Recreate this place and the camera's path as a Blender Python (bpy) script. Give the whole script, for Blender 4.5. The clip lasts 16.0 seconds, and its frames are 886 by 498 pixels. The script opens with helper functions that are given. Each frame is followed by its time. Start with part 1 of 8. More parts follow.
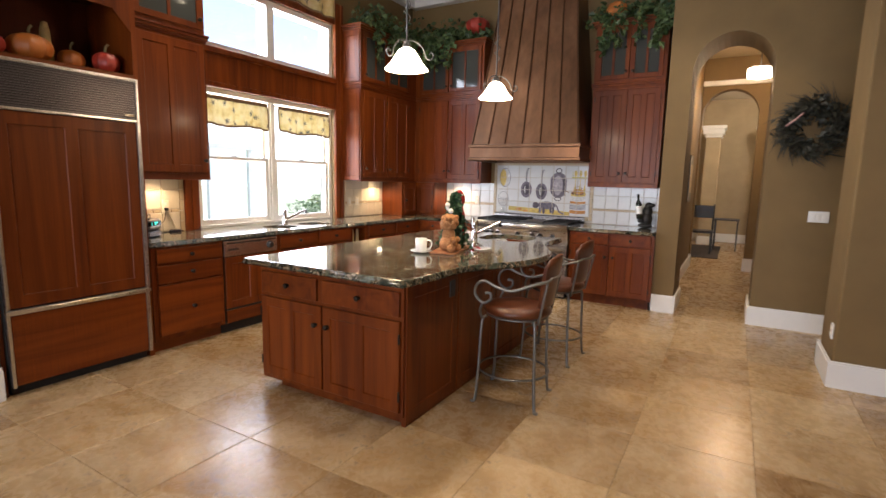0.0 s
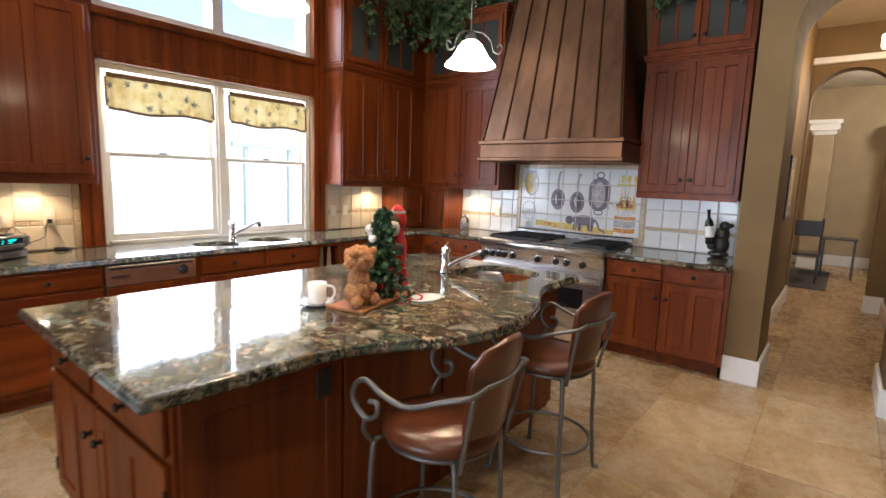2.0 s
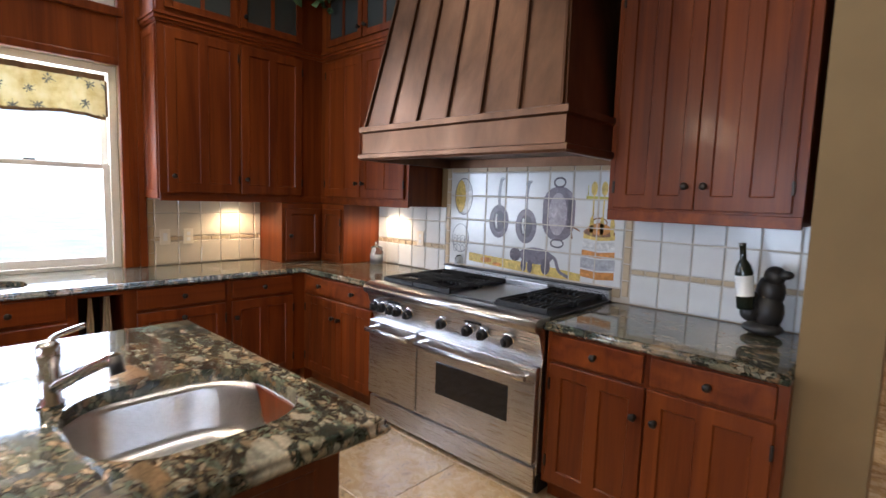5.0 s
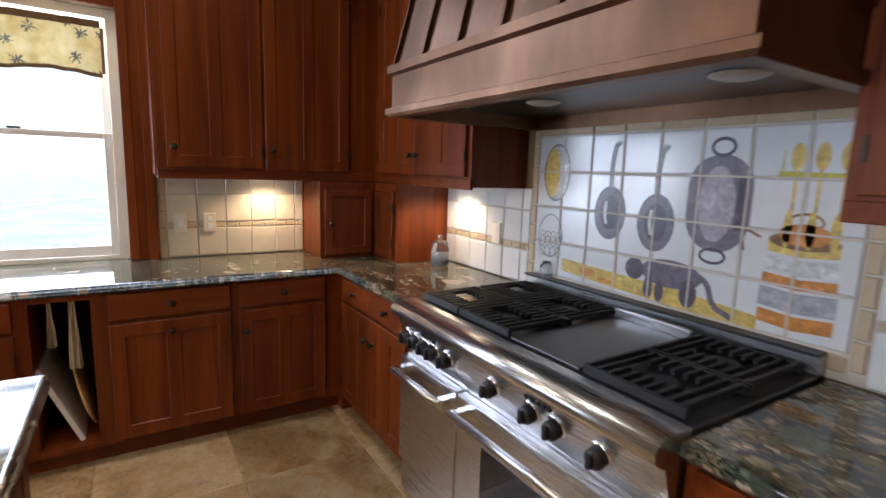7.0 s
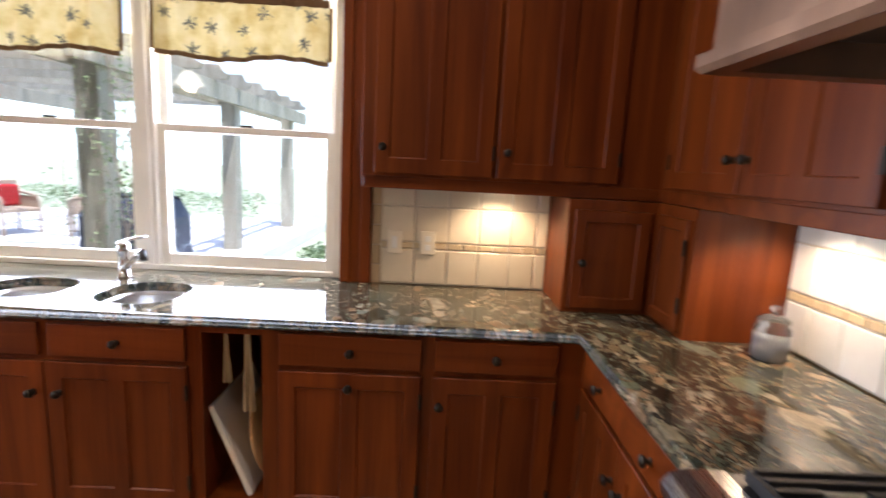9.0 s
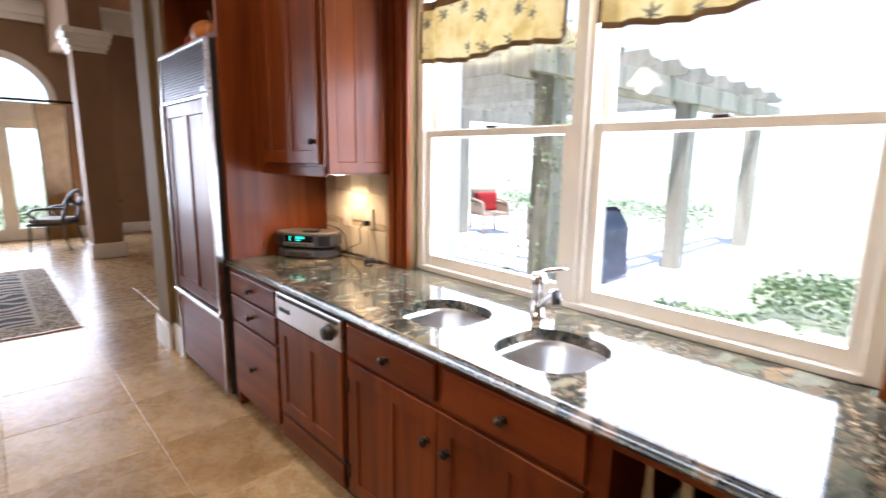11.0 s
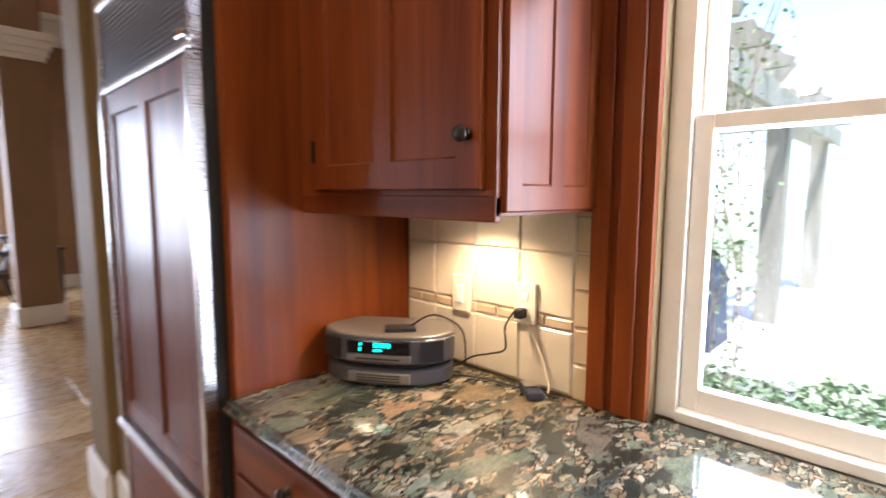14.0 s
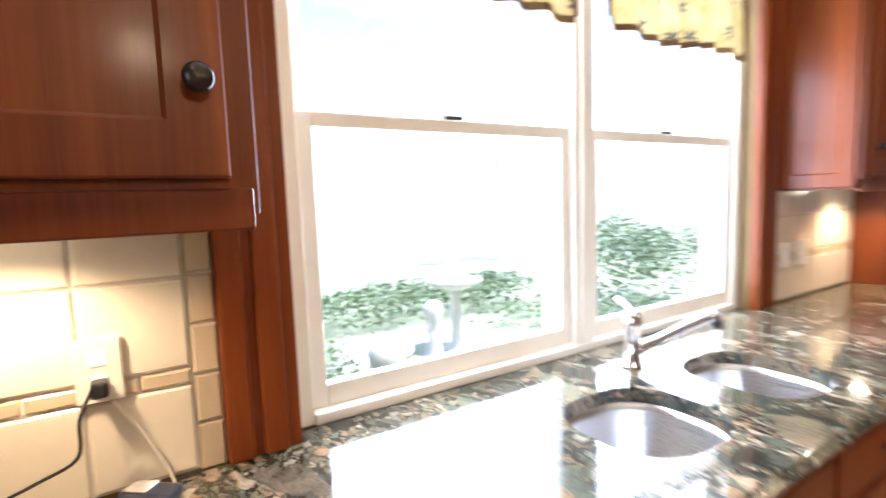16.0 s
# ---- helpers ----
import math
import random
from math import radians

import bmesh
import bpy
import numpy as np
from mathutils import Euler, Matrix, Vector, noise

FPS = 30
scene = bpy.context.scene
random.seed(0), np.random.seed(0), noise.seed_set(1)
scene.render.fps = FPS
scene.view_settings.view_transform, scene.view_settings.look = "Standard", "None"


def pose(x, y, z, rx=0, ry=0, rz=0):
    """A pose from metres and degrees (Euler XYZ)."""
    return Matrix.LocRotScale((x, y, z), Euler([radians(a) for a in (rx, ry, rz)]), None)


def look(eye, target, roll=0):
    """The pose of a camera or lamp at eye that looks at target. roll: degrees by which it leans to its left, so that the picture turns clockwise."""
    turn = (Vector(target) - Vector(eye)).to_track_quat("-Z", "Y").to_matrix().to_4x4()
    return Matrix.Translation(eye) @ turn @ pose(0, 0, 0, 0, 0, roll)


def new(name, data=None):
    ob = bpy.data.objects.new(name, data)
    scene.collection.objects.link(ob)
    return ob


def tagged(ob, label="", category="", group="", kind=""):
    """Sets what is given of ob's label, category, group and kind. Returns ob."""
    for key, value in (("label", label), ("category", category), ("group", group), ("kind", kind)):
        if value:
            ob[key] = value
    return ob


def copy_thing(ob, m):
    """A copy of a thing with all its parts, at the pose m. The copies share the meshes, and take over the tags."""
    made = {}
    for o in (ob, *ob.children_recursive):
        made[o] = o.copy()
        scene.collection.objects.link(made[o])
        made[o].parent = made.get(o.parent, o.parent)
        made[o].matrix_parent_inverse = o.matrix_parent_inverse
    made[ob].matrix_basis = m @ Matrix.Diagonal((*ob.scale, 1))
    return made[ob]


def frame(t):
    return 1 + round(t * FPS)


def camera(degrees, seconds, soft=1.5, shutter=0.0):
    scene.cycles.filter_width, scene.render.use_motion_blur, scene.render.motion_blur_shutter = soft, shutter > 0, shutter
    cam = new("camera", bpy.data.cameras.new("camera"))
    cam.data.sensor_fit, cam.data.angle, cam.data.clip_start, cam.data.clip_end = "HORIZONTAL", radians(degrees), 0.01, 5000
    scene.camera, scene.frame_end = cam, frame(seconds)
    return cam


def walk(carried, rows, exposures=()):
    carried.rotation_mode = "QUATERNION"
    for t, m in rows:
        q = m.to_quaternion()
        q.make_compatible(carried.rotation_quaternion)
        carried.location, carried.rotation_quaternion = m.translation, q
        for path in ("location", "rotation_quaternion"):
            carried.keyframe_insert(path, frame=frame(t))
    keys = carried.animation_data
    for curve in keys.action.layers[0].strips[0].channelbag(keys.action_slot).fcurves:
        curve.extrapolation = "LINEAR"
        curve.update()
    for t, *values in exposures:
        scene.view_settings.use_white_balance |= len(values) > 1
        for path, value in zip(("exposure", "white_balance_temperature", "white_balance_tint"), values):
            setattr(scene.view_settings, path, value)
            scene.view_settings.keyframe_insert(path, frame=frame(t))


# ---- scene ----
cam = camera(83.3, 16.0, shutter=0.5)
PATH = [
    (0, (0.227, -0.17, 1.466), (-0.768, 1.542, 1.187), 1.3),
    (0.5, (0.242, 0.224, 1.481), (-0.84, 1.883, 1.201), 1.2),
    (1, (0.198, 0.645, 1.509), (-0.956, 2.253, 1.221), 1.5),
    (1.5, (0.196, 1.085, 1.545), (-1.024, 2.642, 1.247), 1.6),
    (2, (0.112, 1.521, 1.522), (-1.125, 3.067, 1.243), 1.9),
    (2.5, (0.017, 1.864, 1.557), (-1.199, 3.426, 1.272), 2.3),
    (3, (-0.026, 2.296, 1.54), (-1.243, 3.859, 1.266), 2.4),
    (3.5, (-0.105, 2.67, 1.571), (-1.308, 4.242, 1.289), 2.3),
    (4, (-0.13, 3.067, 1.543), (-1.361, 4.622, 1.287), 2.3),
    (4.2, (-0.134, 3.23, 1.531), (-1.389, 4.768, 1.288), 2.2),
    (6.3, (-0.657, 4.537, 1.463), (-2.212, 5.765, 1.195), 2.1),
    (6.5, (-0.713, 4.634, 1.5), (-2.302, 5.812, 1.202), 2.1),
    (7, (-0.914, 4.85, 1.495), (-2.586, 5.903, 1.187), 1.9),
    (7.5, (-1.203, 5.05, 1.53), (-2.949, 5.958, 1.175), 1.6),
    (8, (-1.432, 5.208, 1.533), (-3.281, 5.884, 1.177), 1.6),
    (8.5, (-1.677, 5.283, 1.525), (-3.608, 5.669, 1.178), 2.1),
    (9, (-1.893, 5.303, 1.518), (-3.864, 5.334, 1.185), 3.0),
    (9.5, (-2.13, 5.334, 1.519), (-4.056, 4.922, 1.174), 2.3),
    (10, (-2.331, 5.233, 1.508), (-4.134, 4.438, 1.165), 1.4),
    (10.2, (-2.413, 5.188, 1.512), (-4.14, 4.242, 1.162), 1.0),
    (12.3, (-2.946, 4.266, 1.513), (-3.816, 2.489, 1.225), 2.8),
    (12.5, (-2.969, 4.14, 1.481), (-3.84, 2.357, 1.224), 3.0),
    (13, (-3.023, 3.853, 1.488), (-3.981, 2.116, 1.231), 1.9),
    (13.5, (-3.094, 3.583, 1.473), (-4.256, 1.973, 1.237), 0.9),
    (14, (-3.169, 3.329, 1.463), (-4.601, 1.951, 1.244), 0.2),
    (14.5, (-3.267, 3.089, 1.452), (-5.013, 2.139, 1.237), 1.9),
    (15, (-3.324, 2.919, 1.445), (-5.284, 2.577, 1.243), 2.8),
    (15.5, (-3.333, 2.769, 1.45), (-5.276, 3.19, 1.227), 0.3),
    (16, (-3.282, 2.591, 1.44), (-4.962, 3.658, 1.234), -1.9),
]
EXPOSURES = [(0, 1.62, 6100, 18), (2.5, 1.62, 5550, 14), (4.2, 1.58, 5450, 15), (7.0, 1.40, 5400, 16), (8.5, 1.52, 5600, 18), (10.2, 1.66, 5800, 20), (12.3, 2.0, 5600, 15), (14.0, 2.02, 5600, 18), (15.0, 2.1, 5550, 18), (16, 2.12, 5500, 17)]
walk(cam, [(t, look(eye, target, roll)) for t, eye, target, roll in PATH], EXPOSURES)

# ---- world and lights ----
world = bpy.data.worlds.new("world")
scene.world = world
world.use_nodes = True
_wn = world.node_tree.nodes
_sky = _wn.new("ShaderNodeTexSky")
_sky.sky_type = "NISHITA"
_sky.sun_disc = False
_sky.sun_elevation = radians(72)
_sky.sun_rotation = radians(50)
_wn["Background"].inputs["Strength"].default_value = 0.15
world.node_tree.links.new(_sky.outputs[0], _wn["Background"].inputs[0])


def sun_lamp():
    d = bpy.data.lights.new("sun", "SUN")
    d.energy, d.angle, d.color = 3.0, radians(2), (1.0, 0.97, 0.92)
    ob = new("sun", d)
    ob.matrix_basis = look((7, 6, 28), (0, 0, 0))


def area_lamp(name, eye, target, w, h, power, color):
    d = bpy.data.lights.new(name, "AREA")
    d.shape, d.size, d.size_y, d.energy, d.color = "RECTANGLE", w, h, power, color
    ob = new(name, d)
    ob.matrix_basis = look(eye, target)
    return ob


def point_lamp(name, at, power, color, radius=0.03):
    d = bpy.data.lights.new(name, "POINT")
    d.energy, d.color, d.shadow_soft_size = power, color, radius
    ob = new(name, d)
    ob.location = at
    return ob


def spot_lamp(name, at, power, color, size=100, target=None):
    d = bpy.data.lights.new(name, "SPOT")
    d.energy, d.color, d.spot_size, d.spot_blend, d.shadow_soft_size = power, color, radians(size), 0.6, 0.02
    ob = new(name, d)
    ob.matrix_basis = look(at, target or (at[0], at[1] + 0.001, at[2] - 1))
    return ob


WARM = (1.0, 0.70, 0.38)
DAY = (0.92, 0.97, 1.0)
sun_lamp()
area_lamp("window_light", (-4.50, 3.86, 1.62), (0, 3.86, 1.4), 1.8, 1.3, 30, DAY)
area_lamp("transom_light", (-4.50, 3.86, 3.03), (0, 3.86, 2.2), 1.8, 0.55, 16, DAY)
area_lamp("living_light", (-0.9, -6.05, 1.5), (-0.9, 5, 1.2), 6.5, 2.2, 165, DAY)


# ---- materials ----
def mat(name, color, rough=0.5, metal=0.0, coat=0.0):
    m = bpy.data.materials.new(name)
    m.use_nodes = True
    b = m.node_tree.nodes["Principled BSDF"]
    b.inputs["Base Color"].default_value = (*color, 1)
    b.inputs["Roughness"].default_value = rough
    b.inputs["Metallic"].default_value = metal
    b.inputs["Coat Weight"].default_value = coat
    b.inputs["Coat Roughness"].default_value = 0.15
    return m


def nodes_of(m):
    return m.node_tree.nodes, m.node_tree.links, m.node_tree.nodes["Principled BSDF"]


def coords(m, scale=(1, 1, 1), kind="Object"):
    n, l, b = nodes_of(m)
    tc, mp = n.new("ShaderNodeTexCoord"), n.new("ShaderNodeMapping")
    mp.inputs["Scale"].default_value = scale
    l.new(tc.outputs[kind], mp.inputs[0])
    return mp.outputs[0]


def noise_tex(m, vec, scale, detail=4, rough=0.55, distort=0.0):
    n, l, b = nodes_of(m)
    t = n.new("ShaderNodeTexNoise")
    t.inputs["Scale"].default_value, t.inputs["Detail"].default_value = scale, detail
    t.inputs["Roughness"].default_value, t.inputs["Distortion"].default_value = rough, distort
    l.new(vec, t.inputs["Vector"])
    return t.outputs[0]


def ramp(m, fac, stops, constant=False):
    n, l, b = nodes_of(m)
    r = n.new("ShaderNodeValToRGB")
    if constant:
        r.color_ramp.interpolation = "CONSTANT"
    e = r.color_ramp.elements
    while len(e) < len(stops):
        e.new(0.5)
    for el, (p, c) in zip(e, stops):
        el.position, el.color = p, (*c, 1) if len(c) == 3 else c
    l.new(fac, r.inputs[0])
    return r.outputs[0]


def mix(m, fac, a, b_, mode="MIX"):
    n, l, b = nodes_of(m)
    x = n.new("ShaderNodeMix")
    x.data_type, x.blend_type = "RGBA", mode
    for sock, v in ((x.inputs[0], fac), (x.inputs[6], a), (x.inputs[7], b_)):
        if isinstance(v, (int, float)):
            sock.default_value = v
        elif isinstance(v, tuple):
            sock.default_value = (*v, 1)
        else:
            l.new(v, sock)
    return x.outputs[2]


def bump(m, height, strength=0.2, distance=0.01):
    n, l, b = nodes_of(m)
    x = n.new("ShaderNodeBump")
    x.inputs["Strength"].default_value, x.inputs["Distance"].default_value = strength, distance
    l.new(height, x.inputs["Height"])
    l.new(x.outputs[0], b.inputs["Normal"])


def set_color(m, sock):
    n, l, b = nodes_of(m)
    l.new(sock, b.inputs["Base Color"])


def set_rough(m, sock, lo, hi):
    n, l, b = nodes_of(m)
    r = n.new("ShaderNodeMapRange")
    r.inputs["To Min"].default_value, r.inputs["To Max"].default_value = lo, hi
    l.new(sock, r.inputs["Value"])
    l.new(r.outputs[0], b.inputs["Roughness"])


def per_object(m):
    n, l, b = nodes_of(m)
    return n.new("ShaderNodeObjectInfo").outputs["Random"]


def wood(name, dark, light, scale=(9, 9, 0.5), rough=0.38, coat=0.08):
    m = mat(name, light, rough, 0, coat)
    v = coords(m, scale)
    big = noise_tex(m, v, 1.3, 3, 0.5, 0.6)
    fine = noise_tex(m, coords(m, (60, 60, 2)), 2.0, 3)
    c = ramp(m, big, [(0.3, dark), (0.7, light)])
    c2 = mix(m, 0.16, c, ramp(m, fine, [(0.3, tuple(x * 0.75 for x in dark)), (0.7, tuple(min(1, x * 1.15) for x in light))]))
    n, l, b = nodes_of(m)
    b.inputs["Specular IOR Level"].default_value = 0.22
    rnd = ramp(m, per_object(m), [(0, (0.84, 0.84, 0.84)), (1, (1.1, 1.06, 1.0))])
    set_color(m, mix(m, 1.0, c2, rnd, "MULTIPLY"))
    set_rough(m, fine, rough - 0.05, rough + 0.1)
    bump(m, fine, 0.06, 0.002)
    return m


def plaster(name, color, var=0.08, scale=3.0, rough=0.75):
    m = mat(name, color, rough)
    v = coords(m)
    a = noise_tex(m, v, scale, 4)
    f = noise_tex(m, v, 120, 2)
    set_color(m, ramp(m, a, [(0.3, tuple(x * (1 - var) for x in color)), (0.7, tuple(min(1, x * (1 + var)) for x in color))]))
    bump(m, f, 0.08, 0.002)
    return m


CHERRY = wood("cherry_wood", (0.080, 0.0135, 0.0020), (0.205, 0.047, 0.0054))
CHERRY_SIDE = wood("cherry_wood_horizontal", (0.080, 0.0135, 0.0020), (0.205, 0.047, 0.0054), (9, 0.5, 9))
PALE_WOOD = wood("pale_maple_board", (0.45, 0.28, 0.13), (0.6, 0.4, 0.2))
BEAM_WOOD = wood("ceiling_beam_wood", (0.22, 0.09, 0.035), (0.38, 0.17, 0.07), (6, 0.6, 6), 0.5, 0)
GREY_WOOD = wood("weathered_grey_timber", (0.25, 0.24, 0.18), (0.44, 0.42, 0.34), (10, 10, 0.8), 0.85, 0)
BLACK_WOOD = mat("black_lacquered_wood", (0.02, 0.017, 0.015), 0.3, 0, 0.4)
WALL = plaster("mustard_wall_paint", (0.18, 0.114, 0.041))
WALL_LIVING = plaster("taupe_brown_wall_paint", (0.25, 0.155, 0.09))
WALL_HALL = plaster("hall_beige_paint", (0.42, 0.33, 0.2))
CEIL = plaster("ceiling_white", (0.72, 0.66, 0.55), 0.03)
CEIL_TAN = plaster("ceiling_tan", (0.42, 0.33, 0.2), 0.04)
TRIM = plaster("white_trim_paint", (0.8, 0.79, 0.76), 0.03, 5, 0.4)
SASH = plaster("cream_window_paint", (0.78, 0.74, 0.66), 0.04, 6, 0.4)
BRONZE = mat("dark_bronze_knob", (0.035, 0.028, 0.022), 0.38, 0.7)
BLACK = mat("black_recess", (0.012, 0.011, 0.01), 0.7)
RUBBER = mat("black_plastic", (0.02, 0.02, 0.022), 0.35)
IRON = mat("pewter_wrought_iron", (0.17, 0.165, 0.155), 0.42, 0.75)
CASTIRON = mat("cast_iron_grate", (0.010, 0.010, 0.011), 0.6, 0.0)
CHROME = mat("chrome", (0.82, 0.82, 0.84), 0.08, 1.0)
DARKGLASS = mat("oven_glass", (0.01, 0.01, 0.012), 0.05)
WHITE = mat("white_porcelain", (0.82, 0.81, 0.78), 0.15, 0, 0.4)
PLATE = mat("almond_switch_plate", (0.75, 0.68, 0.55), 0.35)
WIRE = mat("cable_black", (0.015, 0.015, 0.015), 0.5)


def make_steel():
    m = mat("brushed_stainless", (0.58, 0.57, 0.56), 0.26, 1.0)
    f = noise_tex(m, coords(m, (2, 220, 220)), 3, 3)
    set_rough(m, f, 0.2, 0.36)
    bump(m, f, 0.03, 0.001)
    return m


STEEL = make_steel()


def make_copper():
    m = mat("aged_copper", (0.3, 0.14, 0.07), 0.36, 1.0)
    v = coords(m, (1, 1, 0.45))
    a = noise_tex(m, v, 2.6, 5, 0.6, 0.8)
    f = noise_tex(m, v, 14, 4)
    c = ramp(m, a, [(0.28, (0.10, 0.055, 0.032)), (0.55, (0.2, 0.11, 0.064)), (0.8, (0.30, 0.18, 0.11))])
    set_color(m, mix(m, 0.3, c, ramp(m, f, [(0.3, (0.09, 0.055, 0.038)), (0.7, (0.26, 0.135, 0.075))])))
    set_rough(m, f, 0.3, 0.5)
    bump(m, f, 0.08, 0.003)
    return m


COPPER = make_copper()


def make_granite():
    m = mat("river_stone_granite", (0.1, 0.09, 0.07), 0.06, 0, 0.2)
    n, l, b = nodes_of(m)
    base = coords(m, (1.0, 1.7, 1.0))

    def warped(amount, scale):
        mx = n.new("ShaderNodeMix")
        mx.data_type = "VECTOR"
        mx.inputs[0].default_value = amount
        l.new(base, mx.inputs[4])
        w = n.new("ShaderNodeTexNoise")
        w.inputs["Scale"].default_value, w.inputs["Detail"].default_value = scale, 3
        l.new(base, w.inputs["Vector"])
        l.new(w.outputs[1], mx.inputs[5])
        return mx.outputs[1]

    def cells(vec, scale):
        vo = n.new("ShaderNodeTexVoronoi")
        vo.feature = "SMOOTH_F1"
        vo.inputs["Scale"].default_value, vo.inputs["Smoothness"].default_value, vo.inputs["Randomness"].default_value = scale, 0.4, 1.0
        l.new(vec, vo.inputs["Vector"])
        e = n.new("ShaderNodeTexVoronoi")
        e.feature = "DISTANCE_TO_EDGE"
        e.inputs["Scale"].default_value = scale
        e.inputs["Randomness"].default_value = 0.9
        l.new(vec, e.inputs["Vector"])
        sep = n.new("ShaderNodeSeparateColor")
        l.new(vo.outputs["Color"], sep.inputs[0])
        return sep.outputs, e.outputs["Distance"]

    tones = [(0.0, (0.020, 0.024, 0.020)), (0.2, (0.042, 0.050, 0.039)), (0.34, (0.125, 0.145, 0.105)), (0.46, (0.168, 0.112, 0.060)), (0.58, (0.225, 0.205, 0.145)),
             (0.68, (0.042, 0.056, 0.053)), (0.8, (0.266, 0.175, 0.105)), (0.9, (0.370, 0.325, 0.255)), (1.0, (0.160, 0.185, 0.155))]
    v0, v1, v2 = warped(0.16, 5), warped(0.11, 9), warped(0.08, 20)
    huge, eh = cells(v0, 6.5)
    big, eb = cells(v1, 14)
    small, es = cells(v2, 40)
    grain = noise_tex(m, v2, 70, 5, 0.65)
    mott = ramp(m, grain, [(0.3, (0.6, 0.6, 0.6)), (0.7, (1.25, 1.22, 1.18))])
    matrix = mix(m, ramp(m, es, [(0.03, (0, 0, 0)), (0.10, (1, 1, 1))]), (0.012, 0.014, 0.012), ramp(m, small[0], tones))
    c = matrix
    for col, edge, cut, rim in ((big, eb, 0.45, 0.16), (huge, eh, 0.66, 0.2)):
        chosen = ramp(m, col[1], [(cut - 0.02, (0, 0, 0)), (cut + 0.02, (1, 1, 1))])
        inside = ramp(m, edge, [(rim * 0.45, (0, 0, 0)), (rim, (1, 1, 1))])
        c = mix(m, mix(m, 1.0, chosen, inside, "MULTIPLY"), c, ramp(m, col[0], tones))
    drift = ramp(m, noise_tex(m, base, 3.5, 4, 0.6, 1.0), [(0.34, (0.4, 0.43, 0.42)), (0.5, (1.0, 1.0, 0.96)), (0.68, (1.35, 1.25, 1.12))])
    set_color(m, mix(m, 1.0, mix(m, 1.0, c, mott, "MULTIPLY"), drift, "MULTIPLY"))
    return m


GRANITE = make_granite()


def make_travertine():
    m = mat("honed_travertine", (0.5, 0.38, 0.24), 0.3, 0, 0.0)
    n, l, b = nodes_of(m)
    v = coords(m, (1, 1, 1))
    oi = n.new("ShaderNodeObjectInfo")
    add = n.new("ShaderNodeVectorMath")
    add.operation = "ADD"
    sc = n.new("ShaderNodeVectorMath")
    sc.operation = "SCALE"
    sc.inputs["Scale"].default_value = 37
    cmb = n.new("ShaderNodeCombineXYZ")
    for i in range(3):
        l.new(oi.outputs["Random"], cmb.inputs[i])
    l.new(cmb.outputs[0], sc.inputs[0])
    l.new(v, add.inputs[0])
    l.new(sc.outputs[0], add.inputs[1])
    v = add.outputs[0]
    big = noise_tex(m, v, 3.2, 5, 0.6, 1.2)
    pits = noise_tex(m, v, 17, 6, 0.65, 0.8)
    tone = ramp(m, oi.outputs["Random"], [(0, (0.20, 0.112, 0.046)), (0.2, (0.37, 0.235, 0.10)), (0.55, (0.50, 0.34, 0.16)), (0.8, (0.58, 0.44, 0.25)), (1, (0.23, 0.14, 0.065))])
    c = mix(m, 0.42, tone, ramp(m, big, [(0.34, (0.17, 0.09, 0.034)), (0.47, (0.38, 0.25, 0.12)), (0.6, (0.60, 0.47, 0.30)), (0.75, (0.36, 0.235, 0.115))]))
    mask = ramp(m, pits, [(0.54, (0, 0, 0)), (0.68, (1, 1, 1))])
    zone = ramp(m, noise_tex(m, v, 4.5, 3), [(0.42, (0, 0, 0)), (0.58, (1, 1, 1))])
    k = mix(m, 1.0, mask, zone, "MULTIPLY")
    set_color(m, mix(m, k, c, (0.17, 0.105, 0.052)))
    set_rough(m, pits, 0.17, 0.38)
    bump(m, pits, 0.05, 0.002)
    return m


TRAVERTINE = make_travertine()
GROUT = plaster("sand_grout", (0.3, 0.21, 0.12), 0.1, 20, 0.9)


def make_tile(name, color):
    m = mat(name, color, 0.18, 0, 0.4)
    a = noise_tex(m, coords(m), 7, 4)
    rnd = per_object(m)
    c = ramp(m, a, [(0.3, tuple(x * 0.9 for x in color)), (0.7, color)])
    set_color(m, mix(m, 1.0, c, ramp(m, rnd, [(0, (0.93, 0.93, 0.92)), (1, (1, 1, 1))]), "MULTIPLY"))
    bump(m, a, 0.15, 0.004)
    return m


TILE_WHITE = make_tile("white_glazed_tile", (0.74, 0.75, 0.74))
TILE_CREAM = make_tile("cream_glazed_tile", (0.72, 0.64, 0.5))
TILE_BORDER = make_tile("tan_border_tile", (0.56, 0.45, 0.3))
TILE_GROUT = plaster("wall_tile_grout", (0.55, 0.5, 0.42), 0.06, 30, 0.9)


def make_glass():
    m = bpy.data.materials.new("clear_pane")
    m.use_nodes = True
    n, l = m.node_tree.nodes, m.node_tree.links
    n.clear()
    out, mx = n.new("ShaderNodeOutputMaterial"), n.new("ShaderNodeMixShader")
    tr, gl = n.new("ShaderNodeBsdfTransparent"), n.new("ShaderNodeBsdfGlossy")
    gl.inputs["Roughness"].default_value = 0.02
    mx.inputs[0].default_value = 0.05
    l.new(tr.outputs[0], mx.inputs[1])
    l.new(gl.outputs[0], mx.inputs[2])
    l.new(mx.outputs[0], out.inputs[0])
    return m


PANE = make_glass()


def emit(name, color, strength):
    m = mat(name, color, 0.5)
    b = m.node_tree.nodes["Principled BSDF"]
    b.inputs["Emission Color"].default_value = (*color, 1)
    b.inputs["Emission Strength"].default_value = strength
    return m


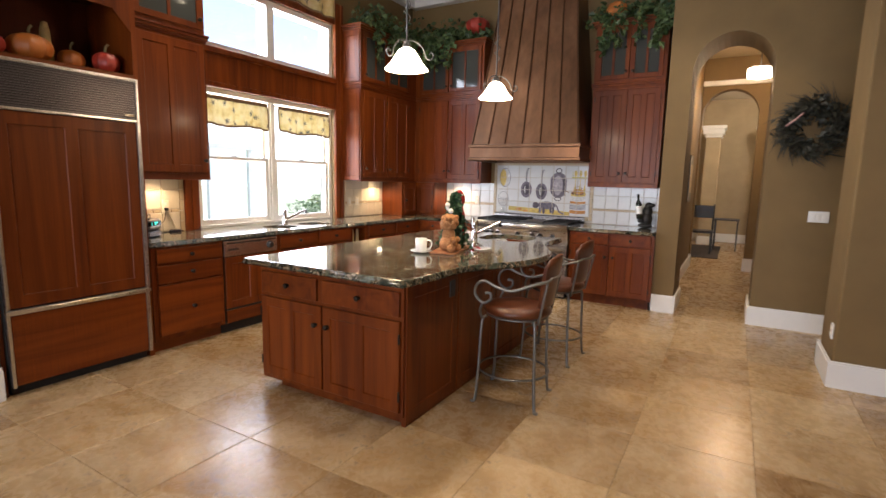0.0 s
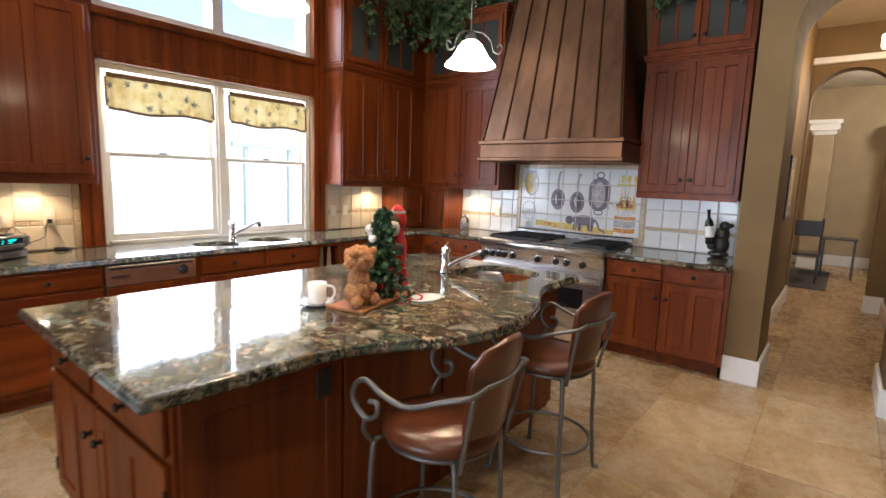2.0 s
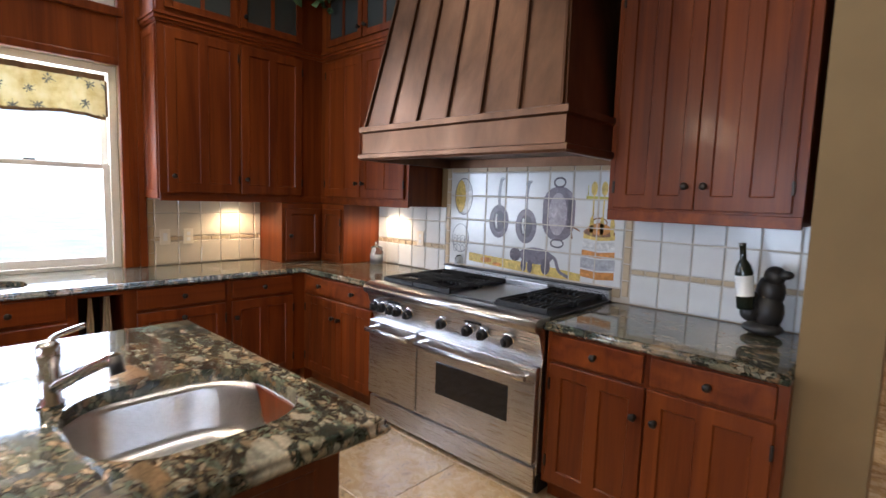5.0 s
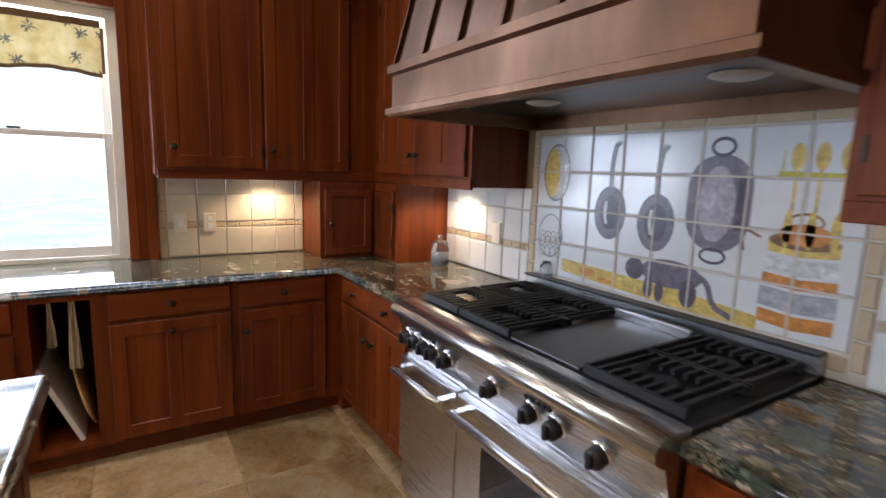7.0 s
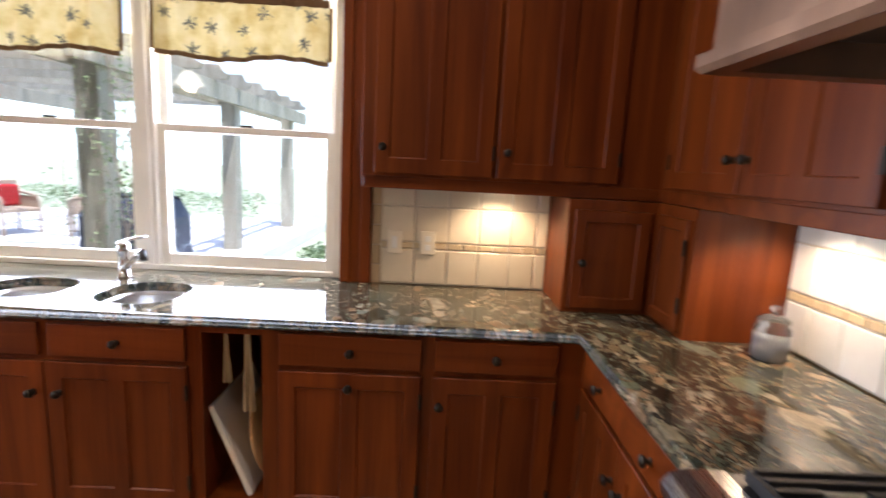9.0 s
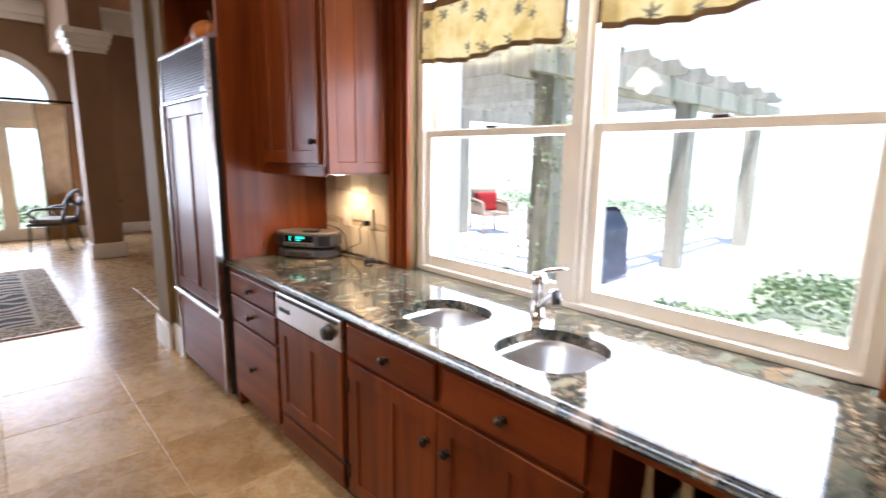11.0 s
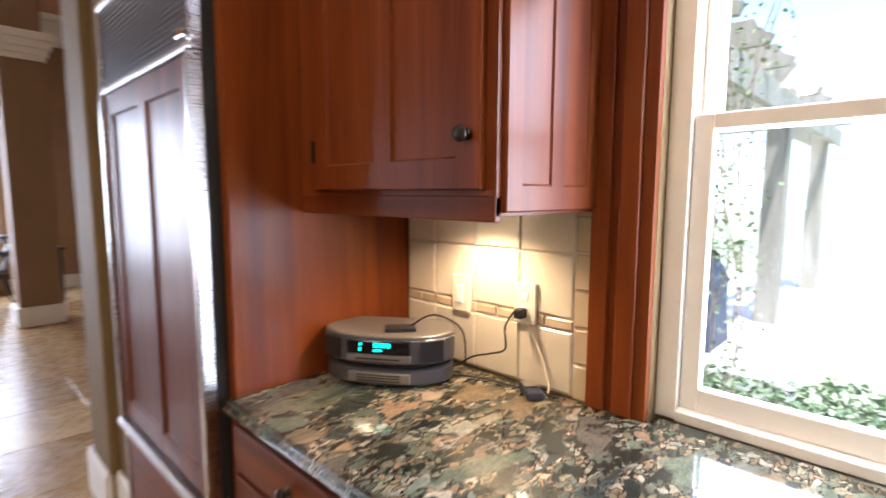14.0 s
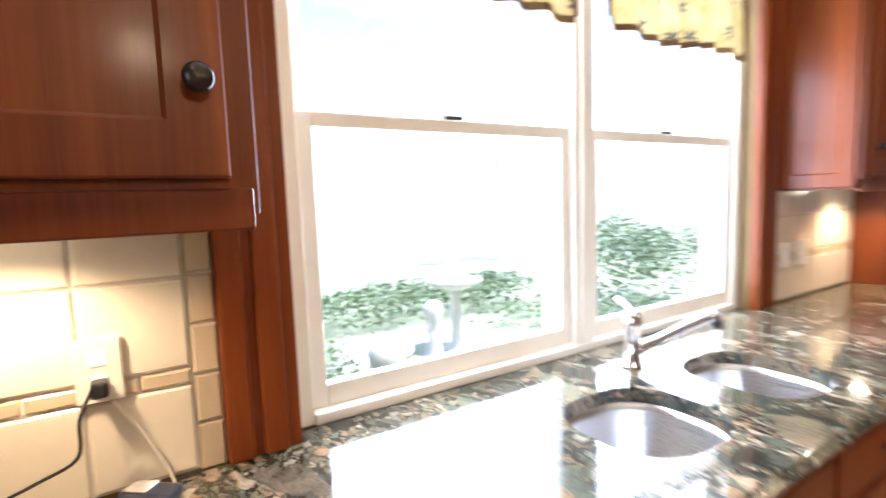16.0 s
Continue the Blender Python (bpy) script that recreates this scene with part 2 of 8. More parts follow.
SHADE_GLOW = emit("lit_alabaster_glass", (1.0, 0.86, 0.62), 4.0)
PUCK_GLOW = emit("lit_puck_lens", (1.0, 0.82, 0.5), 8.0)


# ---- mesh helpers ----
def bx(bm, x0, x1, y0, y1, z0, z1, bevel=0.0):
    vs = [bm.verts.new(p) for p in ((x0, y0, z0), (x1, y0, z0), (x1, y1, z0), (x0, y1, z0), (x0, y0, z1), (x1, y0, z1), (x1, y1, z1), (x0, y1, z1))]
    fs = [bm.faces.new([vs[i] for i in f]) for f in ((3, 2, 1, 0), (4, 5, 6, 7), (0, 1, 5, 4), (1, 2, 6, 5), (2, 3, 7, 6), (3, 0, 4, 7))]
    if bevel > 0:
        es = {e for f in fs for e in f.edges}
        bmesh.ops.bevel(bm, geom=list(es), offset=bevel, segments=2, affect="EDGES", profile=0.5)
    return vs


def box(x0, x1, y0, y1, z0, z1, bevel=0.0):
    bm = bmesh.new()
    bx(bm, x0, x1, y0, y1, z0, z1, bevel)
    return bm


def lathe(bm, prof, n=20, m=None):
    rows = []
    for r, z in prof:
        if r < 1e-5:
            rows.append([bm.verts.new((0, 0, z))])
        else:
            rows.append([bm.verts.new((r * math.cos(2 * math.pi * i / n), r * math.sin(2 * math.pi * i / n), z)) for i in range(n)])
    fs = []
    for a, b in zip(rows, rows[1:]):
        for i in range(n):
            j = (i + 1) % n
            if len(a) == 1 and len(b) > 1:
                fs.append(bm.faces.new((a[0], b[j], b[i])))
            elif len(b) == 1 and len(a) > 1:
                fs.append(bm.faces.new((a[i], a[j], b[0])))
            elif len(a) > 1:
                fs.append(bm.faces.new((a[i], a[j], b[j], b[i])))
    for f in fs:
        f.smooth = True
    if m is not None:
        bmesh.ops.transform(bm, matrix=m, verts=[v for r in rows for v in r])


def tube(bm, pts, r, n=8, closed=False):
    pts = [Vector(p) for p in pts]
    k = len(pts)
    rings = []
    up = Vector((0.3, 0.2, 1)).normalized()
    for i, p in enumerate(pts):
        if closed:
            d = (pts[(i + 1) % k] - pts[i - 1])
        else:
            d = pts[min(i + 1, k - 1)] - pts[max(i - 1, 0)]
        d.normalize()
        s = d.cross(up)
        if s.length < 1e-3:
            s = d.cross(Vector((1, 0, 0)))
        s.normalize()
        up = s.cross(d).normalized()
        rad = r[i] if isinstance(r, (list, tuple)) else r
        rings.append([bm.verts.new(p + s * (rad * math.cos(2 * math.pi * j / n)) + up * (rad * math.sin(2 * math.pi * j / n))) for j in range(n)])
    pairs = list(zip(rings, rings[1:])) + ([(rings[-1], rings[0])] if closed else [])
    for a, b in pairs:
        for j in range(n):
            f = bm.faces.new((a[j], a[(j + 1) % n], b[(j + 1) % n], b[j]))
            f.smooth = True
    if not closed:
        bm.faces.new(rings[0])
        bm.faces.new(list(reversed(rings[-1])))


def smooth_path(pts, steps=6, closed=False):
    pts = [Vector(p) for p in pts]
    k = len(pts)
    out = []
    for i in range(k if closed else k - 1):
        p0, p1, p2, p3 = (pts[(i + o) % k] if closed else pts[min(max(i + o, 0), k - 1)] for o in (-1, 0, 1, 2))
        for j in range(steps):
            t = j / steps
            out.append(0.5 * (2 * p1 + (p2 - p0) * t + (2 * p0 - 5 * p1 + 4 * p2 - p3) * t * t + (3 * p1 - p0 - 3 * p2 + p3) * t ** 3))
    if not closed:
        out.append(pts[-1])
    return out


def finish(name, bm, material):
    bmesh.ops.recalc_face_normals(bm, faces=bm.faces[:])
    me = bpy.data.meshes.new(name)
    bm.to_mesh(me)
    bm.free()
    for mm in (material if isinstance(material, (list, tuple)) else [material]):
        me.materials.append(mm)
    return me


def thing(name, at, label, category, group=""):
    ob = new(name)
    ob.empty_display_size = 0.05
    ob.location = at
    return tagged(ob, label, category, group)


def part(name, bm, material, parent, label=""):
    """One mesh in world places under a thing (an Empty) or under a part."""
    ob = new(name, finish(name, bm, material))
    ob.parent = parent
    if parent.type == "EMPTY":
        ob.location = -parent.location
    return tagged(ob, label) if label else ob


def solid(name, bm, material, label, category, group="", kind=""):
    """A thing that is one mesh."""
    return tagged(new(name, finish(name, bm, material)), label, category, group, kind)


def setting(name, bm, material, label=""):
    return tagged(new(name, finish(name, bm, material)), label, "", "", "structure")


FACING = {"+x": 90, "-y": 0, "-x": -90, "+y": 180}


def face_at(facing, x, y, z=0.0):
    """Local x runs along the front, local -y points out of it."""
    return pose(x, y, z, 0, 0, FACING[facing])


def turned(bm, m):
    bmesh.ops.transform(bm, matrix=m, verts=bm.verts[:])
    return bm


def shaker_bm(u0, u1, v0, v1, mids=1, t=0.02, rail=0.06, bottom=None):
    """A framed door with one or more sunk flat panels, in one piece."""
    bm = bmesh.new()
    bot = bottom or rail
    w = u1 - u0 - 2 * rail
    us = [u0, u0 + rail]
    for i in range(mids):
        c = u0 + rail + w * (i + 1) / (mids + 1)
        us += [c - rail / 2, c + rail / 2]
    us += [u1 - rail, u1]
    vs = [v0, v0 + bot, v1 - rail, v1]
    nu = len(us) - 1
    d = 0.005

    def quad(*p):
        bm.faces.new([bm.verts.new(q) for q in p])

    for i in range(nu):
        for j in range(3):
            a, b, c, e = us[i], us[i + 1], vs[j], vs[j + 1]
            if i % 2 == 1 and j == 1:
                y = -t * 0.62
                fr = ((a, -t, c), (b, -t, c), (b, -t, e), (a, -t, e))
                inn = ((a + d, y, c + d), (b - d, y, c + d), (b - d, y, e - d), (a + d, y, e - d))
                for k in range(4):
                    quad(fr[k], fr[(k + 1) % 4], inn[(k + 1) % 4], inn[k])
                quad(*inn)
            else:
                quad((a, -t, c), (b, -t, c), (b, -t, e), (a, -t, e))
    r = 0.003
    rim = [(u, vs[0]) for u in us] + [(us[-1], v) for v in vs[1:]] + [(u, vs[-1]) for u in reversed(us[:-1])] + [(us[0], v) for v in reversed(vs[1:-1])]

    def grow(p):
        return (p[0] + (r if p[0] > u1 - 1e-6 else -r if p[0] < u0 + 1e-6 else 0), p[1] + (r if p[1] > v1 - 1e-6 else -r if p[1] < v0 + 1e-6 else 0))
    for p, q in zip(rim, rim[1:] + rim[:1]):
        gp, gq = grow(p), grow(q)
        quad((p[0], -t, p[1]), (q[0], -t, q[1]), (gq[0], -t + r, gq[1]), (gp[0], -t + r, gp[1]))
        quad((gp[0], -t + r, gp[1]), (gq[0], -t + r, gq[1]), (gq[0], 0, gq[1]), (gp[0], 0, gp[1]))
    bmesh.ops.remove_doubles(bm, verts=bm.verts[:], dist=0.0001)
    return bm


def knob_bm(u, v, out=0.02, r=0.017):
    bm = bmesh.new()
    prof = [(0, 0), (r * 0.7, 0), (r * 0.75, 0.003), (r * 0.38, 0.006), (r * 0.36, 0.014), (r * 0.9, 0.018), (r, 0.024), (r * 0.8, 0.030), (r * 0.3, 0.033), (0, 0.033)]
    lathe(bm, prof, 16, pose(u, -out, v, 90, 0, 0))
    return bm


def hinge_bm(u, v, t=0.02):
    bm = bmesh.new()
    bx(bm, u - 0.006, u + 0.006, -t - 0.006, -t + 0.004, v - 0.03, v + 0.03, 0.002)
    return bm


def door_part(parent, m, u0, u1, v0, v1, mids=1, knob=None, hinge=None, material=None, rail=0.06):
    d = part("door", turned(shaker_bm(u0, u1, v0, v1, mids, 0.02, rail), m), material or CHERRY, parent)
    if knob:
        part("knob", turned(knob_bm(*knob), m), BRONZE, d, "dark bronze knob")
    if hinge:
        x = u0 - 0.002 if hinge == "l" else u1 + 0.002
        for v in (v0 + 0.1, v1 - 0.1):
            part("hinge", turned(hinge_bm(x, v), m), BRONZE, d)
    return d


def drawer_part(parent, m, u0, u1, v0, v1, knobs=1, panelled=False):
    bm = bmesh.new()
    if panelled:
        bm.free()
        bm = shaker_bm(u0, u1, v0, v1, 0, 0.02, 0.05)
    else:
        bx(bm, u0, u1, -0.02, 0, v0, v1, 0.004)
    d = part("drawer", turned(bm, m), CHERRY_SIDE, parent)
    for i in range(knobs):
        u = (u0 + u1) / 2 if knobs == 1 else u0 + (u1 - u0) * (0.25 + 0.5 * i)
        part("knob", turned(knob_bm(u, (v0 + v1) / 2), m), BRONZE, d, "dark bronze knob")
    return d


def loft(bm, loops, close_last=False):
    rings = [[bm.verts.new(p) for p in lp] for lp in loops]
    k = len(rings[0])
    for a, b in zip(rings, rings[1:]):
        for i in range(k):
            bm.faces.new((a[i], a[(i + 1) % k], b[(i + 1) % k], b[i]))
    if close_last:
        bm.faces.new(rings[-1])
    return rings


def offset_loop(pts, d):
    """The counter-clockwise outline moved outwards by d."""
    k = len(pts)
    out = []
    for i in range(k):
        a, b, c = Vector(pts[i - 1]), Vector(pts[i]), Vector(pts[(i + 1) % k])
        e1, e2 = (b - a).normalized(), (c - b).normalized()
        n1, n2 = Vector((e1.y, -e1.x)), Vector((e2.y, -e2.x))
        nn = n1 + n2
        if nn.length < 1e-6:
            nn = n1
        nn = nn / max(0.3, nn.length_squared / 2)
        out.append((b.x + nn.x * d, b.y + nn.y * d))
    return out


def rounded_rect(x0, x1, y0, y1, r, n=6):
    pts = []
    for cx, cy, a in ((x1 - r, y0 + r, -90), (x1 - r, y1 - r, 0), (x0 + r, y1 - r, 90), (x0 + r, y0 + r, 180)):
        for i in range(n + 1):
            t = radians(a + 90 * i / n)
            pts.append((cx + r * math.cos(t), cy + r * math.sin(t)))
    return pts


def slab_bm(outline, z1, thick, holes=()):
    """A stone top with a stepped, rounded edge and sink cut-outs."""
    bm = bmesh.new()
    prof = [(-0.012, z1), (-0.004, z1 - 0.003), (0.0, z1 - 0.011), (-0.003, z1 - 0.017), (0.004, z1 - 0.021), (0.008, z1 - thick * 0.75), (0.002, z1 - thick), (-0.03, z1 - thick)]
    rings = loft(bm, [[(x, y, z) for x, y in offset_loop(outline, d)] for d, z in prof])
    for f in bm.faces:
        f.smooth = True
    for ring, z in ((rings[0], z1), (rings[-1], z1 - thick)):
        edges = [bm.edges.get((ring[i], ring[(i + 1) % len(ring)])) for i in range(len(ring))]
        for h in holes:
            hv = [bm.verts.new((x, y, z)) for x, y in h]
            edges += [bm.edges.new((hv[i], hv[(i + 1) % len(hv)])) for i in range(len(hv))]
        bmesh.ops.triangle_fill(bm, use_beauty=True, use_dissolve=False, edges=edges)
    for h in holes:
        loft(bm, [[(x, y, z1) for x, y in h], [(x, y, z1 - thick) for x, y in h]])
    bmesh.ops.remove_doubles(bm, verts=bm.verts[:], dist=0.0001)
    return bm


def basin_bm(outline, z1, depth):
    bm = bmesh.new()
    loops = [[(x, y, z1) for x, y in offset_loop(outline, 0.012)], [(x, y, z1) for x, y in outline]]
    for d, dz in ((-0.005, -0.02), (-0.012, -depth * 0.8), (-0.03, -depth * 0.95), (-0.06, -depth)):
        loops.append([(x, y, z1 + dz) for x, y in offset_loop(outline, d)])
    loft(bm, loops, True)
    for f in bm.faces:
        f.smooth = True
    return bm


# ---- the shell of the kitchen ----
XW, YB = -4.36, 6.62          # inner faces of the window wall and of the range wall
TOP, CEILING = 0.915, 4.15    # counter height, kitchen ceiling
WIN = (2.88, 4.83, 0.915, 2.32)
TRANSOM = (2.88, 4.83, 2.70, 3.36)


def wall_with_holes(axis, p0, p1, a0, a1, z0, z1, holes):
    """A wall between p0 and p1 in depth, from a0 to a1 along, with rectangular openings (a, b, z, z)."""
    bm = bmesh.new()
    cuts = sorted({a0, a1, *[h[0] for h in holes], *[h[1] for h in holes]})
    for a, b in zip(cuts, cuts[1:]):
        zs = [z0]
        for h in sorted(holes, key=lambda q: q[2]):
            if h[0] <= a and h[1] >= b:
                zs += [h[2], h[3]]
        zs.append(z1)
        for c, d in zip(zs[::2], zs[1::2]):
            if d - c > 1e-4:
                if axis == "x":
                    bx(bm, p0, p1, a, b, c, d)
                else:
                    bx(bm, a, b, p0, p1, c, d)
    return bm


def arch_wall_bm(axis, p0, p1, a0, a1, z1, openings):
    """A wall with round-headed openings (a, b, spring, sill)."""
    bm = bmesh.new()

    def put(a, b, c, d):
        if axis == "y":
            bx(bm, a, b, p0, p1, c, d)
        else:
            bx(bm, p0, p1, a, b, c, d)

    def prism(poly):
        lo = [bm.verts.new((a, p0, z) if axis == "y" else (p0, a, z)) for a, z in poly]
        hi = [bm.verts.new((a, p1, z) if axis == "y" else (p1, a, z)) for a, z in poly]
        bm.faces.new(lo)
        bm.faces.new(list(reversed(hi)))
        for i in range(len(poly)):
            j = (i + 1) % len(poly)
            bm.faces.new((lo[i], hi[i], hi[j], lo[j]))

    edge = a0
    for a, b, spring, sill in openings:
        put(edge, a, 0, z1)
        r, c = (b - a) / 2, (a + b) / 2
        if sill > 0:
            put(a, b, 0, sill)
        n = 20
        arc = [(c - r * math.cos(math.pi * i / n), spring + r * math.sin(math.pi * i / n)) for i in range(n + 1)]
        for (u0, v0), (u1, v1) in zip(arc, arc[1:]):
            prism([(u0, v0), (u1, v1), (u1, z1), (u0, z1)])
        edge = b
    put(edge, a1, 0, z1)
    bmesh.ops.remove_doubles(bm, verts=bm.verts[:], dist=0.0001)
    return bm


setting("wall_window", wall_with_holes("x", XW - 0.22, XW, 0.62, 6.9, 0, CEILING, [(WIN[0], WIN[1], WIN[2] - 0.02, WIN[3]), TRANSOM]), WALL, "mustard painted kitchen wall with window openings")
setting("wall_range", box(-4.58, -0.52, YB, 6.9, 0, CEILING), WALL, "mustard painted wall behind the range")
setting("wall_arch", arch_wall_bm("y", 5.96, 6.62, -0.52, 2.2, CEILING, [(-0.29, 0.46, 2.66, 0)]), WALL, "mustard wall with a round arched opening")
setting("wall_pier", box(0.95, 2.2, 4.35, 4.92, 0, CEILING, 0.012), WALL, "mustard wall pier with rounded corners")
setting("wall_east", box(2.2, 2.4, -6.4, 6.62, 0, 4.7), WALL, "plain wall closing the place")
setting("wall_fridge_end", box(-4.58, -3.70, 0.80, 1.04, 0, CEILING, 0.012), WALL, "mustard wall end beside the refrigerator")
setting("wall_fridge_return", box(-4.58, -3.66, 0.46, 0.80, 0, CEILING, 0.012), WALL, "mustard wall pilaster beside the opening")
setting("wall_soffit", box(-4.58, 2.2, 0.46, 0.8, 3.75, CEILING), WALL, "tan soffit between kitchen and living room")
setting("ceiling", box(-4.6, 2.4, 0.3, 7.0, CEILING, CEILING + 0.2), CEIL, "white ceiling of the kitchen")

# living room
setting("wall_living_west", box(-5.6, -5.4, -6.4, 0.8, 0, 4.7), WALL_LIVING, "taupe living room wall")
setting("wall_living_link", box(-5.6, -4.58, 0.6, 0.8, 0, 4.7), WALL_LIVING, "taupe wall behind the kitchen")
ARCHES = [(-3.76, -2.31), (-2.0, -0.62), (-0.30, 1.07)]
DOOR_TOP = 2.335
setting("wall_living_south", arch_wall_bm("y", -6.42, -6.2, -5.6, 2.4, 4.7, [(a, b, DOOR_TOP, 0) for a, b in ARCHES]), WALL_LIVING, "taupe wall with three arched french windows")
setting("ceiling_living", box(-5.6, 2.4, -6.42, 0.46, 3.95, 4.15), CEIL, "white tray ceiling of the living room")


def crown(name, x0, x1, y0, y1, z, flip=1, material=None):
    bm = bmesh.new()
    bx(bm, x0, x1, y0, y1, z - 0.12, z)
    setting(name, bm, material or TRIM, "white crown moulding")


def tray_ceiling():
    bm = bmesh.new()
    for k in range(2):
        x0, x1 = (-2.0, 1.6) if k == 0 else (-5.2, -3.6)
        y0, y1 = (-5.6, -0.6)
        bx(bm, x0, x1, y0, y1, 3.93, 3.945)
    setting("trim_tray", bm, BEAM_WOOD, "warm wood panelled tray in the ceiling")
    t = thing("ceiling_beams", (-0.2, -3.1, 3.94), "exposed warm wooden beams under the tray ceiling", "beam")
    for i in range(4):
        b = bmesh.new()
        y = -5.2 + i * 1.35
        bx(b, -2.0, 1.6, y - 0.07, y + 0.07, 3.80, 3.93, 0.01)
        part("beam", b, BEAM_WOOD, t)
    for i in range(3):
        b = bmesh.new()
        x = -1.7 + i * 1.4
        bx(b, x - 0.07, x + 0.07, -5.6, -0.6, 3.815, 3.93, 0.01)
        part("beam", b, BEAM_WOOD, t)
    b = bmesh.new()
    for y0, y1 in ((-5.72, -5.6), (-0.6, -0.48)):
        bx(b, -2.12, 1.72, y0, y1, 3.86, 3.93, 0.01)
    for x0, x1 in ((-2.12, -2.0), (1.6, 1.72)):
        bx(b, x0, x1, -5.6, -0.6, 3.86, 3.93, 0.01)
    part("tray_rim", b, BEAM_WOOD, t)


tray_ceiling()
bm_ = bmesh.new()
bx(bm_, -5.4, 2.2, -6.2, -6.02, 3.72, 3.95)
bx(bm_, -5.4, 2.2, -6.2, -6.1, 3.62, 3.72)
setting("trim_crown_living", bm_, TRIM, "deep white crown moulding")
bm_ = bmesh.new()
bx(bm_, -4.3, -0.6, 6.50, 6.62, 4.03, 4.15)
bx(bm_, -4.36, -4.24, 1.0, 6.5, 4.03, 4.15)
setting("trim_crown_kitchen", bm_, TRIM, "white crown moulding of the kitchen")


def living_column():
    t = thing("column", (-3.99, -3.82, 0), "square tan column with a white capital and plinth", "column")
    part("shaft", box(-4.18, -3.80, -4.01, -3.63, 0.22, 2.86, 0.006), WALL_LIVING, t)
    part("plinth", box(-4.21, -3.77, -4.04, -3.60, 0, 0.22, 0.01), TRIM, t, "white plinth")
    b = bmesh.new()
    for i, (d, z0, z1) in enumerate(((0.02, 2.86, 2.92), (0.045, 2.92, 2.99), (0.075, 2.99, 3.07), (0.095, 3.07, 3.15))):
        bx(b, -4.18 - d, -3.80 + d, -4.01 - d, -3.63 + d, z0, z1, 0.008)
    part("capital", b, TRIM, t, "white moulded capital")
    part("beam", box(-4.18, -3.80, -6.2, -3.63, 3.15, 3.95), WALL_LIVING, t, "tan beam over the column")


living_column()


def baseboard(name, segs, h=0.18, t=0.018):
    bm = bmesh.new()
    for x0, x1, y0, y1 in segs:
        bx(bm, x0, x1, y0, y1, 0, h - 0.02)
        dx, dy = (0, 0.006) if abs(x1 - x0) > abs(y1 - y0) else (0.006, 0)
        bx(bm, x0 + dx, x1 - dx, y0 + dy, y1 - dy, h - 0.02, h, 0.004)
    return setting(name, bm, TRIM, "tall white baseboard")


baseboard("baseboard_column", [(-0.545, -0.265, 5.935, 5.96), (-0.29, -0.265, 5.96, 6.645), (-0.545, -0.52, 5.935, 6.0)], 0.2)
baseboard("baseboard_arch", [(0.435, 2.2, 5.935, 5.96), (0.435, 0.46, 5.96, 6.645)], 0.2)
baseboard("baseboard_pier", [(0.925, 2.2, 4.325, 4.35), (0.925, 0.95, 4.35, 4.945), (0.925, 2.2, 4.92, 4.945)], 0.2)
baseboard("baseboard_fridge", [(-3.70, -3.675, 0.8, 1.04), (-3.66, -3.635, 0.44, 0.80), (-4.58, -3.66, 0.435, 0.46)], 0.22)
baseboard("baseboard_living", [(-5.4, -3.5, -6.2, -6.175), (-5.4, -5.375, -6.17, 0.6)], 0.2)

# corridor behind the arch and the hall beyond it
setting("wall_corridor_west", box(-0.62, -0.42, 6.62, 9.8, 0, 3.6), WALL, "mustard corridor wall")
setting("wall_corridor_east", box(0.62, 0.82, 6.62, 9.8, 0, 3.6), WALL, "mustard corridor wall")
setting("wall_corridor_arch", arch_wall_bm("y", 9.8, 10.05, -0.9, 1.6, 3.6, [(-0.40, 0.44, 2.66, 0)]), WALL, "second arched wall of the corridor")
setting("ceiling_corridor", box(-0.62, 0.82, 6.62, 9.8, 3.6, 3.7), CEIL_TAN, "tan corridor ceiling")
bm_ = bmesh.new()
bx(bm_, -0.42, 0.62, 9.72, 9.8, 3.14, 3.22, 0.01)
setting("trim_corridor", bm_, TRIM, "cream band over the corridor arch")
setting("wall_hall_north", box(-1.8, 2.2, 14.6, 14.8, 0, 3.6), WALL_HALL, "beige hall wall")
setting("wall_hall_west", box(-1.8, -1.6, 10.05, 14.6, 0, 3.6), WALL_HALL, "beige hall wall")
setting("wall_hall_east", box(2.0, 2.2, 10.05, 14.6, 0, 3.6), WALL_HALL, "beige hall wall")
setting("ceiling_hall", box(-1.8, 2.2, 9.8, 14.8, 3.6, 3.7), CEIL, "white hall ceiling")
baseboard("baseboard_hall", [(-1.6, 2.0, 14.575, 14.6), (0.42, 0.62, 9.775, 9.8), (-0.42, -0.38, 9.775, 9.8)], 0.22)
baseboard("baseboard_corridor", [(-0.42, -0.395, 6.645, 9.775), (0.595, 0.62, 6.645, 9.775)], 0.2)


def hall_column(x):
    t = thing("column", (x, 13.9, 0), "cream square hall column with a white capital", "column", "hall columns")
    part("shaft", box(x - 0.16, x + 0.16, 13.74, 14.06, 0.2, 2.6, 0.006), WALL_HALL, t)
    part("plinth", box(x - 0.18, x + 0.18, 13.72, 14.08, 0, 0.2, 0.008), TRIM, t)
    b = bmesh.new()
    for d, z0, z1 in ((0.03, 2.6, 2.68), (0.07, 2.68, 2.8), (0.1, 2.8, 2.88)):
        bx(b, x - 0.16 - d, x + 0.16 + d, 13.74 - d, 14.06 + d, z0, z1, 0.006)
    part("capital", b, TRIM, t)


hall_column(-0.36)
hall_column(0.78)


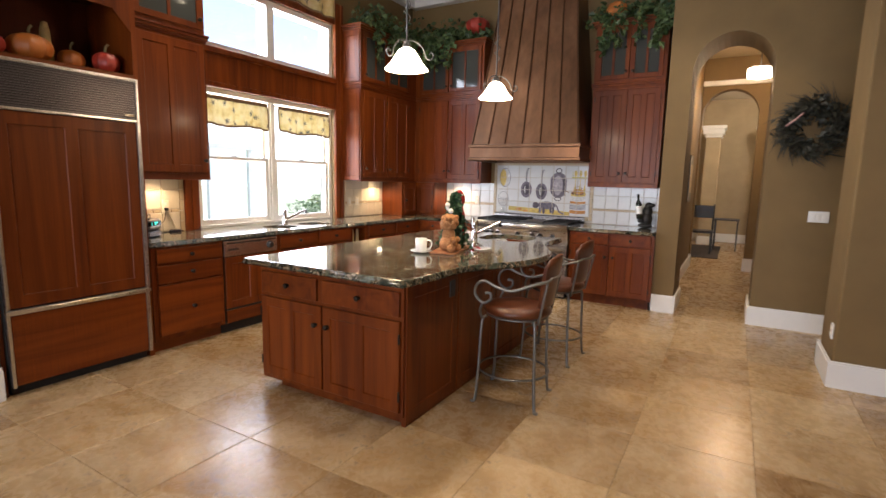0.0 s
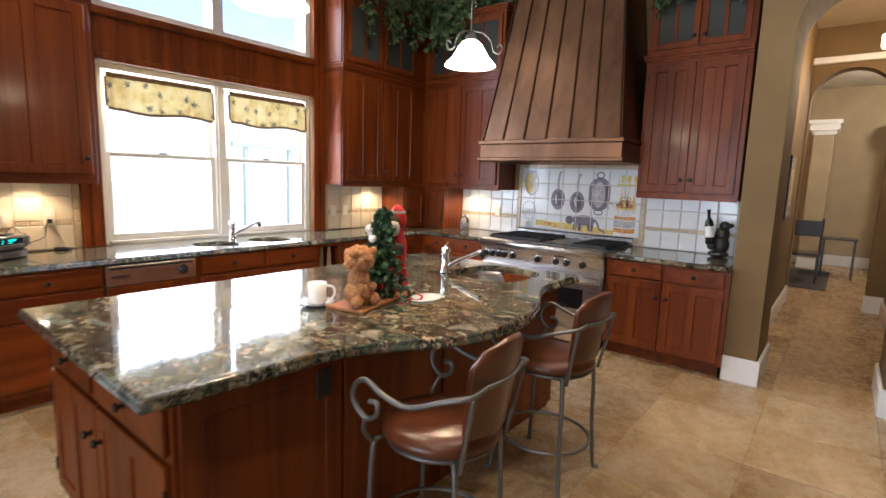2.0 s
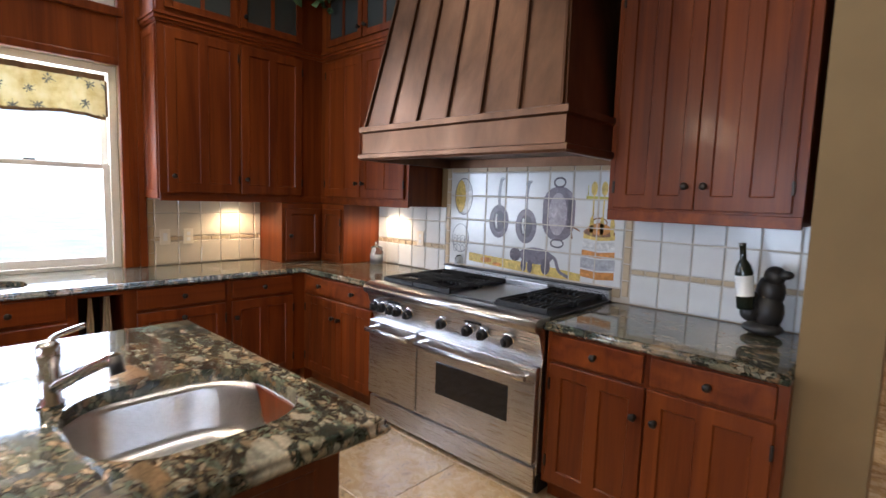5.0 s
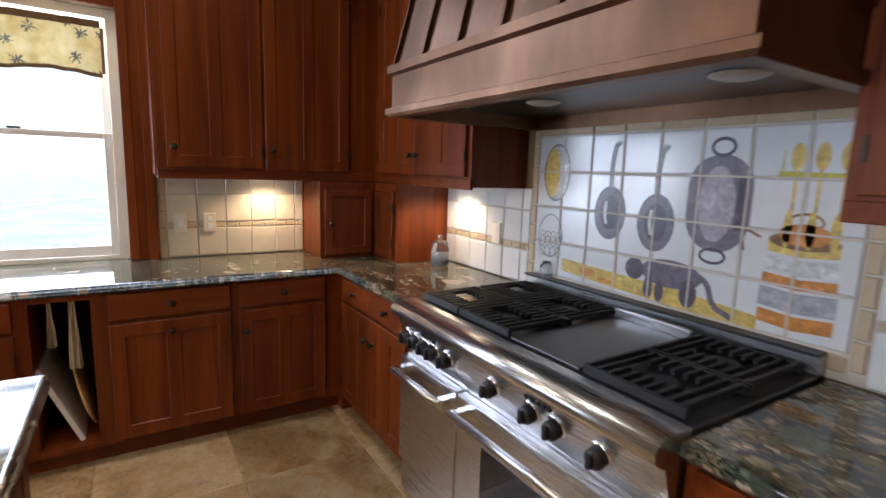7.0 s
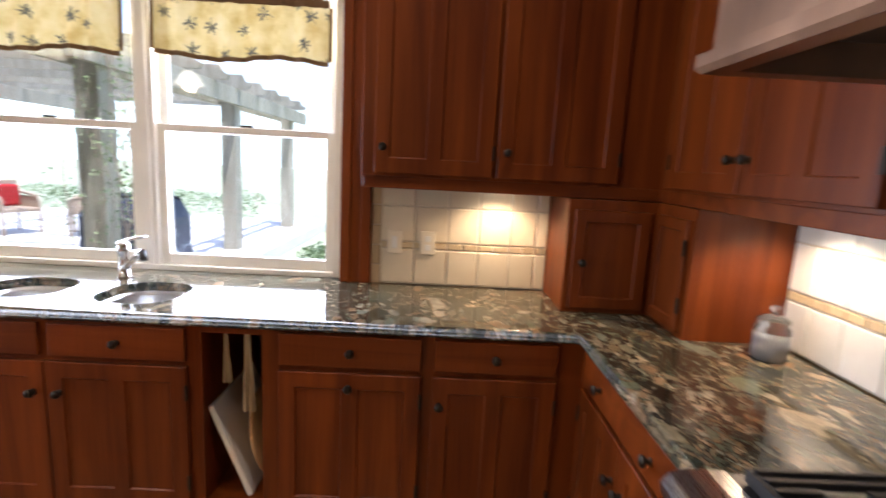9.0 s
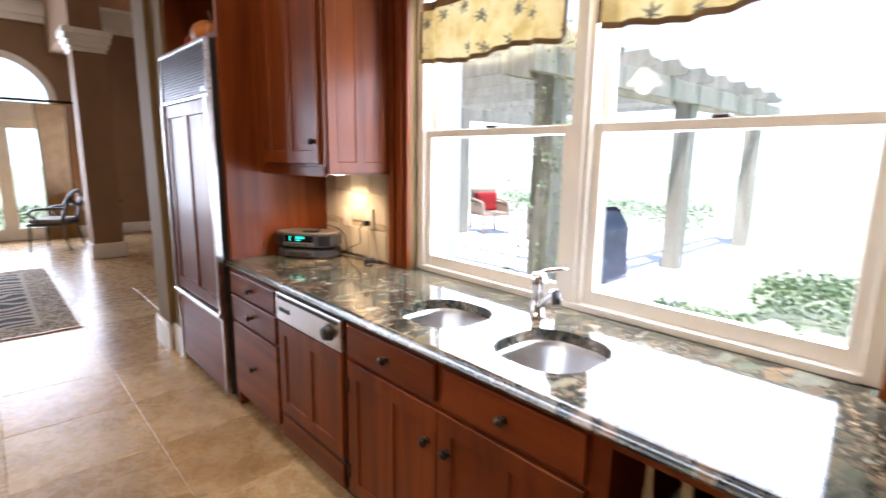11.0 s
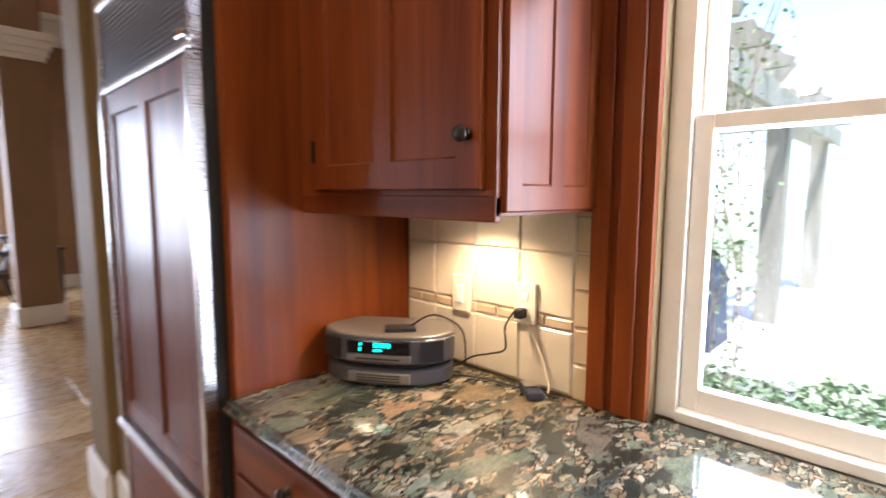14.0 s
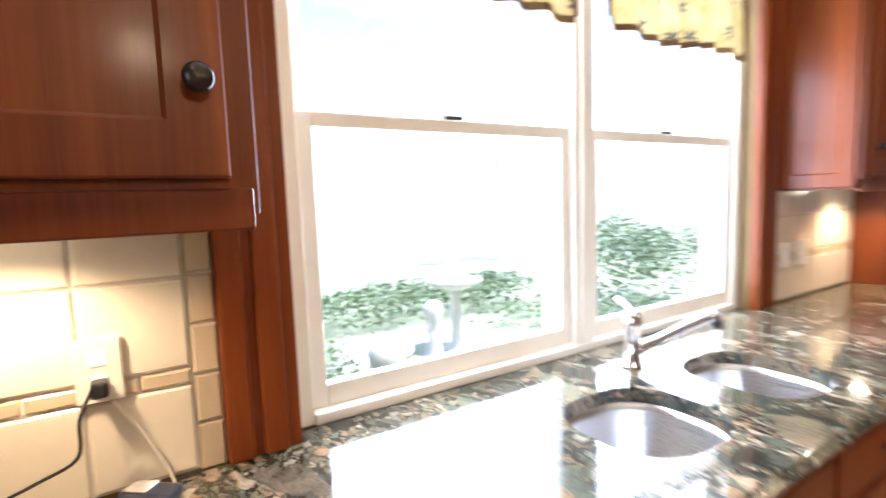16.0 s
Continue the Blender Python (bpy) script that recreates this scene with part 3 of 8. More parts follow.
# ---- windows ----
def sash_window(name, y0, y1, z0, z1):
    """A double-hung window: frame, two sashes with meeting rails, panes, stool."""
    t = thing(name, (XW - 0.1, (y0 + y1) / 2, z0), "cream painted double-hung window over the counter", "window")
    t["kind"] = "structure"
    xo, xi = XW - 0.20, XW - 0.045
    ym = (y0 + y1) / 2
    b = bmesh.new()
    bx(b, xo, xi, y0, y0 + 0.05, z0, z1, 0.003)
    bx(b, xo, xi, y1 - 0.05, y1, z0, z1, 0.003)
    bx(b, xo, xi, y0 + 0.05, y1 - 0.05, z1 - 0.05, z1, 0.003)
    bx(b, xo, xi, ym - 0.045, ym + 0.045, z0, z1 - 0.05, 0.003)
    bx(b, xi, xi + 0.012, ym - 0.02, ym + 0.02, z0 + 0.03, z1 - 0.05, 0.003)
    part("window_frame", b, SASH, t)
    part("window_sill", box(xo, xi + 0.012, y0 + 0.05, y1 - 0.05, z0, z0 + 0.028, 0.004), SASH, t)
    zm = 1.63
    for a, c in ((y0 + 0.05, ym - 0.045), (ym + 0.045, y1 - 0.05)):
        for lower in (True, False):
            za, zc = (z0 + 0.028, zm + 0.018) if lower else (zm - 0.018, z1 - 0.05)
            x0, x1 = (xi - 0.055, xi - 0.02) if lower else (xi - 0.10, xi - 0.065)
            s = bmesh.new()
            k = 0.042
            bx(s, x0, x1, a, a + k, za, zc, 0.004)
            bx(s, x0, x1, c - k, c, za, zc, 0.004)
            bx(s, x0, x1, a + k, c - k, za, za + (0.055 if lower else 0.036), 0.004)
            bx(s, x0, x1, a + k, c - k, zc - 0.036, zc, 0.004)
            sh = part("sash", s, SASH, t)
            p = part("pane", box((x0 + x1) / 2 - 0.002, (x0 + x1) / 2 + 0.002, a + k - 0.004, c - k + 0.004, za + 0.03, zc - 0.03), PANE, sh, "clear glass")
            p.visible_shadow = False
            if lower:
                part("sash_lock", box(x1 - 0.03, x1 - 0.004, (a + c) / 2 - 0.03, (a + c) / 2 + 0.03, zc, zc + 0.012, 0.003), BRONZE, sh)


def transom_window(name, y0, y1, z0, z1):
    t = thing(name, (XW - 0.1, (y0 + y1) / 2, z0), "white two-pane transom window high in the wall", "window")
    t["kind"] = "structure"
    xo, xi = XW - 0.20, XW - 0.03
    ym = (y0 + y1) / 2
    b = bmesh.new()
    for a, c in ((y0, y0 + 0.06), (y1 - 0.06, y1), (ym - 0.05, ym + 0.05)):
        bx(b, xo, xi, a, c, z0, z1, 0.003)
    for a, c in ((y0 + 0.06, ym - 0.05), (ym + 0.05, y1 - 0.06)):
        bx(b, xo, xi, a, c, z0, z0 + 0.06, 0.003)
        bx(b, xo, xi, a, c, z1 - 0.06, z1, 0.003)
    part("window_frame", b, TRIM, t)
    for a, c in ((y0 + 0.06, ym - 0.05), (ym + 0.05, y1 - 0.06)):
        p = part("pane", box(XW - 0.12, XW - 0.116, a - 0.004, c + 0.004, z0 + 0.056, z1 - 0.056), PANE, t)
        p.visible_shadow = False


sash_window("window_1", *WIN)
transom_window("window_2", *TRANSOM)


def wood_surround():
    """Dark red panelling round the two windows."""
    bm = bmesh.new()
    x0, x1 = XW, XW + 0.022
    bx(bm, x0, x1, 2.73, 2.88, TOP, 3.62, 0.002)
    bx(bm, x0, x1, 4.83, 4.98, TOP, 3.62, 0.002)
    for y in (2.73, 2.80, 4.93, 4.83):
        bx(bm, x1, x1 + 0.014, y, y + 0.05, TOP, 3.62, 0.005)
    bx(bm, x0, x1, 2.88, 4.83, 2.32, 2.70, 0.002)
    bx(bm, x1, x1 + 0.014, 2.88, 4.83, 2.32, 2.37, 0.005)
    bx(bm, x1, x1 + 0.03, 2.85, 4.86, 2.64, 2.70, 0.008)
    bx(bm, x0, x1, 2.88, 4.83, 3.36, 3.62, 0.002)
    setting("trim_window", bm, CHERRY, "dark cherry wood casing round the windows")


wood_surround()


# ---- cabinets ----
XF = -3.71   # fronts of the base cabinets under the window
YF = 5.90    # fronts of the base cabinets beside the range


def base_box(parent, facing, u0, u1, x, y, depth, kick=True, z1=0.873):
    bm = bmesh.new()
    bx(bm, u0, u1, 0, depth, 0.10, z1)
    part("body", turned(bm, face_at(facing, x, y)), CHERRY, parent)
    part("toe_kick", turned(box(u0, u1, 0.07 if kick else 0.0, depth, 0, 0.10), face_at(facing, x, y)), CHERRY_SIDE, parent)


def drawers_cabinet():
    t = thing("base_cabinet", (XF - 0.3, 2.34, 0), "cherry base cabinet with three stacked drawers", "cabinet", "base cabinets")
    m = face_at("+x", XF, 0)
    base_box(t, "+x", 2.02, 2.66, XF, 0, 0.64)
    drawer_part(t, m, 2.06, 2.64, 0.735, 0.855)
    drawer_part(t, m, 2.06, 2.64, 0.575, 0.72)
    drawer_part(t, m, 2.06, 2.64, 0.14, 0.56)


def dishwasher():
    t = thing("dishwasher", (XF - 0.3, 2.965, 0), "built-in dishwasher with steel controls and a wooden front", "dishwasher")
    m = face_at("+x", XF, 0)
    part("body", turned(box(2.662, 3.268, 0.0, 0.6, 0.10, 0.872), m), BLACK, t)
    part("kickplate", turned(box(2.67, 3.26, 0.06, 0.6, 0, 0.10), m), BLACK, t)
    c = part("control_panel", turned(box(2.668, 3.262, -0.022, 0, 0.725, 0.862, 0.004), m), STEEL, t, "brushed steel control panel")
    b = bmesh.new()
    lathe(b, [(0, 0), (0.036, 0), (0.036, 0.006), (0.03, 0.01), (0.029, 0.026), (0.024, 0.03), (0, 0.03)], 24, pose(3.17, -0.022, 0.79, 90, 0, 0))
    part("dial", turned(b, m), RUBBER, c, "black round dial")
    b = bmesh.new()
    for i in range(5):
        bx(b, 2.705 + i * 0.022, 2.721 + i * 0.022, -0.027, -0.02, 0.775, 0.795, 0.002)
    part("button_row", turned(b, m), RUBBER, c)
    part("vent_slot", turned(box(2.69, 3.24, -0.0235, -0.02, 0.835, 0.85), m), BLACK, c)
    b = shaker_bm(2.676, 3.254, 0.245, 0.715, 1, 0.02, 0.06)
    part("door", turned(b, m), CHERRY, t, "cherry door panel")
    part("vent_strip", turned(box(2.672, 3.258, -0.012, 0, 0.222, 0.243, 0.002), m), BLACK, t, "black vent strip")
    part("lower_panel", turned(box(2.676, 3.254, -0.018, 0, 0.105, 0.22, 0.002), m), CHERRY_SIDE, t)


def sink_cabinet():
    t = thing("base_cabinet", (XF - 0.3, 3.84, 0), "cherry sink base cabinet with two drawers over two doors", "cabinet", "base cabinets")
    m = face_at("+x", XF, 0)
    for name, u0, u1, d0, d1, v0, v1 in (("side_panel", 3.27, 3.30, 0, 0.62, 0.10, 0.873), ("side_panel", 4.38, 4.41, 0, 0.62, 0.10, 0.873), ("face_frame", 3.30, 4.38, 0, 0.03, 0.10, 0.873),
                                         ("back_panel", 3.30, 4.38, 0.6, 0.62, 0.10, 0.873), ("bottom_panel", 3.30, 4.38, 0.03, 0.6, 0.10, 0.13), ("toe_kick", 3.27, 4.41, 0.07, 0.62, 0, 0.10)):
        part(name, turned(box(u0, u1, d0, d1, v0, v1), m), CHERRY, t)
    drawer_part(t, m, 3.31, 3.825, 0.73, 0.86)
    drawer_part(t, m, 3.865, 4.375, 0.73, 0.86)
    door_part(t, m, 3.31, 3.835, 0.125, 0.705, 1, (3.795, 0.585), "l")
    door_part(t, m, 3.845, 4.375, 0.125, 0.705, 1, (3.894, 0.585), "r")


def open_cabinet():
    t = thing("tray_cabinet", (XF - 0.3, 4.54, 0), "open narrow cherry cabinet for trays and boards", "cabinet")
    m = face_at("+x", XF, 0)
    for name, u0, u1, d0, d1, v0, v1 in (("side_panel", 4.41, 4.43, 0, 0.62, 0.10, 0.873), ("side_panel", 4.66, 4.70, 0, 0.62, 0.10, 0.873), ("bottom_panel", 4.43, 4.66, 0, 0.62, 0.10, 0.125),
                                         ("top_rail", 4.43, 4.66, 0, 0.62, 0.845, 0.873), ("toe_kick", 4.41, 4.70, 0.07, 0.62, 0, 0.10)):
        part(name, turned(box(u0, u1, d0, d1, v0, v1), m), CHERRY, t)
    part("back", turned(box(4.43, 4.66, 0.58, 0.62, 0.125, 0.845), m), BLACK, t)
    b = bmesh.new()
    bx(b, -0.012, 0.012, 0.05, 0.5, 0, 0.42, 0.005)
    turned(b, face_at("+x", XF, 4.59, 0.128) @ pose(0, 0, 0, 0, -22, 0))
    solid("cutting_board", b, WHITE, "white plastic cutting board leaning in the open cabinet", "board")
    b = bmesh.new()
    lathe(b, [(0, 0), (0.19, 0), (0.195, 0.006), (0.19, 0.014), (0, 0.014)], 28, pose(0, 0.25, 0.195, 0, 90, 0))
    turned(b, face_at("+x", XF, 4.645, 0.128) @ pose(0, 0, 0, 0, -14, 0))
    solid("round_board", b, PALE_WOOD, "round wooden board leaning in the open cabinet", "board")
    b = bmesh.new()
    for i, (y, w, z) in enumerate(((4.50, 0.03, 0.62), (4.585, 0.045, 0.50))):
        n = 7
        rows = []
        for k in range(9):
            zz = 0.83 + (z - 0.83) * k / 8
            rows.append([b.verts.new((XF - 0.06 - 0.012 * math.sin(j * 1.9 + k * 0.2), y + w * (j / (n - 1) - 0.5) * (0.6 + 0.5 * k / 8), zz)) for j in range(n)])
        for r0, r1 in zip(rows, rows[1:]):
            for j in range(n - 1):
                b.faces.new((r0[j], r0[j + 1], r1[j + 1], r1[j]))
    o = solid("dish_cloth", b, LINEN, "beige dish cloths hanging in the open cabinet", "cloth")
    md = o.modifiers.new("thick", "SOLIDIFY")
    md.thickness = 0.004


LINEN = plaster("beige_linen", (0.5, 0.42, 0.28), 0.12, 40, 0.95)


def plain_base(u0, u1, m, facing, x, y, knob_u, knob_v, trim=0.02, depth=0.64, hinge="r"):
    t = thing("base_cabinet", (XF - 0.3, (u0 + u1) / 2, 0), "cherry base cabinet with one drawer over a panelled door", "cabinet", "base cabinets")
    base_box(t, facing, u0, u1, x, y, depth)
    drawer_part(t, m, u0 + 0.03, u1 - trim, 0.735, 0.862)
    door_part(t, m, u0 + 0.03, u1 - trim, 0.125, 0.71, 1, (knob_u, knob_v), hinge)


def window_run():
    m = face_at("+x", XF, 0)
    drawers_cabinet()
    dishwasher()
    sink_cabinet()
    open_cabinet()
    plain_base(4.70, 5.29, m, "+x", XF, 0, 4.995, 0.657)
    plain_base(5.29, 5.90, m, "+x", XF, 0, 5.345, 0.60, 0.11)
    t = thing("corner_cabinet", (-4.03, 6.26, 0), "cherry corner base cabinet", "cabinet", "base cabinets")
    part("body", box(XW + 0.01, XF, 5.90, YB - 0.01, 0, 0.873), CHERRY, t)


def range_side_cabinets():
    m = face_at("-y", 0, YF)
    t = thing("base_cabinet", (-3.27, 6.2, 0), "cherry base cabinet with a wide drawer over two doors", "cabinet", "base cabinets")
    base_box(t, "-y", -3.71, -2.83, 0, YF, 0.7)
    drawer_part(t, m, -3.66, -2.85, 0.735, 0.862, 2)
    door_part(t, m, -3.66, -3.255, 0.125, 0.71, 1, (-3.287, 0.585), "l")
    door_part(t, m, -3.245, -2.85, 0.125, 0.71, 1, (-3.21, 0.585), "r")
    t = thing("base_cabinet", (-1.0, 6.2, 0), "cherry base cabinet with two drawers over two doors", "cabinet", "base cabinets")
    base_box(t, "-y", -1.50, -0.52, 0, YF, 0.7)
    drawer_part(t, m, -1.47, -1.03, 0.735, 0.86)
    drawer_part(t, m, -1.00, -0.555, 0.735, 0.86)
    door_part(t, m, -1.47, -1.02, 0.125, 0.715, 1, (-1.055, 0.586), "l")
    door_part(t, m, -1.005, -0.555, 0.125, 0.715, 1, (-0.967, 0.586), "r")


window_run()
range_side_cabinets()


def glass_door(parent, m, u0, u1, v0, v1, knob=None):
    bm = bmesh.new()
    r = 0.05
    bx(bm, u0, u0 + r, -0.02, 0, v0, v1, 0.002)
    bx(bm, u1 - r, u1, -0.02, 0, v0, v1, 0.002)
    bx(bm, u0 + r, u1 - r, -0.02, 0, v0, v0 + r, 0.002)
    bx(bm, u0 + r, u1 - r, -0.02, 0, v1 - r, v1, 0.002)
    c = (u0 + u1) / 2
    bx(bm, c - 0.014, c + 0.014, -0.018, -0.002, v0 + r, v1 - r)
    d = part("glass_door", turned(bm, m), CHERRY, parent)
    part("pane", turned(box(u0 + r - 0.003, u1 - r + 0.003, -0.011, -0.008, v0 + r, v1 - r), m), DARK_PANE, d, "dark reflecting glass")
    if knob:
        part("knob", turned(knob_bm(*knob), m), BRONZE, d)


DARK_PANE = mat("dark_cabinet_glass", (0.05, 0.055, 0.05), 0.05)


def cornice_bm(u0, u1, depth, z, ends=(True, True), size=0.03):
    """A small stepped moulding along a cabinet front."""
    bm = bmesh.new()
    for d, z0, z1 in ((size * 0.35, z, z + 0.02), (size * 0.7, z + 0.02, z + 0.045), (size, z + 0.045, z + 0.065)):
        bx(bm, u0 - (d if ends[0] else 0), u1 + (d if ends[1] else 0), -d, depth, z0, z1, 0.003)
    return bm


def upper_unit(facing, x, y, u0, u1, depth, doors, label, bottom=1.42, mid=2.60, top=3.32, ends=(True, True), puck=None, side=None):
    m = face_at(facing, x, y)
    c = m @ Vector(((u0 + u1) / 2, depth / 2, bottom))
    t = thing("wall_cabinet", c, label, "cabinet", "wall cabinets")
    part("body", turned(box(u0, u1, 0, depth, bottom, mid), m), CHERRY, t)
    part("valance", turned(box(u0, u1, -0.004, 0.016, bottom - 0.012, bottom + 0.04, 0.003), m), CHERRY_SIDE, t)
    part("cornice", turned(cornice_bm(u0, u1, depth, mid, ends), m), CHERRY_SIDE, t)
    part("top_body", turned(box(u0, u1, 0.0, depth, mid + 0.065, top), m), CHERRY, t)
    part("crown", turned(cornice_bm(u0, u1, depth, top, ends, 0.05), m), CHERRY_SIDE, t)
    for a, b, ku, h in doors:
        door_part(t, m, a, b, bottom + 0.055, mid - 0.03, 1, (ku, bottom + 0.16), h)
        glass_door(t, m, a, b, mid + 0.10, top - 0.03, (ku, mid + 0.18))
    return t, m


t_, m_ = upper_unit("+x", -3.94, 0, 2.02, 2.73, 0.41, [(2.115, 2.70, 2.672, "l")], "tall cherry wall cabinet with one door beside the window", ends=(False, True))
b_ = shaker_bm(-4.33, -3.96, 1.43, 2.58, 1, 0.012, 0.05)
part("side_panel", turned(b_, face_at("+y", 0, 2.73) @ pose(0, 0, 0) @ Matrix.Diagonal((-1, 1, 1, 1))), CHERRY, t_)
t_, m_ = upper_unit("+x", -4.04, 0, 4.98, 6.26, 0.31, [(5.03, 5.525, 5.063, "r"), (5.55, 6.06, 5.584, "r")], "cherry wall cabinet with two panelled doors and glazed doors above", ends=(True, False))
b_ = shaker_bm(-4.33, -4.06, 1.43, 2.58, 0, 0.012, 0.05)
part("side_panel", turned(b_, face_at("-y", 0, 4.98)), CHERRY, t_)
b_ = shaker_bm(-4.33, -4.06, 2.68, 3.30, 0, 0.012, 0.05)
part("side_panel", turned(b_, face_at("-y", 0, 4.98)), CHERRY, t_)
upper_unit("-y", 0, 6.26, -4.35, -2.92, 0.35, [(-3.95, -3.475, -3.507, "l"), (-3.46, -2.955, -3.425, "r")], "cherry corner wall cabinet beside the copper hood", ends=(False, True))
upper_unit("-y", 0, 6.26, -1.41, -0.585, 0.35, [(-1.375, -1.0, -1.035, "l"), (-0.99, -0.625, -0.955, "r")], "cherry wall cabinet with two doors between hood and arch", ends=(True, False))


def corner_garage():
    """The low corner cupboard that stands on the counter."""
    t = thing("counter_cupboard", (-4.1, 6.3, TOP), "cherry corner cupboard standing on the granite counter", "cabinet")
    bm = bmesh.new()
    poly = [(XW + 0.005, 5.86), (-3.99, 5.86), (-3.99, 6.24), (-3.67, 6.24), (-3.67, YB - 0.005), (XW + 0.005, YB - 0.005)]
    loft(bm, [[(x, y, TOP + 0.001) for x, y in poly], [(x, y, 1.406) for x, y in poly]], True)
    bm.faces.new([v for v in bm.verts if v.co.z < 1.0][:len(poly)])
    part("body", bm, CHERRY, t)
    m = face_at("+x", -3.99, 0)
    door_part(t, m, 5.89, 6.205, 0.94, 1.36, 0, (5.925, 1.14), None, None, 0.045)
    m = face_at("-y", 0, 6.24)
    door_part(t, m, -3.955, -3.70, 0.94, 1.36, 0, None, "r", None, 0.04)


corner_garage()


# ---- stone tops, sinks and taps ----
BASINS = [rounded_rect(-4.14, -3.81, 3.40, 3.745, 0.13), rounded_rect(-4.15, -3.80, 3.905, 4.24, 0.13)]


def counters():
    out = [(XW + 0.012, 2.02), (-3.69, 2.02), (-3.69, 5.87), (-2.825, 5.87), (-2.825, YB - 0.012), (XW + 0.012, YB - 0.012), (XW + 0.012, 4.826), (XW - 0.04, 4.826), (XW - 0.04, 2.884), (XW + 0.012, 2.884)]
    solid("worktop", slab_bm(out, TOP, 0.04, BASINS), GRANITE, "polished dark river-stone granite counter with two sinks", "counter", "granite tops")
    out = [(-1.505, 5.87), (-0.525, 5.87), (-0.525, YB - 0.012), (-1.505, YB - 0.012)]
    solid("worktop", slab_bm(out, TOP, 0.04), GRANITE, "polished granite counter between range and arch", "counter", "granite tops")
    for o in BASINS:
        s = solid("sink_basin", basin_bm(o, TOP - 0.042, 0.19), STEEL, "undermounted rounded stainless steel sink basin", "sink", "window sinks")


counters()
ISL_CURVE = [(-1.28, 2.00, 0), (-1.25, 2.30, 0), (-1.235, 2.58, 0), (-1.15, 2.80, 0), (-1.02, 3.00, 0), (-0.955, 3.25, 0), (-0.965, 3.52, 0), (-1.06, 3.80, 0), (-1.17, 4.02, 0), (-1.22, 4.25, 0), (-1.215, 4.63, 0)]
ISL_SINK = rounded_rect(-1.89, -1.39, 4.02, 4.55, 0.18)


def island():
    curve = [(p.x, p.y) for p in smooth_path(ISL_CURVE, 5)]
    solid("island_top", slab_bm([(-2.575, 2.00)] + curve + [(-2.575, 4.63)], TOP, 0.042, [ISL_SINK]), GRANITE, "polished granite island top with a curved seating edge", "counter", "granite tops")
    solid("sink_basin", basin_bm(ISL_SINK, TOP - 0.044, 0.18), STEEL, "small stainless steel sink basin in the island", "sink")
    t = thing("kitchen_island", (-1.95, 3.3, 0), "long cherry kitchen island with panelled ends", "island")
    x0, x1, y0, y1 = -2.525, -1.34, 2.10, 4.57
    for name, a, b, c, d, v0, v1 in (("end_panel", x0, x1, y0, y0 + 0.03, 0.07, 0.87), ("end_panel", x0, x1, y1 - 0.03, y1, 0.07, 0.87), ("side_panel", x0, x0 + 0.03, y0 + 0.03, y1 - 0.03, 0.07, 0.87),
                                     ("side_panel", x1 - 0.03, x1, y0 + 0.03, y1 - 0.03, 0.0, 0.87), ("bottom_panel", x0 + 0.03, x1 - 0.03, y0 + 0.03, y1 - 0.03, 0.07, 0.10), ("toe_kick", x0 + 0.10, x1 - 0.03, y0 + 0.07, y1 - 0.05, 0, 0.07)):
        part(name, box(a, b, c, d, v0, v1), CHERRY, t)
    m = face_at("-y", 0, y0)
    drawer_part(t, m, -2.50, -2.00, 0.68, 0.825)
    drawer_part(t, m, -1.95, -1.36, 0.68, 0.825)
    door_part(t, m, -2.505, -1.965, 0.105, 0.65, 1, (-2.005, 0.53), "l")
    door_part(t, m, -1.945, -1.36, 0.105, 0.65, 1, (-1.905, 0.53), "r")
    m = face_at("+x", x1, 0)
    for a, b in ((2.12, 2.72), (2.74, 3.34), (3.36, 3.96), (3.98, 4.56)):
        part("panel", turned(shaker_bm(a, b, 0.03, 0.85, 0, 0.012, 0.07), m), CHERRY, t)
    part("outlet", turned(box(2.60, 2.67, -0.02, -0.012, 0.70, 0.81, 0.003), m), RUBBER, t, "dark outlet plate")
    m = face_at("-x", x0, 0)
    part("panel", turned(shaker_bm(-2.50, -2.12, 0.10, 0.85, 0, 0.012, 0.06), m), CHERRY, t)
    part("outlet", turned(box(-2.30, -2.23, -0.02, -0.005, 0.68, 0.79, 0.003), m), RUBBER, t, "dark outlet plate")
    for a, b in ((2.53, 3.15), (3.19, 3.80), (3.84, 4.54)):
        part("drawer", turned(box(-b, -a, -0.02, 0, 0.70, 0.84, 0.004), m), CHERRY_SIDE, t)
        k = part("door", turned(shaker_bm(-b, -a, 0.11, 0.68, 1), m), CHERRY, t)
        part("knob", turned(knob_bm(-(a + b) / 2, 0.77), m), BRONZE, k)
        part("knob", turned(knob_bm(-a - 0.05, 0.60), m), BRONZE, k)
    m = face_at("+y", 0, y1)
    part("panel", turned(shaker_bm(1.36, 2.505, 0.09, 0.85, 1, 0.012, 0.07), m), CHERRY, t)


island()


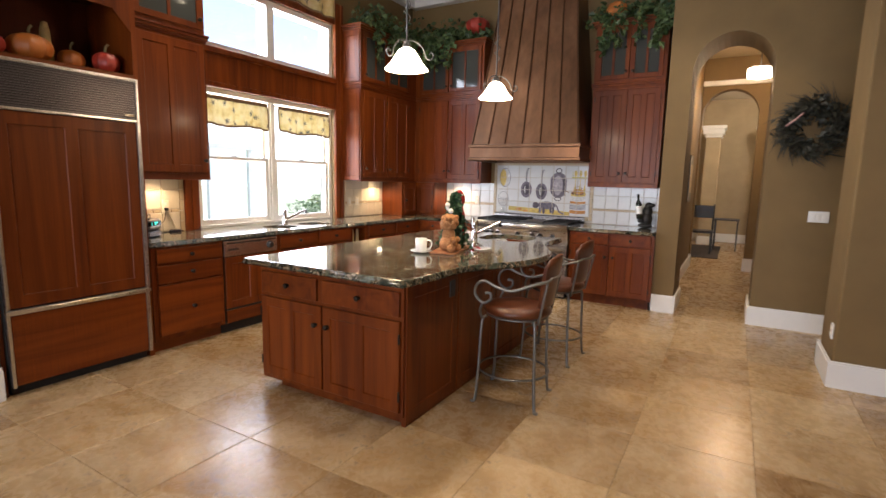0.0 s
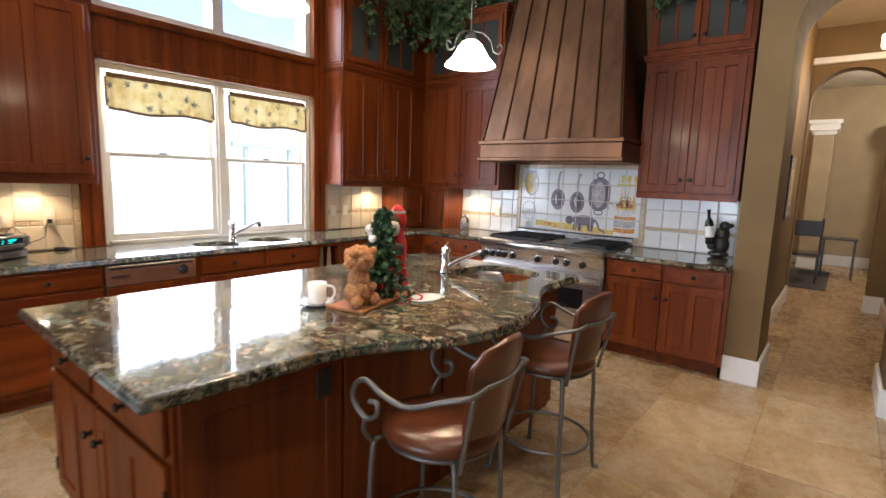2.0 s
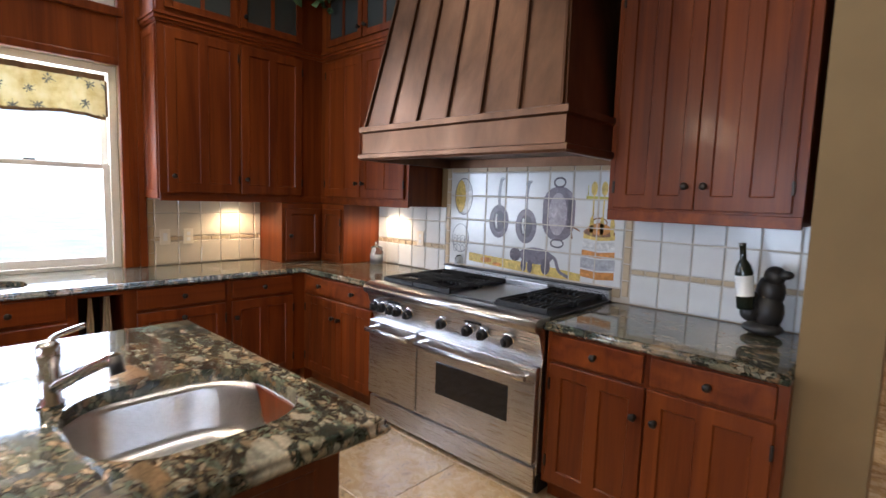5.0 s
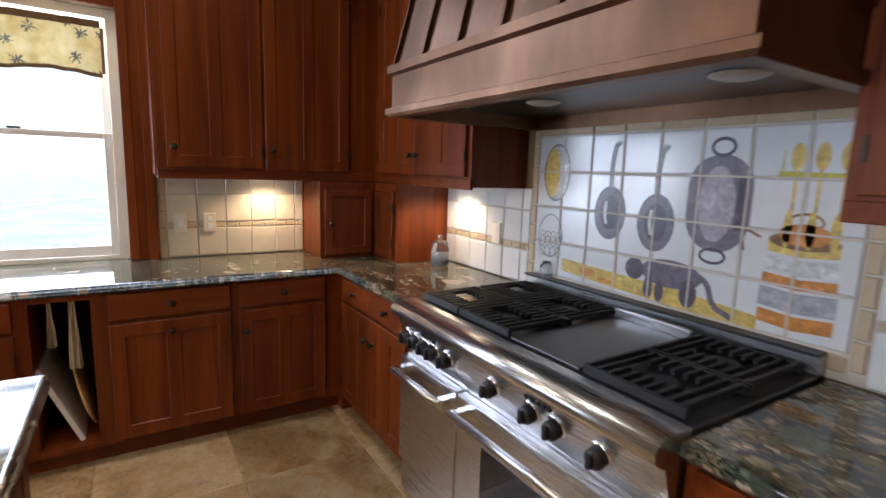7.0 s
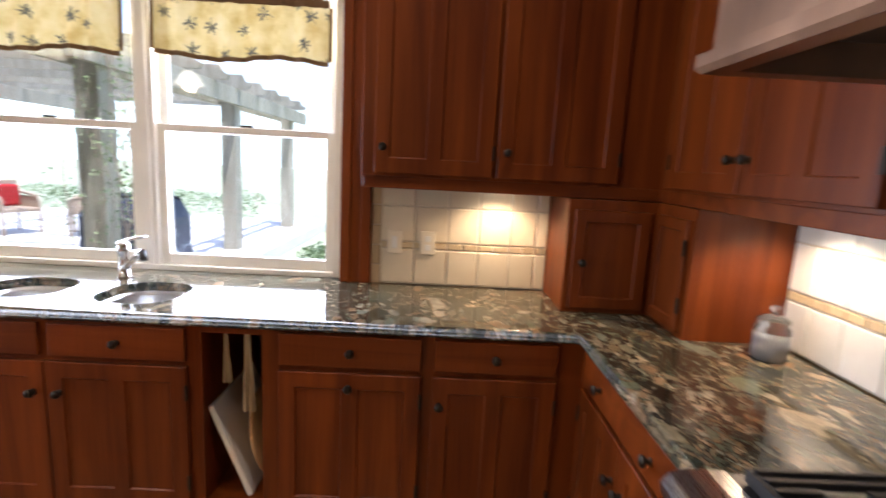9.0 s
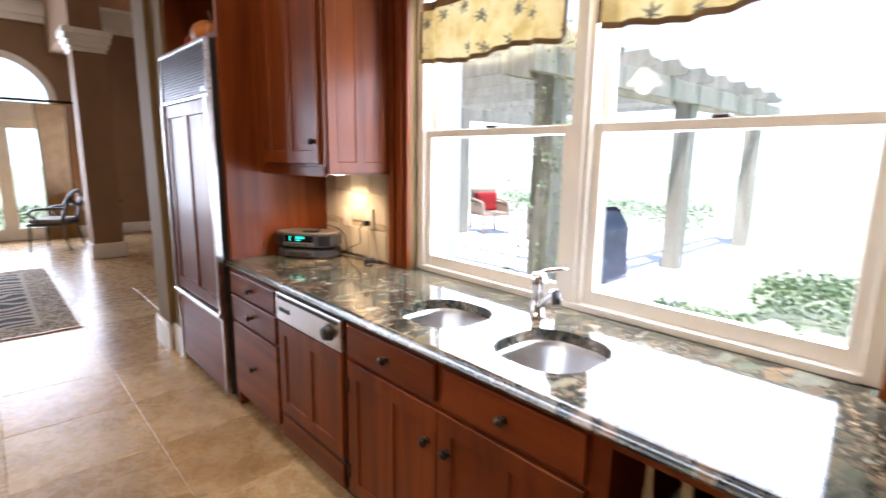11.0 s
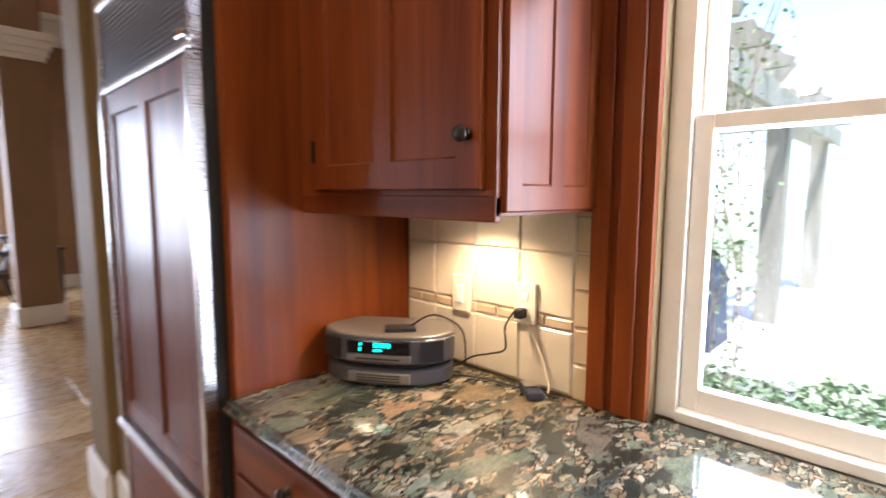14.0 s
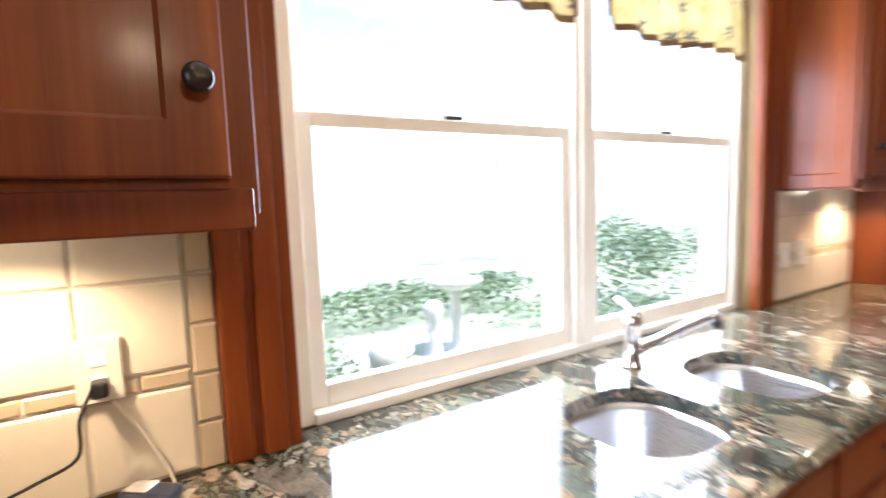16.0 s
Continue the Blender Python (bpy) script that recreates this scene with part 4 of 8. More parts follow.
# ---- refrigerator ----
def refrigerator():
    t = thing("refrigerator", (-4.0, 1.525, 0), "tall built-in refrigerator with cherry panels and steel trim", "refrigerator")
    m = face_at("+x", -3.69, 0)
    part("body", turned(box(1.075, 1.975, 0.0, 0.66, 0.06, 2.135), m), BLACK, t)
    part("toe_grille", turned(box(1.09, 1.965, 0.05, 0.6, 0, 0.06), m), BLACK, t)
    g = part("grille_back", turned(box(1.09, 1.96, -0.012, 0, 1.845, 2.125), m), BLACK, t)
    for i in range(17):
        z = 1.853 + i * 0.016
        b = bmesh.new()
        bx(b, 1.095, 1.955, -0.024, -0.010, z, z + 0.009)
        part("slat", turned(b, m), GRILLE, g, "dark grille slat")
    b = bmesh.new()
    for u0, u1, v0, v1 in ((1.075, 1.975, 2.12, 2.14), (1.075, 1.975, 1.828, 1.846), (1.075, 1.092, 1.846, 2.12), (1.958, 1.975, 1.846, 2.12)):
        bx(b, u0, u1, -0.03, 0, v0, v1, 0.003)
    part("grille_frame", turned(b, m), STEEL, t, "bright steel frame")
    part("badge", turned(box(1.87, 1.935, -0.03, -0.022, 1.865, 1.885, 0.002), m), CHROME, t)
    d = part("upper_door", turned(shaker_bm(1.10, 1.945, 0.588, 1.82, 1, 0.024, 0.075), m), CHERRY, t, "panelled cherry door")
    for u0, u1 in ((1.078, 1.098), (1.947, 1.973)):
        part("door_trim", turned(box(u0, u1, -0.04, 0, 0.58, 1.825, 0.004), m), STEEL, d, "steel edge pull")
    d = part("freezer_drawer", turned(box(1.10, 1.945, -0.022, 0, 0.075, 0.54, 0.003), m), CHERRY_SIDE, t, "cherry drawer front")
    part("drawer_pull", turned(box(1.075, 1.975, -0.05, 0, 0.545, 0.577, 0.008), m), STEEL, d, "long steel pull")
    for u0, u1 in ((1.078, 1.098), (1.947, 1.973)):
        part("drawer_trim", turned(box(u0, u1, -0.03, 0, 0.065, 0.545, 0.003), m), STEEL, d)


GRILLE = mat("dark_grille_metal", (0.11, 0.10, 0.11), 0.35, 0.8)
refrigerator()


def fridge_surround():
    t = thing("refrigerator_housing", (-4.05, 1.5, 0), "tall cherry housing with a display niche over the refrigerator", "cabinet")
    part("side_panel", box(XW + 0.005, -3.72, 1.98, 2.018, 0, 3.32, 0.002), CHERRY, t)
    part("side_panel", box(XW + 0.005, -3.72, 1.045, 1.07, 0, 3.32, 0.002), CHERRY, t)
    part("niche_back", box(XW + 0.01, XW + 0.03, 1.07, 1.98, 2.16, 2.75), CHERRY_SHADED, t)
    part("niche_floor", box(XW + 0.03, -3.72, 1.07, 1.98, 2.145, 2.175), CHERRY_SIDE, t)
    bm = bmesh.new()
    bx(bm, -3.74, -3.72, 1.07, 1.98, 2.62, 3.32)
    for ya, s in ((1.07, 1), (1.98, -1)):
        lo = [(-3.74, ya, 2.62), (-3.74, ya + s * 0.12, 2.62), (-3.74, ya, 2.48)]
        vs = [bm.verts.new(p) for p in lo] + [bm.verts.new((p[0] + 0.02, p[1], p[2])) for p in lo]
        bm.faces.new(vs[:3])
        bm.faces.new(vs[3:])
        for i in range(3):
            j = (i + 1) % 3
            bm.faces.new((vs[i], vs[j], vs[3 + j], vs[3 + i]))
    part("arched_rail", bm, CHERRY, t)
    part("niche_ceiling", box(XW + 0.03, -3.74, 1.07, 1.98, 2.75, 2.77), CHERRY, t)
    part("crown", turned(cornice_bm(1.045, 2.018, 0.6, 3.32, (False, False), 0.05), face_at("+x", -3.72, 0)), CHERRY_SIDE, t)


# Cherry for the niche back, its light tone lowered to hold the recess's shade.
CHERRY_SHADED = wood("cherry_wood_niche_shaded", (0.10, 0.02, 0.008), (0.16, 0.036, 0.012))
fridge_surround()


# ---- range and hood ----
def range_cooker():
    x0, x1, yf, yb = -2.82, -1.51, 5.86, 6.60
    t = thing("range_cooker", ((x0 + x1) / 2, 6.2, 0), "wide stainless steel professional range with two ovens", "range")
    m = face_at("-y", 0, yf)
    part("body", box(x0 + 0.005, x1 - 0.005, yf + 0.02, yb, 0.12, 0.90), STEEL, t)
    part("kickplate", box(x0 + 0.02, x1 - 0.02, yf + 0.06, yb, 0.0, 0.12), BLACK, t)
    part("lower_panel", turned(box(x0 + 0.01, x1 - 0.01, -0.005, 0.02, 0.03, 0.165, 0.004), m), STEEL, t)
    bm = bmesh.new()
    prof = [(0.02, 0.93), (-0.02, 0.932), (-0.055, 0.922), (-0.072, 0.90), (-0.066, 0.872), (-0.045, 0.858), (-0.03, 0.852), (0.02, 0.70), (0.06, 0.70), (0.06, 0.93)]
    lo = [bm.verts.new((x0, y, z)) for y, z in prof]
    hi = [bm.verts.new((x1, y, z)) for y, z in prof]
    bm.faces.new(lo)
    bm.faces.new(list(reversed(hi)))
    for i in range(len(prof)):
        j = (i + 1) % len(prof)
        f = bm.faces.new((lo[i], hi[i], hi[j], lo[j]))
        f.smooth = i < 5
    c = part("control_panel", turned(bm, m), STEEL, t, "rounded brushed steel control panel")
    slope = 17
    for i, u in enumerate((-2.755, -2.68, -2.60, -2.535, -2.44, -2.16, -1.965, -1.86, -1.70)):
        b = bmesh.new()
        lathe(b, [(0, 0), (0.038, 0), (0.038, 0.006), (0.033, 0.012), (0.031, 0.012)], 20, pose(u, -0.005, 0.785, 90 + slope, 0, 0))
        k = part("bezel", turned(b, m), CHROME, c, "chrome bezel")
        b = bmesh.new()
        lathe(b, [(0.030, 0.01), (0.029, 0.035), (0.026, 0.042), (0, 0.042)], 20, pose(u, -0.005, 0.785, 90 + slope, 0, 0))
        bx(b, u - 0.008, u + 0.008, -0.062, -0.04, 0.755, 0.80, 0.003)
        part("control_knob", turned(b, m), RUBBER, c, "black control knob")
    for u in (-2.62, -1.98):
        b = bmesh.new()
        for i in range(5):
            bx(b, u + i * 0.024, u + i * 0.024 + 0.016, -0.0335, -0.024, 0.826, 0.838, 0.002)
        part("vent", turned(b, m), BLACK, c)
    for u0, u1, window in ((x0 + 0.01, -2.36, False), (-2.35, x1 - 0.01, True)):
        d = part("oven_door", turned(box(u0, u1, -0.022, 0.02, 0.19, 0.685, 0.006), m), STEEL, t, "steel oven door")
        if window:
            part("oven_window", turned(box(u0 + 0.16, u1 - 0.16, -0.025, -0.02, 0.36, 0.55, 0.002), m), DARKGLASS, d, "black oven glass")
        b = bmesh.new()
        tube(b, [(u0 + 0.03, -0.075, 0.632), (u1 - 0.03, -0.075, 0.632)], 0.015, 12)
        h = part("handle", turned(b, m), STEEL, d, "round steel bar handle")
        for u in (u0 + 0.05, u1 - 0.05):
            part("bracket", turned(box(u - 0.018, u + 0.018, -0.07, -0.02, 0.618, 0.646, 0.004), m), CHROME, d)
    part("cooktop", box(x0, x1, yf + 0.055, yb, 0.90, 0.925, 0.003), STEEL_DARK, t)
    part("griddle", box(-2.185, -1.875, yf + 0.08, yb - 0.12, 0.925, 0.938, 0.004), GRIDDLE, t, "flat steel griddle plate")
    part("griddle_back", box(-2.19, -1.87, yb - 0.12, yb - 0.1, 0.925, 0.975, 0.004), STEEL, t)
    part("backguard", box(x0, x1, yb - 0.035, yb, 0.925, 0.985, 0.004), STEEL, t)
    part("backguard_cap", box(x0, x1, yb - 0.05, yb + 0.005, 0.985, 0.995, 0.002), RUBBER, t)
    for g0, g1 in ((x0 + 0.03, -2.52), (-2.51, -2.2), (-1.86, x1 - 0.03)):
        for h0, h1 in ((yf + 0.08, 6.225), (6.235, yb - 0.06)):
            b = bmesh.new()
            n = 9
            for i in range(n):
                u = g0 + 0.012 + (g1 - g0 - 0.024) * i / (n - 1)
                gap = 0.045 if 2 <= i <= 6 else 0.0
                mid_y = (h0 + h1) / 2
                bx(b, u - 0.0055, u + 0.0055, h0 + 0.01, mid_y - gap, 0.945, 0.962)
                bx(b, u - 0.0055, u + 0.0055, mid_y + gap, h1 - 0.01, 0.945, 0.962)
            for y in (h0 + 0.008, h1 - 0.008):
                bx(b, g0, g1, y - 0.008, y + 0.008, 0.930, 0.956)
            part("grate", b, CASTIRON, t, "black cast iron grate")
            b = bmesh.new()
            lathe(b, [(0, 0.925), (0.055, 0.925), (0.055, 0.933), (0.04, 0.944), (0, 0.944)], 20, pose((g0 + g1) / 2, (h0 + h1) / 2, 0))
            part("burner", b, BRASS if g0 < -2.6 and h0 < 6 else CASTIRON, t)


STEEL_DARK = mat("dark_cooktop_enamel", (0.014, 0.014, 0.015), 0.3)
GRIDDLE = mat("seasoned_griddle", (0.085, 0.08, 0.078), 0.34, 0.9)
BRASS = mat("burner_brass", (0.55, 0.42, 0.24), 0.35, 1.0)
range_cooker()


def copper_hood():
    t = thing("range_hood", (-2.13, 6.2, 1.71), "tapering aged copper range hood with standing seams", "range hood")
    zb = 1.712
    zl = zb + 0.06
    bm = bmesh.new()
    xs0, xs1 = -2.878, -1.402
    lo = [(xs0, 5.79), (xs1, 5.79), (xs1, 6.61), (xs0, 6.61)]

    def ring(d, z):
        return [(xs0 - d, 5.79 - d, z), (xs1 + d, 5.79 - d, z), (xs1 + d, 6.61, z), (xs0 - d, 6.61, z)]

    def inner(d, z):
        return [(xs0 + d, 5.79 + d, z), (xs1 - d, 5.79 + d, z), (xs1 - d, 6.60, z), (xs0 + d, 6.60, z)]
    loft(bm, [inner(0.05, zb + 0.075), inner(0.045, zb), ring(0.0, zb), ring(0.008, zb + 0.012), ring(0.008, zb + 0.035), ring(-0.012, zb + 0.042), ring(-0.012, zb + 0.165), ring(0.004, zb + 0.175), ring(0.006, zb + 0.205), ring(-0.02, zb + 0.212)])
    part("base_band", bm, COPPER, t, "moulded copper band")
    z0, z1 = zb + 0.21, CEILING - 0.01
    a = [(xs0 + 0.02, 5.81), (xs1 - 0.02, 5.81)]
    bt = [(-2.66, 6.22), (-1.66, 6.22)]
    curve = lambda s: 1 - (1 - s) ** 1.25
    loops = []
    for i in range(13):
        s = i / 12
        k = curve(s)
        z = z0 + (z1 - z0) * s
        p = [(a[0][0] + (bt[0][0] - a[0][0]) * k, a[0][1] + (bt[0][1] - a[0][1]) * k), (a[1][0] + (bt[1][0] - a[1][0]) * k, a[1][1] + (bt[1][1] - a[1][1]) * k)]
        loops.append([(p[0][0], p[0][1], z), (p[1][0], p[1][1], z), (p[1][0], 6.61, z), (p[0][0], 6.61, z)])
    bm = bmesh.new()
    loft(bm, loops)
    part("canopy", bm, COPPER, t, "tapered copper canopy")
    for j in range(7):
        f = j / 6
        for side in (0,):
            bm = bmesh.new()
            pts = []
            rows = []
            for lp in loops:
                A, B = Vector(lp[0]), Vector(lp[1])
                p = A.lerp(B, 0.012 + f * 0.976)
                w = 0.009
                rows.append([bm.verts.new((p.x - w, p.y + 0.002, p.z)), bm.verts.new((p.x - w * 0.7, p.y - 0.016, p.z)), bm.verts.new((p.x + w * 0.7, p.y - 0.016, p.z)), bm.verts.new((p.x + w, p.y + 0.002, p.z))])
            for r0, r1 in zip(rows, rows[1:]):
                for q in range(3):
                    bm.faces.new((r0[q], r0[q + 1], r1[q + 1], r1[q]))
            part("seam", bm, COPPER_DARK, t)
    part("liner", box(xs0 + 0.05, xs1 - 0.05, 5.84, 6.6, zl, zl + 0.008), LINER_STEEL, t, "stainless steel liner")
    for x, y, r in ((-2.40, 6.22, 0.065), (-1.66, 6.22, 0.075)):
        b = bmesh.new()
        lathe(b, [(0, -0.016), (r * 0.6, -0.014), (r, -0.004), (r, 0.0), (0, 0.0)], 24, pose(x, y, zl))
        part("lamp_lens", b, LENS, t, "frosted white lamp lens")
    for x, y, r in ((-2.72, 6.05, 0.035), (-2.45, 6.02, 0.045), (-1.98, 6.0, 0.06)):
        b = bmesh.new()
        lathe(b, [(0, -0.004), (r * 0.55, -0.004), (r * 0.6, -0.014), (r, -0.012), (r * 1.05, 0.0), (0, 0.0)], 24, pose(x, y, zl))
        part("downlight", b, CHROME, t)
    b = bmesh.new()
    for i in range(3):
        bx(b, -2.33, -2.12, 6.02 + i * 0.022, 6.034 + i * 0.022, zl - 0.01, zl, 0.002)
    part("filter_grip", b, STEEL_DARK, t)


# Steel base colour darkened to hold the shade and dark reflections under the hood.
LINER_STEEL = mat("shaded_steel_liner", (0.075, 0.075, 0.075), 0.32, 1.0)
LENS = mat("frosted_lens", (0.6, 0.6, 0.57), 0.3)
COPPER_DARK = mat("dark_copper_seam", (0.11, 0.055, 0.03), 0.42, 1.0)
copper_hood()


# ---- pendants, hall lamp, cabinet lights ----
def pendant(x, y, z):
    t = thing("pendant_lamp", (x, y, z), "pendant lamp with a lit bell glass shade and scrolled iron", "lamp", "island pendants")
    b = bmesh.new()
    prof = [(0.145, z), (0.138, z + 0.012), (0.105, z + 0.045), (0.08, z + 0.09), (0.055, z + 0.125), (0.03, z + 0.14)]
    lathe(b, prof, 28, pose(x, y, 0))
    part("shade", b, SHADE_GLOW, t, "glowing alabaster bell shade")
    b = bmesh.new()
    tube(b, [(x, y, z + 0.13), (x, y, z + 0.32), (x + 0.003, y, CEILING - 0.03)], 0.006, 8)
    lathe(b, [(0, z + 0.19), (0.018, z + 0.185), (0.035, z + 0.145), (0.03, z + 0.135), (0, z + 0.135)], 14, pose(x, y, 0))
    part("stem", b, IRON, t)
    b = bmesh.new()
    lathe(b, [(0, CEILING - 0.035), (0.05, CEILING - 0.03), (0.06, CEILING - 0.002), (0, CEILING - 0.002)], 18, pose(x, y, 0))
    part("canopy", b, IRON, t)
    for a in (20, 140, 260):
        c, s = math.cos(radians(a)), math.sin(radians(a))
        pts = [(0.015, 0.19), (0.07, 0.175), (0.115, 0.13), (0.135, 0.075), (0.165, 0.06), (0.185, 0.085), (0.17, 0.11), (0.155, 0.095)]
        b = bmesh.new()
        tube(b, smooth_path([(x + r * c, y + r * s, z + q) for r, q in pts], 4), 0.0045, 6)
        part("scroll", b, IRON, t)
    b = bmesh.new()
    tube(b, [(x + 0.022 * math.sin(k * 0.6), y + 0.022 * math.cos(k * 0.6), z + 0.32 + k * 0.008) for k in range(26)], 0.003, 6)
    part("twisted_cord", b, IRON, t)
    point_lamp("pendant_bulb", (x, y, z - 0.03), 7, WARM, 0.05)


pendant(-1.77, 2.72, 2.19)
pendant(-1.66, 3.93, 2.17)


def puck(x, y, z, power=5.0):
    b = bmesh.new()
    lathe(b, [(0, z - 0.012), (0.03, z - 0.012), (0.035, z), (0, z)], 16, pose(x, y, 0))
    solid("cabinet_light", b, PUCK_GLOW, "small warm puck light under the wall cabinet", "lamp", "cabinet lights")
    spot_lamp("puck_bulb", (x, y, z - 0.02), power, (1.0, 0.70, 0.38), 150)


puck(-4.20, 2.42, 1.418, 3.9)
puck(-4.20, 5.60, 1.418, 5.2)
puck(-3.42, 6.46, 1.418, 5.6)


def hall_lamp():
    x, y, z = 0.37, 8.5, 3.0
    t = thing("hall_lamp", (x, y, z), "round drum ceiling lamp with a lit cream shade", "lamp")
    b = bmesh.new()
    lathe(b, [(0, z), (0.15, z + 0.005), (0.16, z + 0.02), (0.16, z + 0.13), (0.15, z + 0.14), (0, z + 0.14)], 24, pose(x, y, 0))
    part("shade", b, SHADE_GLOW, t)
    b = bmesh.new()
    tube(b, [(x, y, z + 0.14), (x, y, 3.6)], 0.008, 8)
    part("rod", b, BRONZE, t)
    for q in (z + 0.01, z + 0.13):
        b = bmesh.new()
        tube(b, [(x + 0.163 * math.cos(k * math.pi / 12), y + 0.163 * math.sin(k * math.pi / 12), q) for k in range(24)], 0.005, 6, True)
        part("ring", b, BRONZE, t)
    point_lamp("hall_bulb", (x, y, z - 0.12), 20, WARM, 0.08)


hall_lamp()


def downlight(x, y, power=37):
    """A recessed can in the kitchen ceiling."""
    z = CEILING
    t = thing("recessed_downlight", (x, y, z), "round recessed ceiling downlight with a warm lens", "lamp", "kitchen downlights")
    b = bmesh.new()
    lathe(b, [(0.055, z - 0.004), (0.085, z - 0.006), (0.09, z - 0.001), (0.055, z - 0.001)], 20, pose(x, y, 0))
    part("trim_ring", b, WHITE, t)
    b = bmesh.new()
    lathe(b, [(0, z - 0.003), (0.055, z - 0.003)], 20, pose(x, y, 0))
    part("lens", b, PUCK_GLOW, t)
    spot_lamp("downlight_bulb", (x, y, z - 0.03), power, (1.0, 0.85, 0.62), 95)


for x_, y_ in ((-0.35, 1.0), (-0.25, 3.0), (-0.25, 4.9), (-3.05, 2.6), (-3.05, 4.9)):
    downlight(x_, y_)


# ---- bar stools ----
def stool(x, y, turn=0):
    """Built facing -x round the origin, then set in place."""
    t = thing("bar_stool", (0, 0, 0), "wrought iron bar stool with leather seat and back", "stool", "bar stools")
    zs = 0.60
    corners = [(-0.19, -0.18), (-0.19, 0.18), (0.19, -0.18), (0.19, 0.18)]
    for cx, cy in corners:
        b = bmesh.new()
        pts = [(cx * 1.12, cy * 1.12, 0.0), (cx * 1.05, cy * 1.05, 0.03), (cx * 0.98, cy * 0.98, 0.25), (cx * 0.93, cy * 0.93, zs - 0.06), (cx * 0.8, cy * 0.8, zs - 0.02)]
        tube(b, smooth_path(pts, 3), 0.0105, 8)
        lathe(b, [(0, 0), (0.018, 0), (0.018, 0.008), (0.01, 0.012), (0, 0.012)], 10, pose(cx * 1.12, cy * 1.12, 0))
        part("leg", b, IRON, t)
    b = bmesh.new()
    tube(b, [(0.235 * math.cos(k * math.pi / 16), 0.225 * math.sin(k * math.pi / 16), 0.20) for k in range(32)], 0.008, 8, True)
    part("foot_ring", b, IRON, t)
    b = bmesh.new()
    tube(b, [(0.2 * math.cos(k * math.pi / 16), 0.2 * math.sin(k * math.pi / 16), zs - 0.015) for k in range(32)], 0.009, 8, True)
    part("seat_ring", b, IRON, t)
    b = bmesh.new()
    lathe(b, [(0, zs - 0.01), (0.2, zs - 0.01), (0.225, zs + 0.012), (0.22, zs + 0.04), (0.16, zs + 0.058), (0, zs + 0.062)], 30)
    part("seat", b, LEATHER, t, "round brown leather seat")
    # curved back panel
    b = bmesh.new()
    n, rows = 12, []
    for k in range(9):
        s = k / 8
        z = zs + 0.07 + 0.34 * s
        half = 0.19 - 0.05 * (1 - s) if s < 0.8 else 0.19 - 0.07 * ((s - 0.8) / 0.2) ** 2
        row = []
        for i in range(n + 1):
            v = -1 + 2 * i / n
            xx = 0.215 + 0.05 * s - 0.045 * v * v
            zz = z - (0.03 * v * v * s)
            row.append(b.verts.new((xx, v * half, zz)))
        rows.append(row)
    for r0, r1 in zip(rows, rows[1:]):
        for i in range(n):
            f = b.faces.new((r0[i], r0[i + 1], r1[i + 1], r1[i]))
            f.smooth = True
    o = part("backrest", b, LEATHER, t, "curved glossy brown leather back")
    md = o.modifiers.new("thick", "SOLIDIFY")
    md.thickness, md.offset = 0.03, 0
    bv = o.modifiers.new("round", "BEVEL")
    bv.width, bv.segments = 0.01, 3
    for sg in (-1, 1):
        b = bmesh.new()
        tube(b, smooth_path([(0.18, sg * 0.17, zs - 0.03), (0.21, sg * 0.185, zs + 0.12), (0.235, sg * 0.19, zs + 0.26)], 4), 0.009, 8)
        part("back_post", b, IRON, t)
        b = bmesh.new()
        pts = [(0.245, sg * 0.14, zs + 0.27), (0.235, sg * 0.205, zs + 0.26), (0.15, sg * 0.245, zs + 0.235), (0.03, sg * 0.26, zs + 0.19), (-0.07, sg * 0.262, zs + 0.205), (-0.15, sg * 0.255, zs + 0.235),
               (-0.205, sg * 0.25, zs + 0.205), (-0.215, sg * 0.245, zs + 0.14), (-0.165, sg * 0.24, zs + 0.09), (-0.115, sg * 0.24, zs + 0.115), (-0.115, sg * 0.24, zs + 0.155), (-0.15, sg * 0.24, zs + 0.155)]
        tube(b, smooth_path(pts, 5), 0.0095, 8)
        part("arm", b, IRON, t, "scrolled iron arm")
        b = bmesh.new()
        tube(b, smooth_path([(-0.165, sg * 0.24, zs + 0.09), (-0.19, sg * 0.22, zs + 0.03), (-0.185, sg * 0.18, zs - 0.03)], 4), 0.009, 8)
        part("arm_support", b, IRON, t)
    b = bmesh.new()
    tube(b, smooth_path([(0.245, -0.14, zs + 0.27), (0.262, 0, zs + 0.265), (0.245, 0.14, zs + 0.27)], 5), 0.009, 8)
    part("back_rail", b, IRON, t)
    for c in t.children:
        if c.name.split(".")[0] in ("arm", "arm_support", "back_post", "backrest", "back_rail", "seat", "seat_ring"):
            c.data.transform(Matrix.Translation((0.015, 0, 0)))
    t.matrix_basis = pose(x, y, 0, 0, 0, turn)
    return t


def make_leather():
    m = mat("brown_leather", (0.10, 0.033, 0.013), 0.3, 0, 0.1)
    a = noise_tex(m, coords(m), 8, 4)
    f = noise_tex(m, coords(m), 160, 3)
    set_color(m, ramp(m, a, [(0.3, (0.055, 0.015, 0.006)), (0.7, (0.13, 0.038, 0.012))]))
    bump(m, f, 0.1, 0.002)
    return m


LEATHER = make_leather()
s_ = stool(-0.98, 2.895, 6)
copy_thing(s_, pose(-1.01, 3.84, 0, 0, 0, -3))


